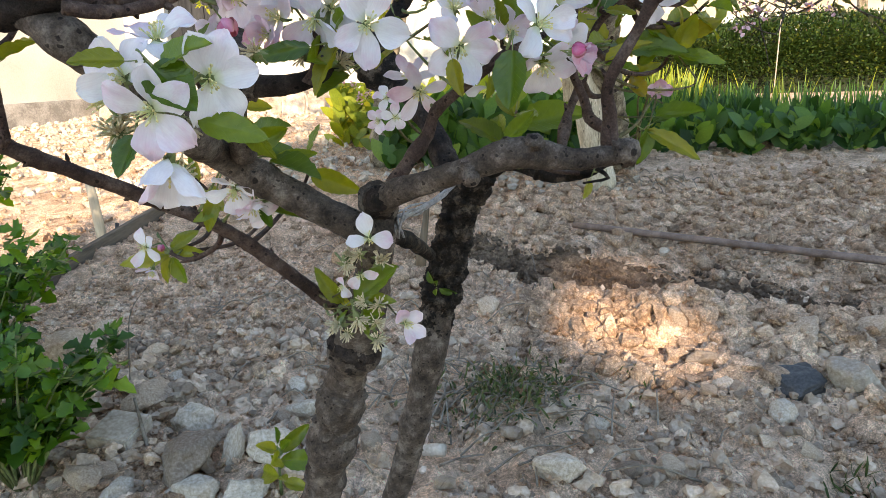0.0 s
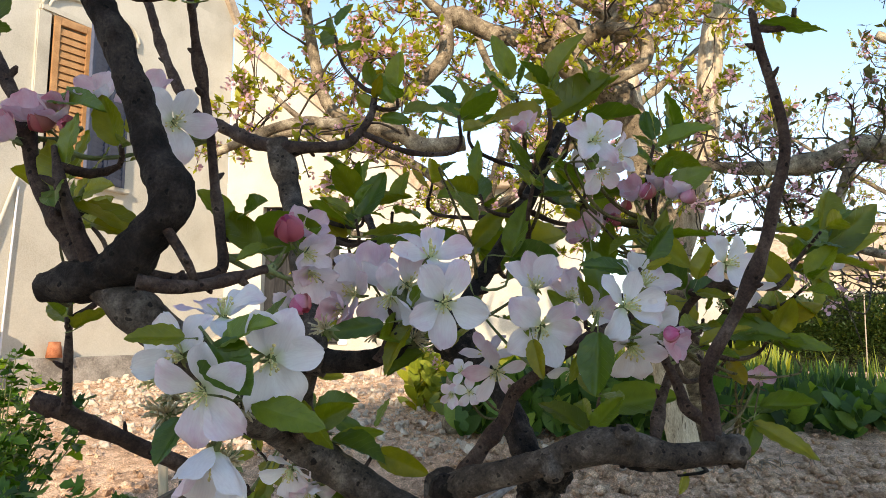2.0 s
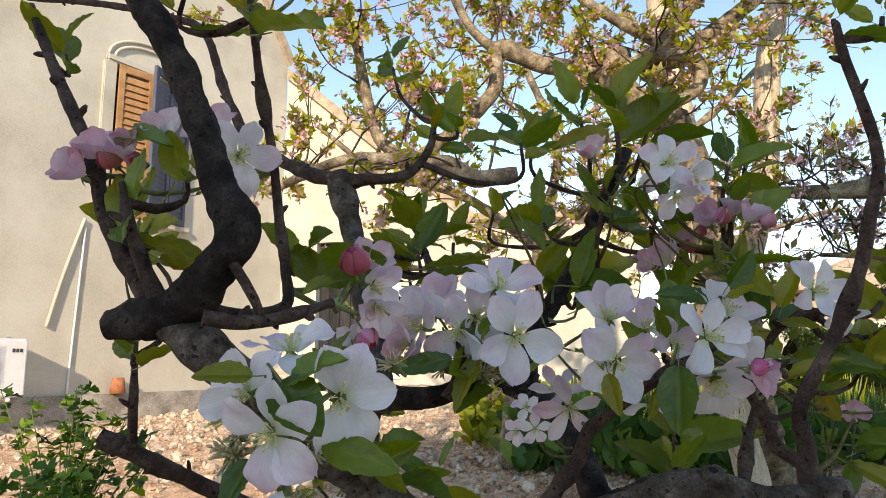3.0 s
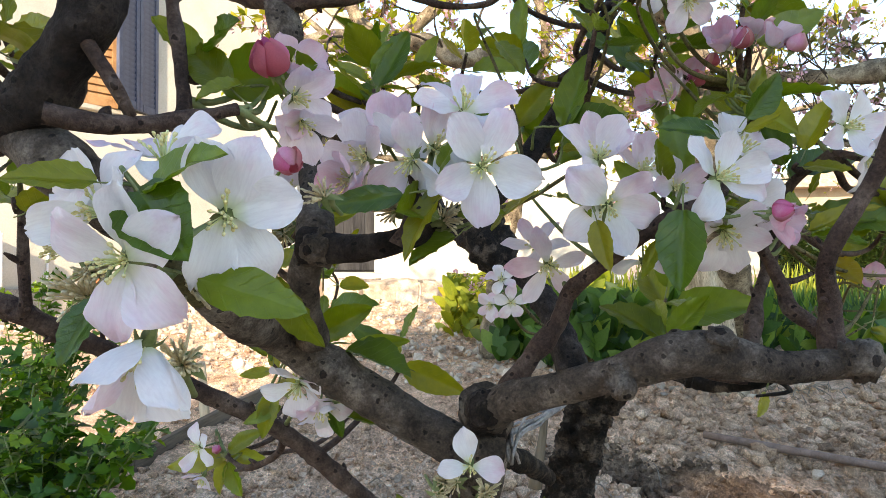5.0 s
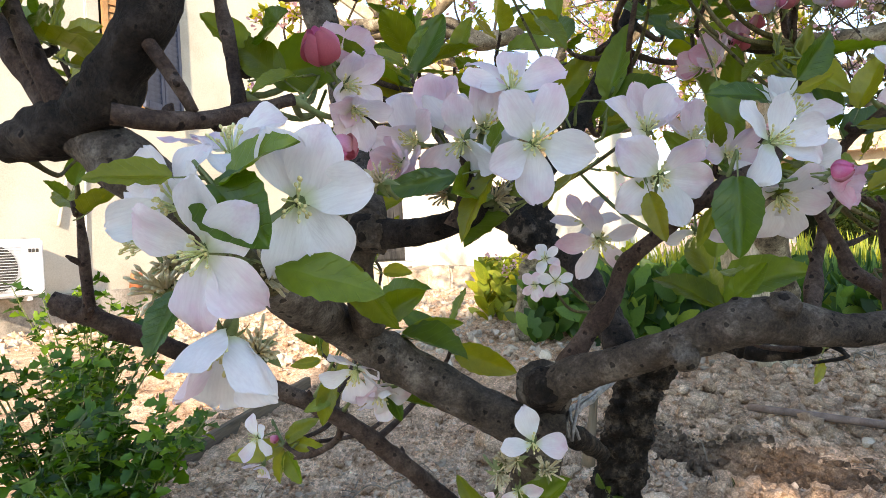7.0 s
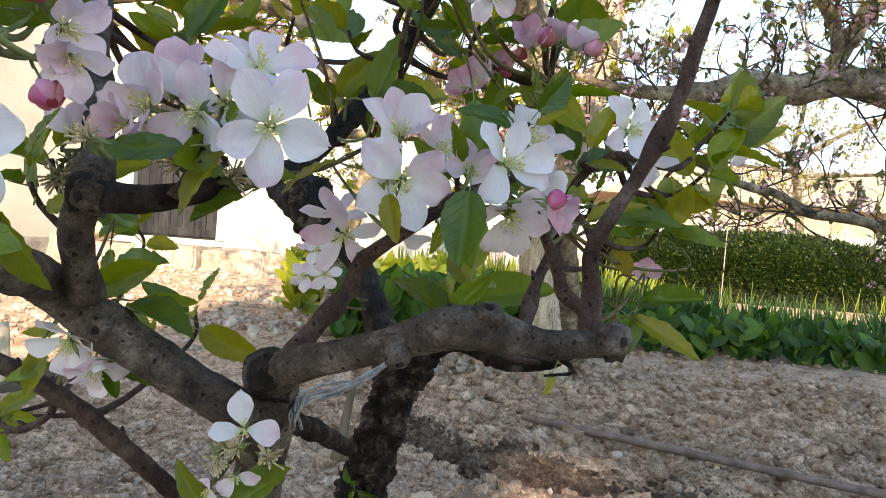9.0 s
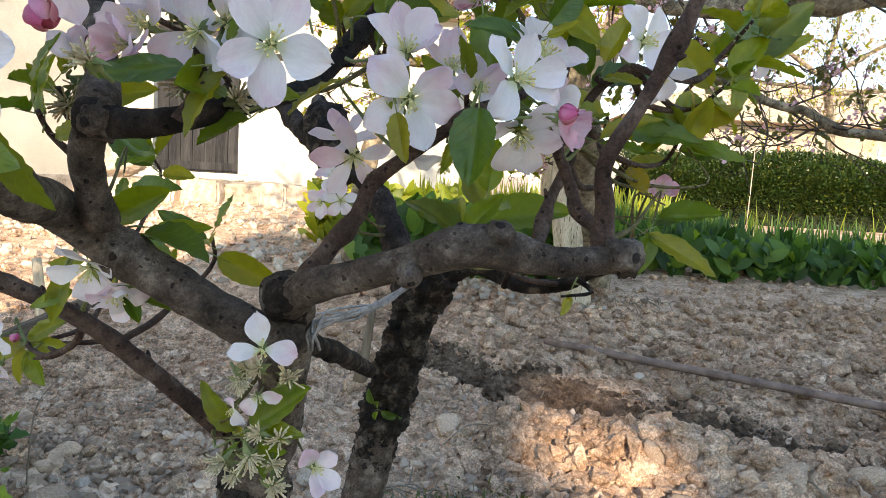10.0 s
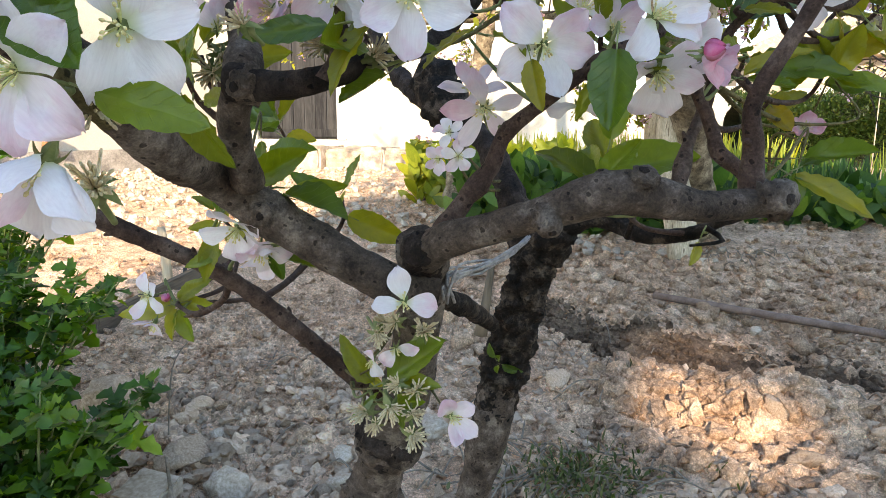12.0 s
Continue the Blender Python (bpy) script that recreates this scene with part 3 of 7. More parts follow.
def stone_mesh(seed, mat, flat=0.7, angular=0.5):
    """A rough stone of unit size, with broken faces."""
    bm = bmesh.new()
    bmesh.ops.create_icosphere(bm, subdivisions=4, radius=0.5)
    rng = random.Random(seed)
    planes = [(Vector((rng.gauss(0, 1), rng.gauss(0, 1), rng.gauss(0, 1))).normalized(), rng.uniform(0.22, 0.4)) for _ in range(9)]
    for v in bm.verts:
        p = v.co.copy()
        p += p.normalized() * 0.16 * noise.noise(p * 2.6 + Vector((seed, 0, 0)))
        for n, d in planes:
            k = p.dot(n) - d
            if k > 0:
                p -= n * k * (0.6 + 0.4 * angular)
        p += p.normalized() * (0.06 * noise.noise(p * 6 + Vector((seed, 5, 0))) + 0.035 * noise.noise(p * 15 + Vector((seed, 9, 0))) + 0.015 * noise.noise(p * 34 + Vector((seed, 2, 0))))
        v.co = Vector((p.x * 1.25, p.y * 1.05, p.z * flat * 1.2))
    me = bpy.data.meshes.new("stone")
    bm.to_mesh(me)
    bm.free()
    me.materials.append(mat)
    me.polygons.foreach_set("use_smooth", [True] * len(me.polygons))
    return me


# stone terrace in front of the door
terrace = thing("terrace", "low terrace of pale flat stones in front of the door", "terrace", kind="structure")
x = -4.7
for i in range(16):
    random.seed(40 + i)
    w = random.uniform(0.2, 0.5)
    me = bpy.data.meshes.new("slab")
    bm = box_bm(-w / 2, w / 2, -0.5, 0.4, -0.3, random.uniform(-0.02, 0.07), 0.03)
    bmesh.ops.subdivide_edges(bm, edges=bm.edges[:], cuts=3, use_grid_fill=True)
    for v in bm.verts:
        v.co += 0.05 * Vector((noise.noise(v.co * 5 + Vector((i, 0, 0))), noise.noise(v.co * 5 + Vector((0, i, 3))), 0.5 * noise.noise(v.co * 6 + Vector((2, 0, i)))))
    bm.to_mesh(me)
    bm.free()
    me.materials.append(M_PALESTONE)
    put("slab", me, terrace, pose(x + w / 2, 9.2 + random.uniform(-.12, .1), 0.5, random.uniform(-4, 2), random.uniform(-4, 4), random.uniform(-6, 6)))
    x += w * 0.97
block = new("door_stone", stone_mesh(83, M_PALESTONE, 0.6))
block.matrix_basis = pose(-4.35, 8.95, 0.62, 4, 5, 12) @ Matrix.Diagonal((0.62, 0.36, 0.42, 1))
tagged(block, "rounded pale stone block lying beside the plank door", "stone")

# air conditioner on the side wall
ac = thing("air_conditioner", "white outdoor air conditioner with round fan grille", "air conditioner")
ac.matrix_basis = FR
ACX, ACZ = 4.25, 0.51
part("body", box_bm(ACX, ACX + 0.78, 0.08, 0.38, ACZ, ACZ + 0.55, 0.02), M_WHITEMETAL, ac, smooth=False)
bm = bmesh.new()
bmesh.ops.create_cone(bm, cap_ends=True, segments=40, radius1=0.225, radius2=0.225, depth=0.012, matrix=pose(ACX + 0.3, 0.384, ACZ + 0.27, 90))
part("fan_opening", bm, M_DARK, ac, "dark fan opening")
for i in range(17):
    z = ACZ + 0.06 + i * 0.026
    part("grille_bar", box_bm(ACX + 0.06, ACX + 0.54, 0.39, 0.396, z, z + 0.006), M_WHITEMETAL, ac)
for k in range(3):
    part("label_bar", box_bm(ACX + 0.63 + k * 0.035, ACX + 0.655 + k * 0.035, 0.381, 0.384, ACZ + 0.42, ACZ + 0.455), M_DARK, ac, "dark maker's mark")
for k in (0.1, 0.62):
    part("bracket", box_bm(ACX + k, ACX + k + 0.04, 0.0, 0.36, ACZ - 0.04, ACZ, 0.004), M_WHITEMETAL, ac)
bm = bmesh.new()
bmesh.ops.create_cone(bm, cap_ends=True, segments=20, radius1=0.04, radius2=0.04, depth=0.17, matrix=pose(ACX + 0.33, 0.2, ACZ + 0.626))
bmesh.ops.create_cone(bm, cap_ends=True, segments=20, radius1=0.04, radius2=0.014, depth=0.04, matrix=pose(ACX + 0.33, 0.2, ACZ + 0.73))
bottle = thing("plastic_bottle", "clear white plastic bottle standing on the air conditioner", "bottle")
bottle.matrix_basis = FR
part("bottle_body", bm, M_WHITEMETAL, bottle, "", True)
bm = bmesh.new()
bmesh.ops.create_cone(bm, cap_ends=True, segments=16, radius1=0.015, radius2=0.015, depth=0.025, matrix=pose(ACX + 0.33, 0.2, ACZ + 0.762))
part("cap", bm, M_CLAY, bottle, "red cap", True)
conduit = thing("wall_conduit", "white cable conduits running up the house wall", "conduit")
conduit.matrix_basis = FR
limb("pipe", conduit, [(5.38, 0.03, 1.2), (5.52, 0.03, 1.77), (5.71, 0.03, 2.4)], [0.022] * 3, M_WALL, 0.05, 10, 0.0, 1, 0)
limb("pipe", conduit, [(5.66, 0.02, 0.5), (5.68, 0.02, 1.1), (5.73, 0.02, 2.3)], [0.013] * 3, M_WHITEMETAL, 0.05, 8, 0.0, 1, 0)

# flower pot at the foot of the wall
pot = thing("flower_pot", "small brown terracotta pot upside down on the plinth", "flower pot")
bm = bmesh.new()
bmesh.ops.create_cone(bm, cap_ends=True, segments=24, radius1=0.085, radius2=0.06, depth=0.17, matrix=pose(6.2, 0.1, 0.58))
part("pot_body", bm, M_CLAY, pot, "", True)
pot.matrix_basis = FR

# unseen wall added behind, which shades the tree; its holes make sun patches
shade = thing("shade_wall", "plain unseen wall added to shade the tree, with holes for sun patches", "wall", kind="structure")
wall_box("wall", shade, (6.0, -8.0), (1.905, -8.0), -0.2, 6.5, 0.3, M_WALL)
wall_box("wall", shade, (1.905, -8.0), (-0.315, -8.0), -0.2, 6.02, 0.08, M_WALL, [(0.2, 0.34, 4.05, 4.24), (0.34, 0.44, 4.02, 4.32), (0.44, 0.51, 4.09, 4.29), (0.51, 0.55, 4.12, 4.22), (0.03, 0.16, 4.37, 4.43), (0.16, 0.31, 4.35, 4.44), (0.31, 0.44, 4.36, 4.43)])
wall_box("wall", shade, (-0.315, -8.08), (-0.315, -14.0), -0.2, 6.02, 0.3, M_WALL)

# ---- posts ----
def post(points, radii, label):
    p = thing("wooden_post", label, "post", "posts behind the tree")
    limb("post", p, points, radii, M_PALE, 0.04, 20, 0.07, 9.0, 0.1)
    return p


post([(0.736, 4.300, 0.064), (0.627, 4.300, 0.869), (0.860, 4.300, 1.750), (0.937, 4.300, 2.489), (1.089, 4.300, 3.163), (1.201, 4.300, 3.802)], [0.095, 0.09, 0.078, 0.075, 0.07, 0.065], "pale weathered wooden post with long cracks")
post([(0.657, 4.900, 0.549), (0.574, 4.900, 1.900), (0.478, 4.900, 2.570), (0.400, 4.900, 3.417), (0.354, 4.900, 4.283)], [0.11, 0.1, 0.1, 0.095, 0.09], "pale leaning trunk-like wooden post in the sun")


# ---- apple tree in the foreground ----
def petal_mesh(seed, length=1.0, width=0.7, cup=0.25, curl=0.1):
    """A petal along local y from its claw, of unit length: obovate, cupped towards local z, with a wavy rim, a crease and a shallow notch."""
    rows, cols = 13, 9
    verts, faces = [], []
    o = Vector((seed * 3.7, seed * 1.3, 0))
    lean = 0.16 * noise.noise(Vector((seed * 9.1, 3, 1)))
    twist = 0.35 * noise.noise(Vector((seed * 4.7, 8, 2)))
    for i in range(rows):
        u = i / (rows - 1)
        t = 1 - (1 - u) ** 1.5
        k = max(0.0, 1 - abs((t - 0.62) / (0.62 if t < 0.62 else 0.385)) ** (1.7 if t < 0.62 else 2.3))
        w = width * 0.5 * k ** (0.85 if t < 0.62 else 0.5)
        w = max(w, 0.045 + 0.03 * t if t < 0.9 else 0.05)
        for j in range(cols):
            q = j / (cols - 1) * 2 - 1
            x = q * w * (1 + 0.1 * noise.noise(o + Vector((q, t * 3, 0)))) + lean * t * t
            y = length * (t - 0.07 * q * q * t - 0.035 * t * max(0, 1 - abs(q) * 2.6) * (t > 0.85) + 0.06 * t * noise.noise(o + Vector((q * 2.2, 5, 0))) * (t > 0.6))
            rim = 0.07 * abs(q) ** 1.5 * t * noise.noise(o + Vector((q * 1.3, t * 5.5, 9)))
            z = cup * ((q * w) ** 2 * 2.4 + 0.6 * t * t - 0.22 * t) - curl * max(0, t - 0.6) ** 2 * 4.5 + twist * q * w * t + rim
            z += 0.09 * noise.noise(o + Vector((x * 3, y * 2.5, 2))) + 0.018 * noise.noise(o + Vector((x * 13, y * 4, 4))) - 0.03 * math.exp(-(q / 0.16) ** 2) * t
            verts.append((x, y, z))
    for i in range(rows - 1):
        for j in range(cols - 1):
            a = i * cols + j
            faces.append((a, a + 1, a + cols + 1, a + cols))
    return verts, faces


def petal_variant(seed, mat, scale, **kw):
    v, f = petal_mesh(seed, **kw)
    return mesh_from("petal", [(x * scale, y * scale, z * scale) for x, y, z in v], f, mat)


RADIUS = 0.026
PETALS = [petal_variant(k, M_PETAL, RADIUS, width=0.62 + 0.045 * (k % 4), cup=0.1 + 0.16 * (k % 5), curl=0.05 + 0.14 * (k % 4)) for k in range(14)]
NARROW = [petal_variant(90 + k, M_BLUSH, RADIUS, width=0.44 + 0.04 * (k % 3), cup=0.15 + 0.15 * (k % 3), curl=0.1 + 0.15 * (k % 3)) for k in range(8)]
BLUSH = [petal_variant(40 + k, M_BLUSH, RADIUS, width=0.64 + 0.05 * (k % 3), cup=0.3 + 0.14 * (k % 4), curl=0.12 * (k % 3)) for k in range(8)]
ROSE = [petal_variant(60 + k, M_ROSE, RADIUS, width=0.7 + 0.05 * (k % 3), cup=0.5 + 0.14 * (k % 3), curl=0.05 * (k % 3)) for k in range(6)]


def stamens_mesh(seed, count=18, thick=1.0):
    """Slender filaments spreading from the centre, each with a knob of an anther."""
    h = Heap()
    random.seed(seed)
    for i in range(count):
        a, tilt = random.uniform(0, 6.283), random.uniform(0.1, 0.8 if thick == 1 else 1.35)
        d = Vector((math.cos(a) * math.sin(tilt), math.sin(a) * math.sin(tilt), math.cos(tilt)))
        l = random.uniform(0.007, 0.0115) * (1 if thick == 1 else 0.7)
        p = [Vector((d.x, d.y, 0)) * 0.0016, d * l * 0.55, d * l + Vector((0, 0, 0.001))]
        v, f = tube_data(p, [0.0004 * thick, 0.00034 * thick, 0.00026 * thick], 0.006, 4, 0, 1)
        h.add(v, f, None, 0)
        v, f = tube_data([p[-1] - d * 0.001, p[-1], p[-1] + d * 0.001], [0.0004, 0.0009, 0.0005] if thick == 1 else [0.0003, 0.0006, 0.0003], 0.001, 5, 0, 1)
        h.add(v, f, None, 1)
    return h.mesh("stamen_tuft", [M_STAMEN, M_ANTHER] if thick == 1 else [M_WITHER, M_WITHER])


def calyx_mesh(seed, drop=0.018):
    h = Heap()
    random.seed(seed)
    v, f = tube_data([(0, 0, 0.001), (0, 0, -0.004), (0.001, 0, -0.008), (0.002, 0.001, -drop)], [0.0026, 0.003, 0.0012, 0.001], 0.003, 8, 0.05, 90)
    h.add(v, f)
    for k in range(5):
        a = k * 1.2566 + 0.6
        sv = [(-0.0016, 0.002, 0), (0.0016, 0.002, 0), (0.001, 0.0045, -0.0025), (-0.001, 0.0045, -0.0025), (0, 0.006, -0.006)]
        h.add(sv, [(0, 1, 2, 3), (3, 2, 4)], Matrix.Rotation(a, 4, "Z"))
    return h.mesh("calyx", [M_STEM])


STAMENS = [stamens_mesh(k) for k in range(4)]
FADED = [stamens_mesh(20 + k, 34, 1.4) for k in range(4)]
CALYX = [calyx_mesh(k, 0.014 + 0.005 * k) for k in range(3)]


LINES = []


def nearest(at):
    at = Vector(at)
    return min(LINES, key=lambda q: (q[0] - at).length + 0.6 * max(0, q[0].z - at.z + 0.01))


def stalk(tree, at, direction, r0, r1, mat, reach=0.13):
    """A thin curved shoot from the nearest limb to a place, arriving along direction."""
    at, d = Vector(at), Vector(direction).normalized()
    q, rad = nearest(at)
    gap = (at - q).length
    if gap > reach or gap < 0.004:
        return
    if gap > 0.05 and mat == M_STEM:
        mat, r0 = M_SHOOT, r0 * 1.1
    k = min(0.03, gap * 0.4)
    mid = q.lerp(at - d * k, 0.5) + Vector((0, 0, -0.12 * gap))
    limb("shoot", tree, [q, mid + Vector((0.1 * gap * math.sin(at.x * 900), 0.1 * gap * math.cos(at.z * 700), 0)), at - d * k, at], [min(r0, rad), (r0 + r1) / 2, r1, r1 * 0.8], mat, 0.006, 7, 0.12, 90, 0.3)


def tree_limb(tree, points, radii, mat, **kw):
    """A limb of the near tree, remembered for stalks; slender shoots bear short alternate spurs and bud scales."""
    if max(radii) > .0095:
        kw = {'step': .003, 'sides': 36, 'rough': .09, **kw}
    else:
        kw = {'step': .004, 'sides': 18, 'rough': .16, 'freq': 70, **kw}
    dense = list(zip(*spline(points, radii, 0.012)))
    LINES.extend(dense)
    made = limb(kw.pop("name", "branch"), tree, points, radii, mat, **kw)
    if mat in (M_TWIG, M_DARKSHADEBARK) and min(radii) < .0085:
        for k in range(2, len(dense) - 1, 2):
            q, r = dense[k]
            random.seed(round(q.x * 9000 + q.z * 5000))
            if random.random() < 0.4 or r > .0075:
                continue
            d = (dense[k + 1][0] - q).normalized()
            a = k * 2.4 + random.uniform(-.6, .6)
            n = d.orthogonal().normalized()
            n = (Matrix.Rotation(a, 3, d) @ n + d * 0.7).normalized()
            l = random.uniform(.003, .008)
            limb("spur", tree, [q + n * r * .5, q + n * (r + l * .5), q + n * (r + l)], [.0022, .0019, .0008], mat, .002, 8, .2, 200, .4)
    return made


def screen(sx, sy, toward):
    return Vector((sx + 0.2 * toward, -toward + 0.2 * sx, sy))


TINTS = {"white": PETALS, "blush": BLUSH, "rose": ROSE, "narrow": NARROW}


def blossom(tree, at, normal, radius, seed, angles, lift, tint):
    """One flower: a petal at each angle (degrees, counted to the left from the top), raised by lift from flat, with stamens and a green calyx."""
    random.seed(seed * 17 + 5)
    b = new("blossom")
    b.parent = tree
    b.matrix_basis = facing(at, normal, 0, radius / RADIUS)
    if tint in ("blush", "rose"):
        tagged(b, "pink-flushed half-open blossom" if tint == "rose" else "pale pink open blossom")
    for i, angle in enumerate(angles):
        up = lift + random.uniform(-9, 13)
        s = random.uniform(0.92, 1.07)
        m = pose(0, 0, 0, 0, 0, angle + random.uniform(-4, 4)) @ pose(0, 0.0022, 0.0007 * ((i * 2) % 5), up, random.uniform(-22, 22), 0) @ Matrix.Scale(s, 4)
        put("petal", random.choice(TINTS[tint]), b, m)
    put("stamen_tuft", random.choice(STAMENS), b, None, "pale yellow stamens")
    put("calyx", random.choice(CALYX), b, None, "green calyx and stalk")
    return b


def flower_cluster(flowers):
    """Flowers of one spur: place, facing (right, up, towards), petal length, petal angles, lift, tint."""
    for k, (at, face, r, angles, lift, tint) in enumerate(flowers):
        normal = screen(*face)
        blossom(tree, at, normal, r, k + round(at[0] * 5000) % 900, angles, lift, tint)
        stalk(tree, Vector(at) - normal.normalized() * .018, normal, .0022, .0011, M_STEM)


def bud(tree, at, direction, radius, seed):
    """A closed pink bud: petals wrapped over one another on a green calyx."""
    random.seed(seed * 31)
    b = new("flower_bud")
    b.parent = tree
    b.matrix_basis = facing(at, direction, random.uniform(0, 90), radius * 0.78 / 0.0105)
    tagged(b, "closed deep pink flower bud")
    for i in range(5):
        rows, cols, v, f = 10, 9, [], []
        for q in range(rows):
            t = q / (rows - 1)
            r = 0.0098 * math.sin(math.pi * (0.12 + 0.8 * t ** 0.85)) ** 0.75
            for s in range(cols):
                u = s / (cols - 1) * 2 - 1
                w = i * 1.2566 + u * 0.95 * (1 - 0.25 * t) + 0.5 * t
                k = r * (1.0 + 0.17 * u + 0.03 * noise.noise((u * 2, t * 3, seed + i))) + 0.0003
                v.append((k * math.cos(w), k * math.sin(w), -0.001 + 0.0195 * t - 0.0022 * u * u * t))
        for q in range(rows - 1):
            for s in range(cols - 1):
                o = q * cols + s
                f.append((o, o + 1, o + cols + 1, o + cols))
        put("bud_petal", mesh_from("bud_petal", v, f, M_PINK), b)
    put("calyx", CALYX[seed % 3], b, None, "green calyx and stalk")
    return b


def leaf_mesh(seed, width=0.5, fold=0.25, droop=0.2, mat=None):
    """A toothed leaf of unit length 0.06 along local y, folded at the midrib."""
    rows, cols, L = 15, 7, 0.06
    verts, faces = [], []
    o = Vector((seed * 2.1, 7.7, seed))
    for i in range(rows):
        t = i / (rows - 1)
        w = 0.5 * width * L * (math.sin(math.pi * (0.04 + 0.94 * t ** 0.8)) ** 0.8) * (1 if t < 0.99 else 0.1)
        tooth = 1 + (0.035 if i % 2 else -0.02)
        for j in range(cols):
            s = j / (cols - 1) * 2 - 1
            edge = tooth if abs(s) > 0.9 else 1
            x = s * w * edge
            z = fold * abs(x) - droop * L * t * t + 0.05 * L * noise.noise(o + Vector((s * 1.5, t * 4, 0))) + 0.02 * L * math.sin(t * 34) * abs(s)
            verts.append((x, t * L, z))
    for i in range(rows - 1):
        for j in range(cols - 1):
            a = i * cols + j
            faces.append((a, a + 1, a + cols + 1, a + cols))
    n = len(verts)
    sv, sf = tube_data([(0, -0.014, 0.002), (0, -0.005, 0), (0, 0.012, -0.0006)], [0.0008, 0.0008, 0.0005], 0.006, 5, 0, 1)
    idx = [0] * len(faces) + [1] * len(sf)
    verts += [tuple(q) for q in sv]
    faces += [tuple(q + n for q in f) for f in sf]
    return mesh_from("leaf", verts, faces, [mat or M_LEAF, M_STEM], True, idx)


LEAVES = [leaf_mesh(k, 0.42 + 0.05 * (k % 4), 0.1 + 0.2 * (k % 4), -0.1 + 0.2 * (k % 3)) for k in range(8)]
OLIVE = [leaf_mesh(30 + k, 0.4 + 0.05 * (k % 4), 0.2 + 0.2 * (k % 4), -0.1 + 0.2 * (k % 3), M_OLIVE) for k in range(8)]


def leaf(tree, base, tip, seed, up=(0, -0.55, 0.85), spin=0.0, wide=1.0):
    base, tip = Vector(base), Vector(tip)
    random.seed(seed)
    put("leaf", (OLIVE if seed % 4 == 1 or seed == 2 else LEAVES)[seed % 8], tree, along(base, tip - base, up, spin, (tip - base).length / 0.06) @ Matrix.Diagonal((wide, 1, 1, 1)))


def rosette(tree, at, axis, n, size, seed, spread=60):
    """A leafy shoot tip: leaves set alternately along its last few centimetres."""
    random.seed(seed * 7 + 1)
    q = Vector(axis).to_track_quat("Z", "Y").to_matrix()
    n = max(3, round(n * 0.75))
    for i in range(n):
        f = i / n
        a = i * 2.39996 + random.uniform(-0.6, 0.6)
        t = radians(spread * (1.35 - 1.1 * f) + random.uniform(-18, 18))
        d = q @ Vector((math.cos(a) * math.sin(t), math.sin(a) * math.sin(t), math.cos(t)))
        s = size * random.uniform(0.5, 1.1) * (1.1 - 0.45 * f)
        base = Vector(at) + Vector(axis).normalized() * (size * 0.55 * (f - 0.6)) + d * 0.006
        put("leaf", random.choice(OLIVE if random.random() < 0.25 else LEAVES), tree, along(base, d, Vector(axis) * 0.7 + Vector((random.uniform(-.5, .5), -0.5, 0.4)), random.uniform(-45, 45), s / 0.06))


tree = thing("apple_tree", "young apple tree with pink and white blossom, pruned low", "tree")
limb("trunk", tree, [(-0.161, 0.970, 0.084), (-0.099, 0.930, 0.292), (-0.058, 0.890, 0.438), (-0.036, 0.870, 0.503), (-0.012, 0.840, 0.567), (0.010, 0.800, 0.644), (0.021, 0.765, 0.687), (0.026, 0.735, 0.709)], [.031, .0265, .0255, .0235, .0215, .0185, .0165, .0135], M_BARK, step=.0035, sides=40, nodes=0.45, freq=32, rough=0.15, label="grey-brown knotty trunk")
tree_limb(tree, [(0.033, 0.740, 0.679), (0.007, 0.730, 0.687), (-0.026, 0.725, 0.705), (-0.071, 0.720, 0.732), (-0.098, 0.700, 0.757), (-0.082, 0.640, 0.769), (-0.086, 0.580, 0.804), (-0.099, 0.542, 0.829), (-0.121, 0.540, 0.846), (-0.130, 0.540, 0.852)], [.0135, .0145, .0146, .0146, .0148, .0142, .0132, .0118, .0104, .0095], M_BARK, label="thick grey leaning branch")
tree_limb(tree, [(-0.159, 0.538, 0.847), (-0.145, 0.538, 0.849), (-0.116, 0.535, 0.855), (-0.093, 0.530, 0.873), (-0.080, 0.527, 0.892), (-0.094, 0.530, 0.916), (-0.107, 0.530, 0.953), (-0.123, 0.525, 0.991), (-0.143, 0.520, 1.026), (-0.149, 0.515, 1.065)], [.0094, .01, .0102, .0098, .0105, .0098, .0094, .0092, .0098, .0094], M_DARKSHADEBARK, nodes=.6, rough=.2, label="upright bent limb with a sawn end, backlit shade in its dark colour")
limb("cut_end", tree, [(-0.159, 0.538, 0.847), (-0.160, 0.538, 0.847)], [.0085, .008], M_CUT, .001, 20, .1, 150, 0)
tree_limb(tree, [(0.029, 0.724, 0.708), (0.045, 0.712, 0.719), (0.075, 0.700, 0.729), (0.104, 0.690, 0.740), (0.131, 0.685, 0.750), (0.153, 0.690, 0.750), (0.181, 0.700, 0.744), (0.209, 0.710, 0.745), (0.227, 0.715, 0.747)], [.014, .0122, .0106, .0102, .0104, .0126, .0098, .0092, .0102], M_BARK, nodes=0.2, label="thick horizontal branch with sawn knots")
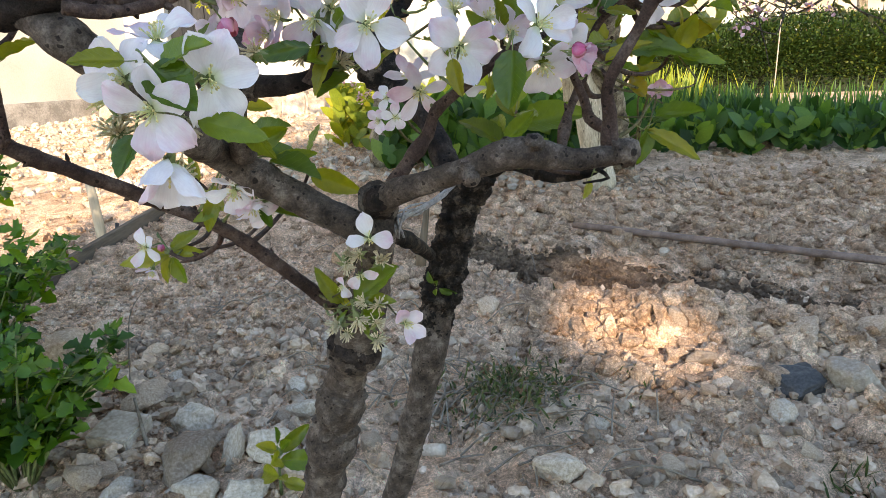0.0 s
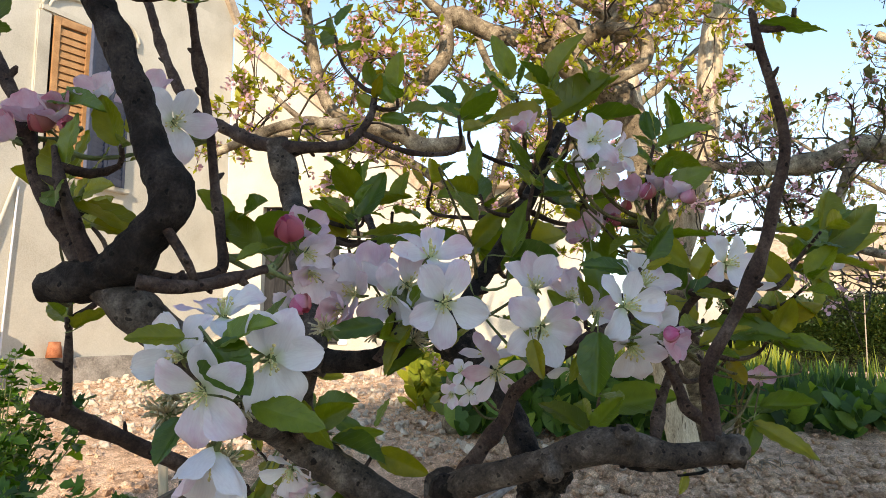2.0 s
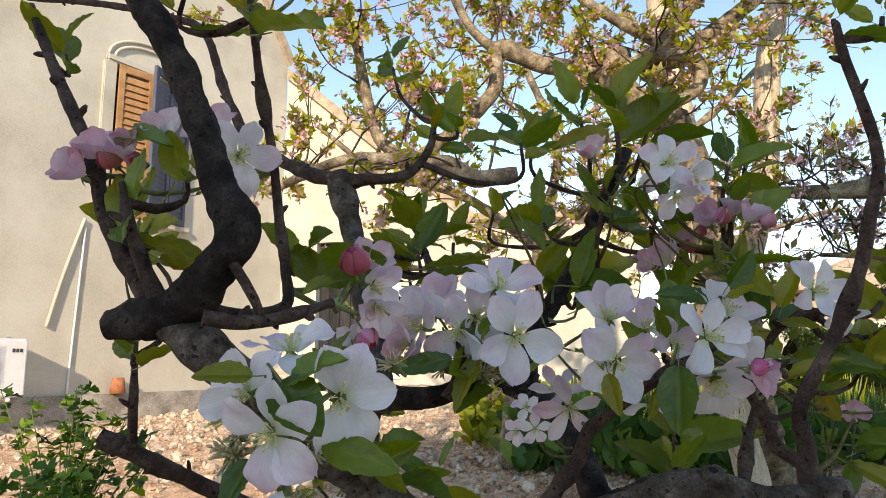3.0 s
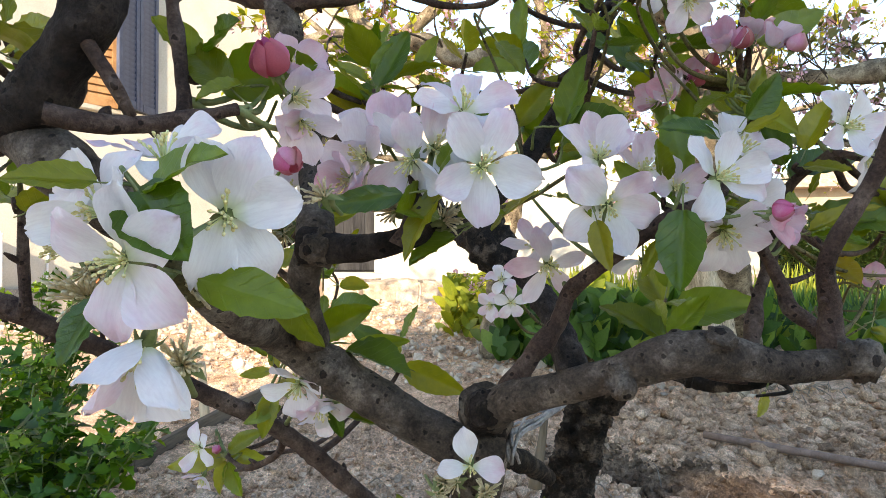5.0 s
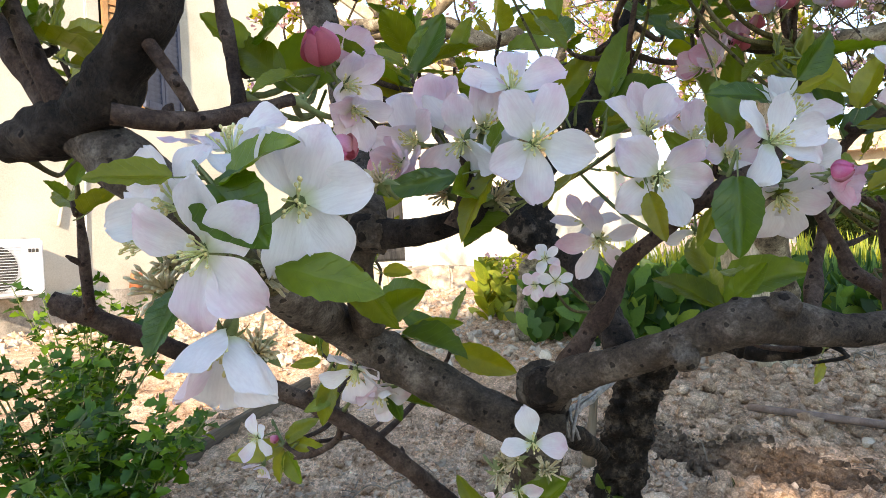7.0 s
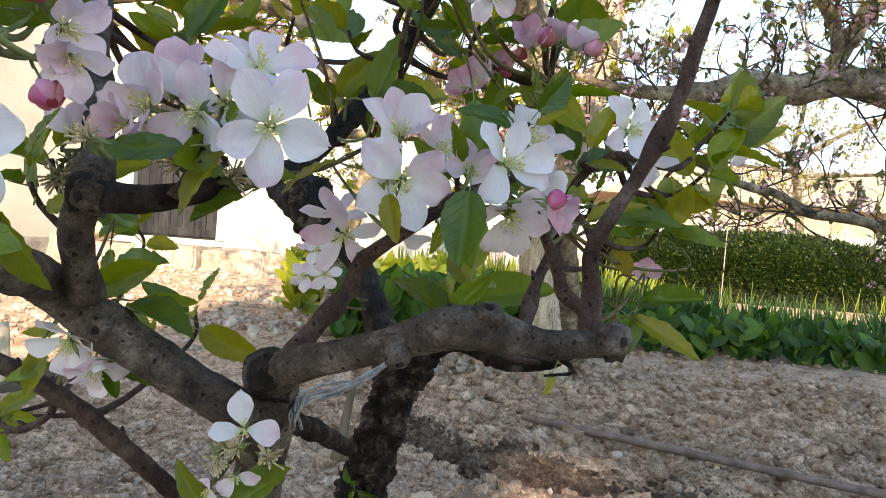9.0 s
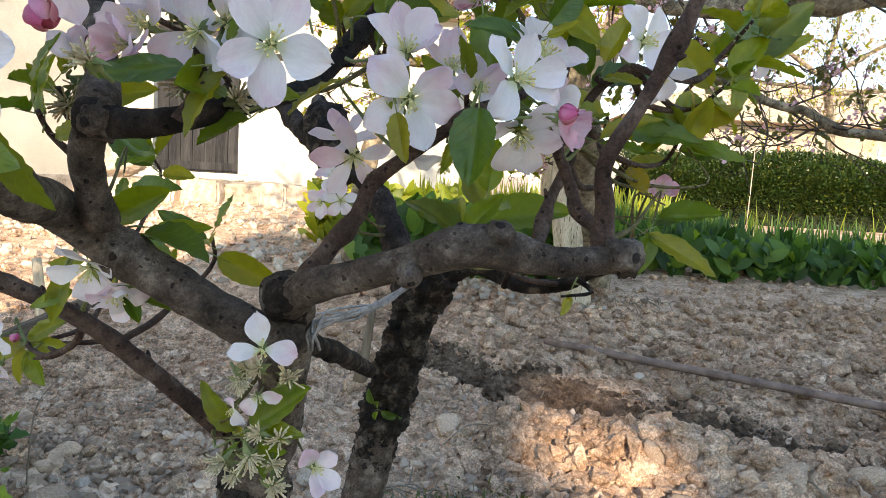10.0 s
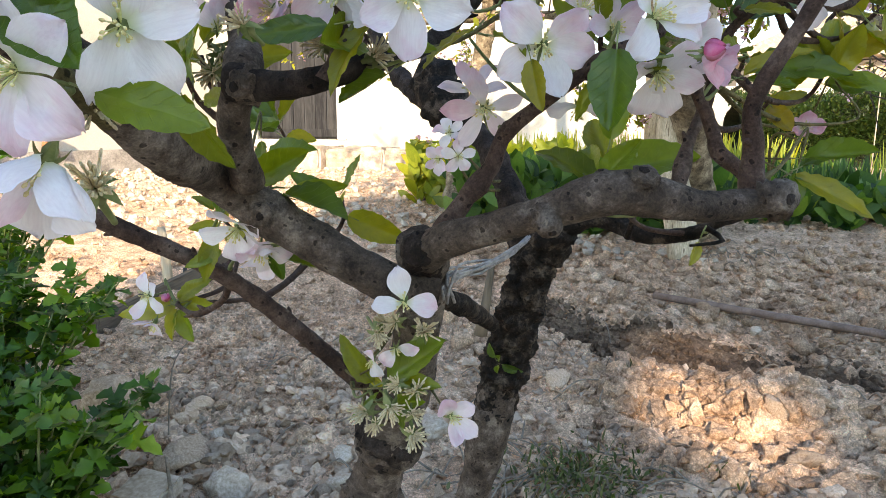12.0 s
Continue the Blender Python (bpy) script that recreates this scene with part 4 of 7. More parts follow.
for at, d, r, l in (((0.151, 0.682, 0.758), (.1, -.55, .8), .0078, .009), ((0.131, 0.688, 0.757), (-.15, -.3, 1), .0045, .008), ((0.104, 0.682, 0.736), (.4, -.8, -.7), .0062, .013), ((0.222, 0.705, 0.748), (.55, -.9, .1), .0092, .011),
                    ((-0.066, 0.705, 0.731), (.1, -1, -.1), .0075, .0045), ((-0.052, 0.657, 0.804), (-.3, -1, -.2), .0085, .008), ((-0.043, 0.850, 0.531), (-.9, -.5, .3), .012, .01), ((-0.010, 0.850, 0.530), (.9, -.6, .2), .012, .008), ((-0.068, 0.875, 0.428), (-.9, -.5, .2), .011, .008), ((0.028, 1.100, 0.446), (.4, -1, .1), .012, .005)):
    q, e = Vector(at), Vector(d).normalized()
    limb("knot", tree, [q - e * r, q - e * r * .2, q + e * l * .45, q + e * l * .7], [r * 1.35, r * 1.2, r, r * .6], M_BARK, .0012, 24, .35, 170, .3)
    limb("knot_face", tree, [q + e * (l * .7 - .002), q + e * (l * .7 + .0006)], [r * .5, r * .35], M_DARKSHADEBARK, .002, 16, .4, 300, 0)
limb("stub", tree, [(0.025, 0.745, 0.699), (0.028, 0.722, 0.709), (0.030, 0.708, 0.714)], [.0135, .0125, .0108], M_DARKSHADEBARK, .002, 34, .25, 110, .2, "dark sawn stub")
limb("stub_face", tree, [(0.030, 0.710, 0.713), (0.030, 0.707, 0.714)], [.0085, .006], M_BURNT, .001, 24, .35, 260, 0)
tree_limb(tree, [(-0.021, 0.840, 0.564), (-0.046, 0.815, 0.594), (-0.071, 0.800, 0.622), (-0.125, 0.775, 0.675), (-0.180, 0.735, 0.715), (-0.225, 0.700, 0.745), (-0.247, 0.670, 0.766), (-0.262, 0.660, 0.776)], [0.0078, 0.0080, 0.0074, 0.0070, 0.0070, 0.0070, 0.0070, 0.0066], M_TWIG, label="long thin brown branch")
tree_limb(tree, [(-0.073, 0.705, 0.750), (-0.069, 0.680, 0.784), (-0.057, 0.668, 0.808), (-0.066, 0.690, 0.834), (-0.098, 0.740, 0.898), (-0.122, 0.785, 0.937), (-0.136, 0.790, 0.980), (-0.140, 0.790, 0.994)], [.011, .0092, .0105, .0092, .009, .0105, .0125, .011], M_BARK, nodes=0.3, label="upright grey stem with a sawn top")
tree_limb(tree, [(-0.060, 0.665, 0.806), (-0.033, 0.660, 0.804), (-0.005, 0.655, 0.808), (0.011, 0.700, 0.821), (0.028, 0.770, 0.840), (0.049, 0.820, 0.882), (0.071, 0.850, 0.926), (0.091, 0.870, 0.972), (0.112, 0.880, 1.022)], [.0125, .0085, .0072, .007, .0068, .0072, .0075, .0075, .006], M_DARKSHADEBARK, label="dark side branch")
tree_limb(tree, [(0.041, 0.720, 0.722), (0.053, 0.722, 0.740), (0.069, 0.725, 0.761), (0.077, 0.725, 0.780), (0.096, 0.720, 0.796), (0.117, 0.715, 0.811), (0.131, 0.710, 0.822), (0.155, 0.720, 0.832)], [.0085, .0068, .006, .0052, .0048, .0042, .004, .003], M_TWIG, label="reddish flowering shoot")
tree_limb(tree, [(0.228, 0.716, 0.745), (0.212, 0.715, 0.751), (0.210, 0.715, 0.775), (0.208, 0.710, 0.800), (0.228, 0.705, 0.840), (0.244, 0.700, 0.879), (0.251, 0.695, 0.910), (0.258, 0.690, 0.952), (0.244, 0.685, 1.012), (0.239, 0.680, 1.034)], [0.0098, 0.0088, 0.0064, 0.0052, 0.0048, 0.0045, 0.0048, 0.0041, 0.0034, 0.0029], M_TWIG, nodes=0.5, label="upright reddish-brown shoot")
tree_limb(tree, [(0.2214, 0.7534, 0.753), (0.2106, 0.754, 0.7616), (0.2, 0.7536, 0.7701), (0.1963, 0.7579, 0.7827), (0.1912, 0.7618, 0.7957), (0.1865, 0.7659, 0.8083), (0.1874, 0.7816, 0.8369), (0.1923, 0.7981, 0.8651), (0.1937, 0.8119, 0.8909), (0.1925, 0.8198, 0.9141)], [.0052, .005, .0056, .0046, .0042, .0038, .0034, .003, .0028, .0022], M_TWIG, nodes=0.5)
tree_limb(tree, [(0.176, 0.740, 0.747), (0.183, 0.760, 0.773), (0.197, 0.790, 0.799), (0.209, 0.800, 0.842), (0.232, 0.790, 0.864)], [.0045, .0042, .004, .0035, .003], M_TWIG)
tree_limb(tree, [(-0.114, 0.540, 0.856), (-0.091, 0.555, 0.852), (-0.077, 0.575, 0.858), (-0.083, 0.585, 0.880), (-0.091, 0.590, 0.914), (-0.097, 0.590, 0.953), (-0.103, 0.585, 0.991), (-0.105, 0.575, 1.031), (-0.109, 0.570, 1.066)], [0.0044, 0.0036, 0.0038, 0.0034, 0.0033, 0.0032, 0.0029, 0.0027, 0.0024], M_TWIG, nodes=0.7, label="thin dark red shoot")
tree_limb(tree, [(-0.134, 0.540, 0.857), (-0.154, 0.545, 0.879), (-0.178, 0.550, 0.909), (-0.194, 0.555, 0.947), (-0.218, 0.560, 0.983), (-0.241, 0.565, 1.019), (-0.264, 0.570, 1.058)], [.0078, .0066, .005, .0044, .0044, .0038, .0028], M_TWIG, nodes=.6)
tree_limb(tree, [(-0.127, 0.535, 0.857), (-0.134, 0.530, 0.874), (-0.146, 0.530, 0.900), (-0.156, 0.535, 0.923)], [.006, .0045, .0038, .002], M_TWIG, nodes=.4)
tree_limb(tree, [(-0.265, 0.665, 0.770), (-0.241, 0.665, 0.767), (-0.236, 0.660, 0.796), (-0.233, 0.655, 0.831)], [.0055, .0042, .004, .0025], M_TWIG)
tree_limb(tree, [(-0.134, 0.790, 0.985), (-0.111, 0.790, 0.986), (-0.078, 0.800, 0.991), (-0.060, 0.810, 1.016), (-0.058, 0.820, 1.044)], [.0095, .006, .005, .0042, .003], M_TWIG)
tree_limb(tree, [(-0.140, 0.790, 0.988), (-0.169, 0.800, 0.997), (-0.204, 0.810, 1.015), (-0.243, 0.820, 1.037), (-0.276, 0.820, 1.097), (-0.302, 0.820, 1.161), (-0.351, 0.830, 1.190), (-0.461, 0.850, 1.231), (-0.583, 0.870, 1.265)], [.008, .0075, .0065, .0055, .005, .0045, .0045, .004, .003], M_TWIG)
tree_limb(tree, [(-0.124, 0.775, 0.682), (-0.143, 0.800, 0.653), (-0.190, 0.840, 0.628), (-0.221, 0.863, 0.629)], [.0035, .003, .0028, .002], M_TWIG)

# short spurs that carry the flower clusters
tree_limb(tree, [(-0.0383, 0.5285, 0.7855), (-0.035, 0.5087, 0.7947), (-0.0397, 0.5045, 0.8082), (-0.0405, 0.5044, 0.8167)], [.0042, .0036, .003, .0024], M_SHOOT, nodes=.6)
tree_limb(tree, [(-0.0001, 0.6401, 0.8048), (0.0051, 0.6414, 0.8168), (0.0083, 0.6452, 0.8305), (0.0099, 0.6497, 0.8413)], [.005, .0044, .0036, .0026], M_TWIG, nodes=.6)
tree_limb(tree, [(-0.0871, 0.512, 0.8477), (-0.0751, 0.523, 0.8458), (-0.0653, 0.5376, 0.8478), (-0.0559, 0.5522, 0.8525), (-0.0449, 0.565, 0.858)], [.0044, .004, .0036, .0032, .0026], M_TWIG, nodes=.6)
tree_limb(tree, [(-0.0867, 0.5224, 0.8849), (-0.0718, 0.5259, 0.8619), (-0.0685, 0.5328, 0.8499)], [.003, .0028, .0024], M_TWIG, nodes=.6)

for path, radii, mat in (([(-0.038, 0.870, 0.503), (-0.032, 0.862, 0.519), (-0.026, 0.856, 0.532), (-0.021, 0.850, 0.544)], [.02, .0285, .03, .02], M_DARKSHADEBARK), ([(-0.056, 0.888, 0.443), (-0.052, 0.885, 0.456), (-0.048, 0.880, 0.470)], [.022, .03, .021], M_BARK), ([(-0.070, 0.902, 0.397), (-0.065, 0.898, 0.412), (-0.061, 0.893, 0.426)], [.022, .0295, .021], M_BARK)):
    limb("pruning_collar", tree, path, radii, mat, .0025, 40, .3, 60, .2, "knobbly pruning collar")

# back trunk with its dark burnt skin
limb("trunk", tree, [(-0.111, 1.180, -0.032), (-0.041, 1.150, 0.145), (-0.002, 1.130, 0.287), (0.026, 1.120, 0.411), (0.036, 1.120, 0.464), (0.048, 1.120, 0.515)], [.027, .0225, .0225, .0245, .0225, .015], M_BARK, step=.004, sides=40, nodes=0.25, freq=26, rough=0.1, label="leaning grey back trunk")
limb("trunk_top", tree, [(0.006, 1.130, 0.329), (0.022, 1.122, 0.392), (0.034, 1.120, 0.451), (0.048, 1.120, 0.515), (0.066, 1.110, 0.591), (0.083, 1.100, 0.648), (0.110, 1.080, 0.677)], [.008, .019, .0262, .0292, .0282, .0262, .018], M_BURNT, step=.0025, sides=60, nodes=0.15, freq=60, rough=0.26, label="dark scorched trunk top")
tree_limb(tree, [(0.089, 1.100, 0.644), (0.111, 1.090, 0.678), (0.148, 1.080, 0.690), (0.190, 1.050, 0.677), (0.228, 1.020, 0.683), (0.257, 1.000, 0.700), (0.279, 0.980, 0.710)], [.026, .016, .013, .009, .008, .0055, .003], M_BURNT, rough=0.2)
tree_limb(tree, [(0.074, 1.110, 0.628), (0.048, 1.130, 0.700), (0.014, 1.170, 0.762), (-0.046, 1.220, 0.806), (-0.113, 1.300, 0.838), (-0.180, 1.400, 0.905), (-0.293, 1.600, 1.057)], [.022, .017, .015, .0145, .014, .012, .009], M_DARKSHADEBARK, rough=0.2, label="grey stem rising from the back trunk")
tree_limb(tree, [(0.027, 0.790, 0.666), (0.036, 0.870, 0.637), (0.042, 1.000, 0.588)], [.009, .0085, .008], M_BURNT, label="short stub between the trunks")
burl = tube_data([(-0.019, 1.190, 0.771), (-0.044, 1.200, 0.810), (-0.063, 1.220, 0.843), (-0.076, 1.240, 0.874)], [.012, .034, .03, .01], .006, 20, .35, 60, .3)
put("burl", mesh_from("burl", *burl, M_BURNT), tree, None, "rough dark burl")
for a, b, c, r in (((0.171, 1.020, 0.678), (0.174, 1.000, 0.706), (0.161, 0.990, 0.722), .004), ((0.239, 0.990, 0.694), (0.252, 0.980, 0.684), (0.222, 0.970, 0.680), .003)):
    limb("twig", tree, [a, b, c], [r, r * .8, r * .5], M_BURNT, sides=8)
tape = [(0.040, 0.750, 0.676), (0.040, 0.760, 0.688), (0.041, 0.900, 0.666), (0.056, 1.000, 0.662), (0.072, 1.060, 0.668)]
strap = thing("tie_strap", "frayed silvery-white tape tying branch to trunk", "strap")
for k in range(10):
    random.seed(k)
    limb("strand", strap, [Vector(q) + Vector((random.uniform(-.004, .004), random.uniform(-.005, .005), random.uniform(-.006, .006))) for q in tape], [.0013, .001, .0013, .0011, .0008], M_STRAP, .006, 6, .4, 90, .3)
peg = thing("wooden_peg", "grey split wooden wedge hanging at the trunk", "wooden peg")
limb("peg", peg, [(0.033, 1.070, 0.638), (0.027, 1.070, 0.596), (0.021, 1.070, 0.555)], [.004, .006, .009], M_PEG, .02, 5, .1, 40, 0)


# front cluster on the leaning branch
flower_cluster([
    ((-0.0137, 0.5034, 0.8122), (0.35, -0.05, 1), 0.0225, (22, 342, 283, 212, 160), 14, "white"),
    ((-0.0363, 0.4879, 0.7985), (-0.25, -0.2, 1), 0.0225, (352, 300, 227, 167, 55), 8, "white"),
    ((-0.0443, 0.5169, 0.831), (0, 0.8, 0.4), 0.022, (50, 335, 270, 200, 120), 16, "white"),
    ((-0.0338, 0.4935, 0.7731), (0, -0.75, 0.5), 0.0245, (20, 92, 164, 236, 308), 38, "white"),
    ((-0.0659, 0.5015, 0.8025), (-0.6, 0.1, 0.7), 0.02, (345, 60), 12, "white"),
    ((-0.0545, 0.5011, 0.813), (-0.3, 0.3, 0.9), 0.0215, (20, 70, 330, 280, 110), 14, "white"),
])
# middle cluster on the dark side branch
flower_cluster([
    ((0.0402, 0.6393, 0.842), (0.15, 0, 1), 0.0268, (41, 336, 256, 178, 118), 12, "white"),
    ((0.0279, 0.657, 0.8719), (0.1, 0.7, 0.55), 0.0265, (345, 285, 100, 45, 190), 10, "white"),
    ((0.0057, 0.6415, 0.847), (-0.3, -0.4, 0.8), 0.0255, (22, 352, 262, 120, 190), 15, "white"),
    ((-0.0181, 0.6411, 0.8476), (-0.5, 0.1, 0.85), 0.0225, (82, 130, 10, 300, 215), 20, "blush"),
    ((-0.0239, 0.6346, 0.8377), (-0.4, -0.2, 0.9), 0.0175, (60, 110, 330, 200, 260), 34, "rose"),
    ((-0.0126, 0.6547, 0.8582), (-0.2, 0.5, 0.8), 0.0235, (15, 80, 330, 270, 150), 22, "blush"),
    ((0.0137, 0.6568, 0.8543), (0.2, 0.2, 0.9), 0.0235, (30, 100, 345, 270, 200), 22, "white"),
])
# cluster on the reddish shoot
flower_cluster([
    ((0.0977, 0.7092, 0.8283), (0.05, -0.2, 1), 0.0272, (123, 203, 47, 318, 262), 10, "white"),
    ((0.0921, 0.7285, 0.8557), (-0.1, 0.5, 0.8), 0.0255, (20, 72, 330, 270, 150), 24, "blush"),
    ((0.1346, 0.7281, 0.8382), (0.1, 0, 1), 0.0195, (25, 95, 185, 265, 335), 30, "blush"),
    ((0.1556, 0.7176, 0.8421), (0.3, 0.1, 1), 0.0272, (40, 345, 285, 240, 140), 10, "white"),
    ((0.171, 0.7469, 0.8587), (0.3, 0.7, 0.5), 0.026, (350, 40, 300, 250, 100), 12, "white"),
    ((0.1601, 0.7289, 0.8146), (0.1, -0.6, 0.75), 0.0262, (60, 160, 205, 265, 330), 12, "white"),
    ((0.1843, 0.7346, 0.8225), (0.75, 0.1, 0.5), 0.0165, (10, 80, 150, 220, 290), 58, "rose"),
    ((0.1177, 0.7365, 0.8489), (0.1, 0.4, 0.9), 0.022, (20, 330, 80, 270, 160), 24, "blush"),
    ((0.1749, 0.7396, 0.8306), (0.5, -0.3, 0.8), 0.022, (300, 240, 20, 150), 18, "white"),
])
# hanging cluster below it
flower_cluster([
    ((0.0628, 0.737, 0.7953), (0.05, -0.3, 1), 0.0235, (12, 95, 150, 215, 280), 8, "narrow"),
    ((0.0549, 0.7505, 0.8056), (-0.3, 0.6, 0.7), 0.02, (30, 100, 330, 270, 190), 18, "narrow"),
])
# small far cluster on the grey stem
flower_cluster([
    ((0.0046, 1.0057, 0.7556), (0.1, -0.1, 1), 0.0165, (0, 75, 140, 215, 290), 6, "white"),
    ((-0.0044, 1.0036, 0.7781), (0, 0.4, 0.8), 0.016, (20, 90, 160, 230, 310), 12, "white"),
    ((-0.0157, 1.0112, 0.7523), (-0.4, -0.2, 0.8), 0.0155, (40, 110, 180, 250, 330), 14, "blush"),
])
# at the fork
flower_cluster([((0.0234, 0.6968, 0.6847), (.1, .2, 1), .0195, (12, 262, 100), 8, "white")])
# beside the large bud
flower_cluster([
    ((-0.037, 0.6, 0.87), (0.6, -0.3, 0.7), 0.019, (17, 100, 168, 237, 308), 27, "blush"),
    ((-0.034, 0.6, 0.859), (0.5, -0.6, 0.6), 0.018, (12, 71, 156, 218, 296), 30, "blush"),
    ((-0.043, 0.61, 0.883), (0.5, 0.5, 0.6), 0.017, (22, 94, 161, 238, 318), 36, "rose"),
])
# low on the leaning branch
flower_cluster([
    ((-0.091, 0.725, 0.72), (-0.2, -0.6, 0.9), 0.023, (18, 85, 164, 244, 303), 8, "white"),
    ((-0.073, 0.74, 0.71), (0.5, -0.6, 0.6), 0.021, (25, 97, 165, 243, 306), 17, "white"),
    ((-0.081, 0.735, 0.704), (0.2, -0.8, 0.6), 0.02, (59, 143, 204, 280, 351), 17, "white"),
])
# on the long thin branch
flower_cluster([
    ((-0.246, 0.86, 0.636), (-0.3, 0.1, 1), 0.021, (15, 152, 238, 301), 11, "white"),
    ((-0.241, 0.86, 0.612), (-0.1, -0.8, 0.6), 0.019, (30, 172, 334), 17, "white"),
])
# bud cluster on the flowering shoot
flower_cluster([
    ((0.171, 0.79, 0.931), (-0.4, 0.6, 0.6), 0.019, (60, 133, 202, 270, 342), 39, "rose"),
    ((0.198, 0.79, 0.931), (0.3, 0.7, 0.5), 0.019, (9, 94, 154, 228, 297), 39, "rose"),
    ((0.14, 0.8, 0.906), (-0.6, 0.4, 0.7), 0.019, (63, 144, 214, 279, 5), 36, "rose"),
    ((0.152, 0.81, 0.915), (-0.3, 0.5, 0.7), 0.017, (69, 132, 210, 284, 349), 42, "rose"),
    ((0.189, 0.8, 0.939), (0, 0.8, 0.5), 0.017, (21, 105, 163, 239, 316), 42, "rose"),
    ((0.13, 0.81, 0.905), (-0.7, 0.2, 0.6), 0.016, (39, 120, 178, 254, 325), 36, "rose"),
])
# right-hand shoot
flower_cluster([
    ((0.236, 0.777, 0.877), (0.25, 0.1, 1), 0.024, (39, 117, 192, 270, 328), 14, "white"),
    ((0.25, 0.785, 0.861), (0.4, -0.6, 0.7), 0.021, (22, 101, 177, 233, 308), 24, "white"),
    ((0.279, 0.87, 0.785), (-0.2, 0.2, 1), 0.016, (7, 67, 148, 212, 281), 36, "rose"),
])
# above the middle
flower_cluster([
    ((0.136, 0.709, 0.96), (0.1, 0.15, 1), 0.022, (6, 76, 153, 223, 303), 14, "white"),
    ((0.14, 0.715, 0.94), (0.3, -0.7, 0.6), 0.018, (19, 92, 171, 245, 316), 24, "white"),
    ((0.087, 0.72, 0.971), (-0.3, 0.6, 0.5), 0.016, (69, 148, 202, 281, 346), 36, "rose"),
    ((0.151, 0.72, 0.951), (0.6, 0, 0.8), 0.018, (15, 92, 171, 238, 312), 24, "white"),
    ((0.133, 0.8, 0.983), (0.3, -0.3, 1), 0.023, (5, 157, 228, 300), 11, "white"),
])
# far shoot
flower_cluster([
    ((0.373, 0.95, 0.93), (0.3, 0.1, 1), 0.022, (71, 137, 287, 353), 11, "white"),
    ((0.379, 0.95, 0.903), (0.1, -0.8, 0.6), 0.018, (34, 177, 258, 323), 24, "white"),
])
# on the dark upright limb
flower_cluster([
    ((-0.145, 0.56, 0.956), (-0.3, 0.6, 0.7), 0.018, (18, 75, 157, 232, 306), 30, "blush"),
    ((-0.101, 0.56, 0.941), (0.5, -0.2, 0.9), 0.022, (57, 119, 190, 271, 346), 24, "white"),
    ((-0.125, 0.57, 0.958), (0.2, 0.5, 0.8), 0.019, (61, 128, 199, 278, 337), 30, "blush"),
    ((0.181, 0.712, 0.82), (0.7, -0.3, 0.6), 0.017, (54, 135, 212, 267, 345), 42, "rose"),
    ((-0.19, 0.545, 0.931), (-0.4, 0.4, 0.8), 0.018, (53, 125, 204, 267, 346), 45, "rose"),
    ((-0.184, 0.55, 0.942), (0.1, 0.7, 0.6), 0.018, (9, 85, 151, 230, 297), 41, "rose"),
    ((-0.164, 0.55, 0.942), (0.1, 0.6, 0.7), 0.017, (3, 85, 158, 229, 296), 45, "rose"),
])
# at the trunk fork
flower_cluster([
    ((0.04, 0.765, 0.588), (0.35, -0.1, 0.9), 0.0195, (25, 173, 233, 311), 29, "blush"),
    ((0.001, 0.765, 0.634), (-0.1, -0.2, 1), 0.0155, (139, 281), 8, "white"),
    ((-0.017, 0.77, 0.623), (-0.4, -0.5, 0.7), 0.014, (193, 334), 11, "white"),
])
# single petals
flower_cluster([
    ((0.118, 0.75, 0.796), (-0.1, -0.7, 0.8), 0.02, (76, 287), 17, "white"),
    ((-0.086, 0.7, 0.838), (0.4, 0.2, 0.8), 0.019, (59, 348), 30, "blush"),
])

BUDS = [
    ((-0.039, 0.585, 0.878), (-.1, .6, .6), .0105), ((-0.034, 0.585, 0.842), (.5, -.6, .6), .0078),
    ((0.179, 0.785, 0.932), (0, .8, .5), .009), ((0.209, 0.785, 0.928), (.3, .8, .4), .0082),
    ((0.155, 0.800, 0.914), (-.3, .5, .7), .0075), ((0.164, 0.800, 0.925), (.1, .9, .3), .006),
    ((0.180, 0.700, 0.823), (.8, .1, .5), .007), ((0.297, 0.870, 0.770), (.5, -.2, .9), .0045),
    ((-0.200, 0.548, 0.938), (-.6, .4, .6), .0075), ((-0.159, 0.550, 0.939), (.2, -.2, .9), .007),
    ((-0.067, 0.560, 1.039), (.3, -.3, .9), .0075), ((-0.229, 0.860, 0.637), (.3, -.4, .8), .005), ((-0.174, 0.550, 0.939), (-.2, .5, .8), .009),
]
for k, (at, d, r) in enumerate(BUDS):
    bud(tree, at, screen(*d), r, k + 1)
    stalk(tree, Vector(at) - screen(*d).normalized() * .016, screen(*d), .002, .0011, M_STEM)

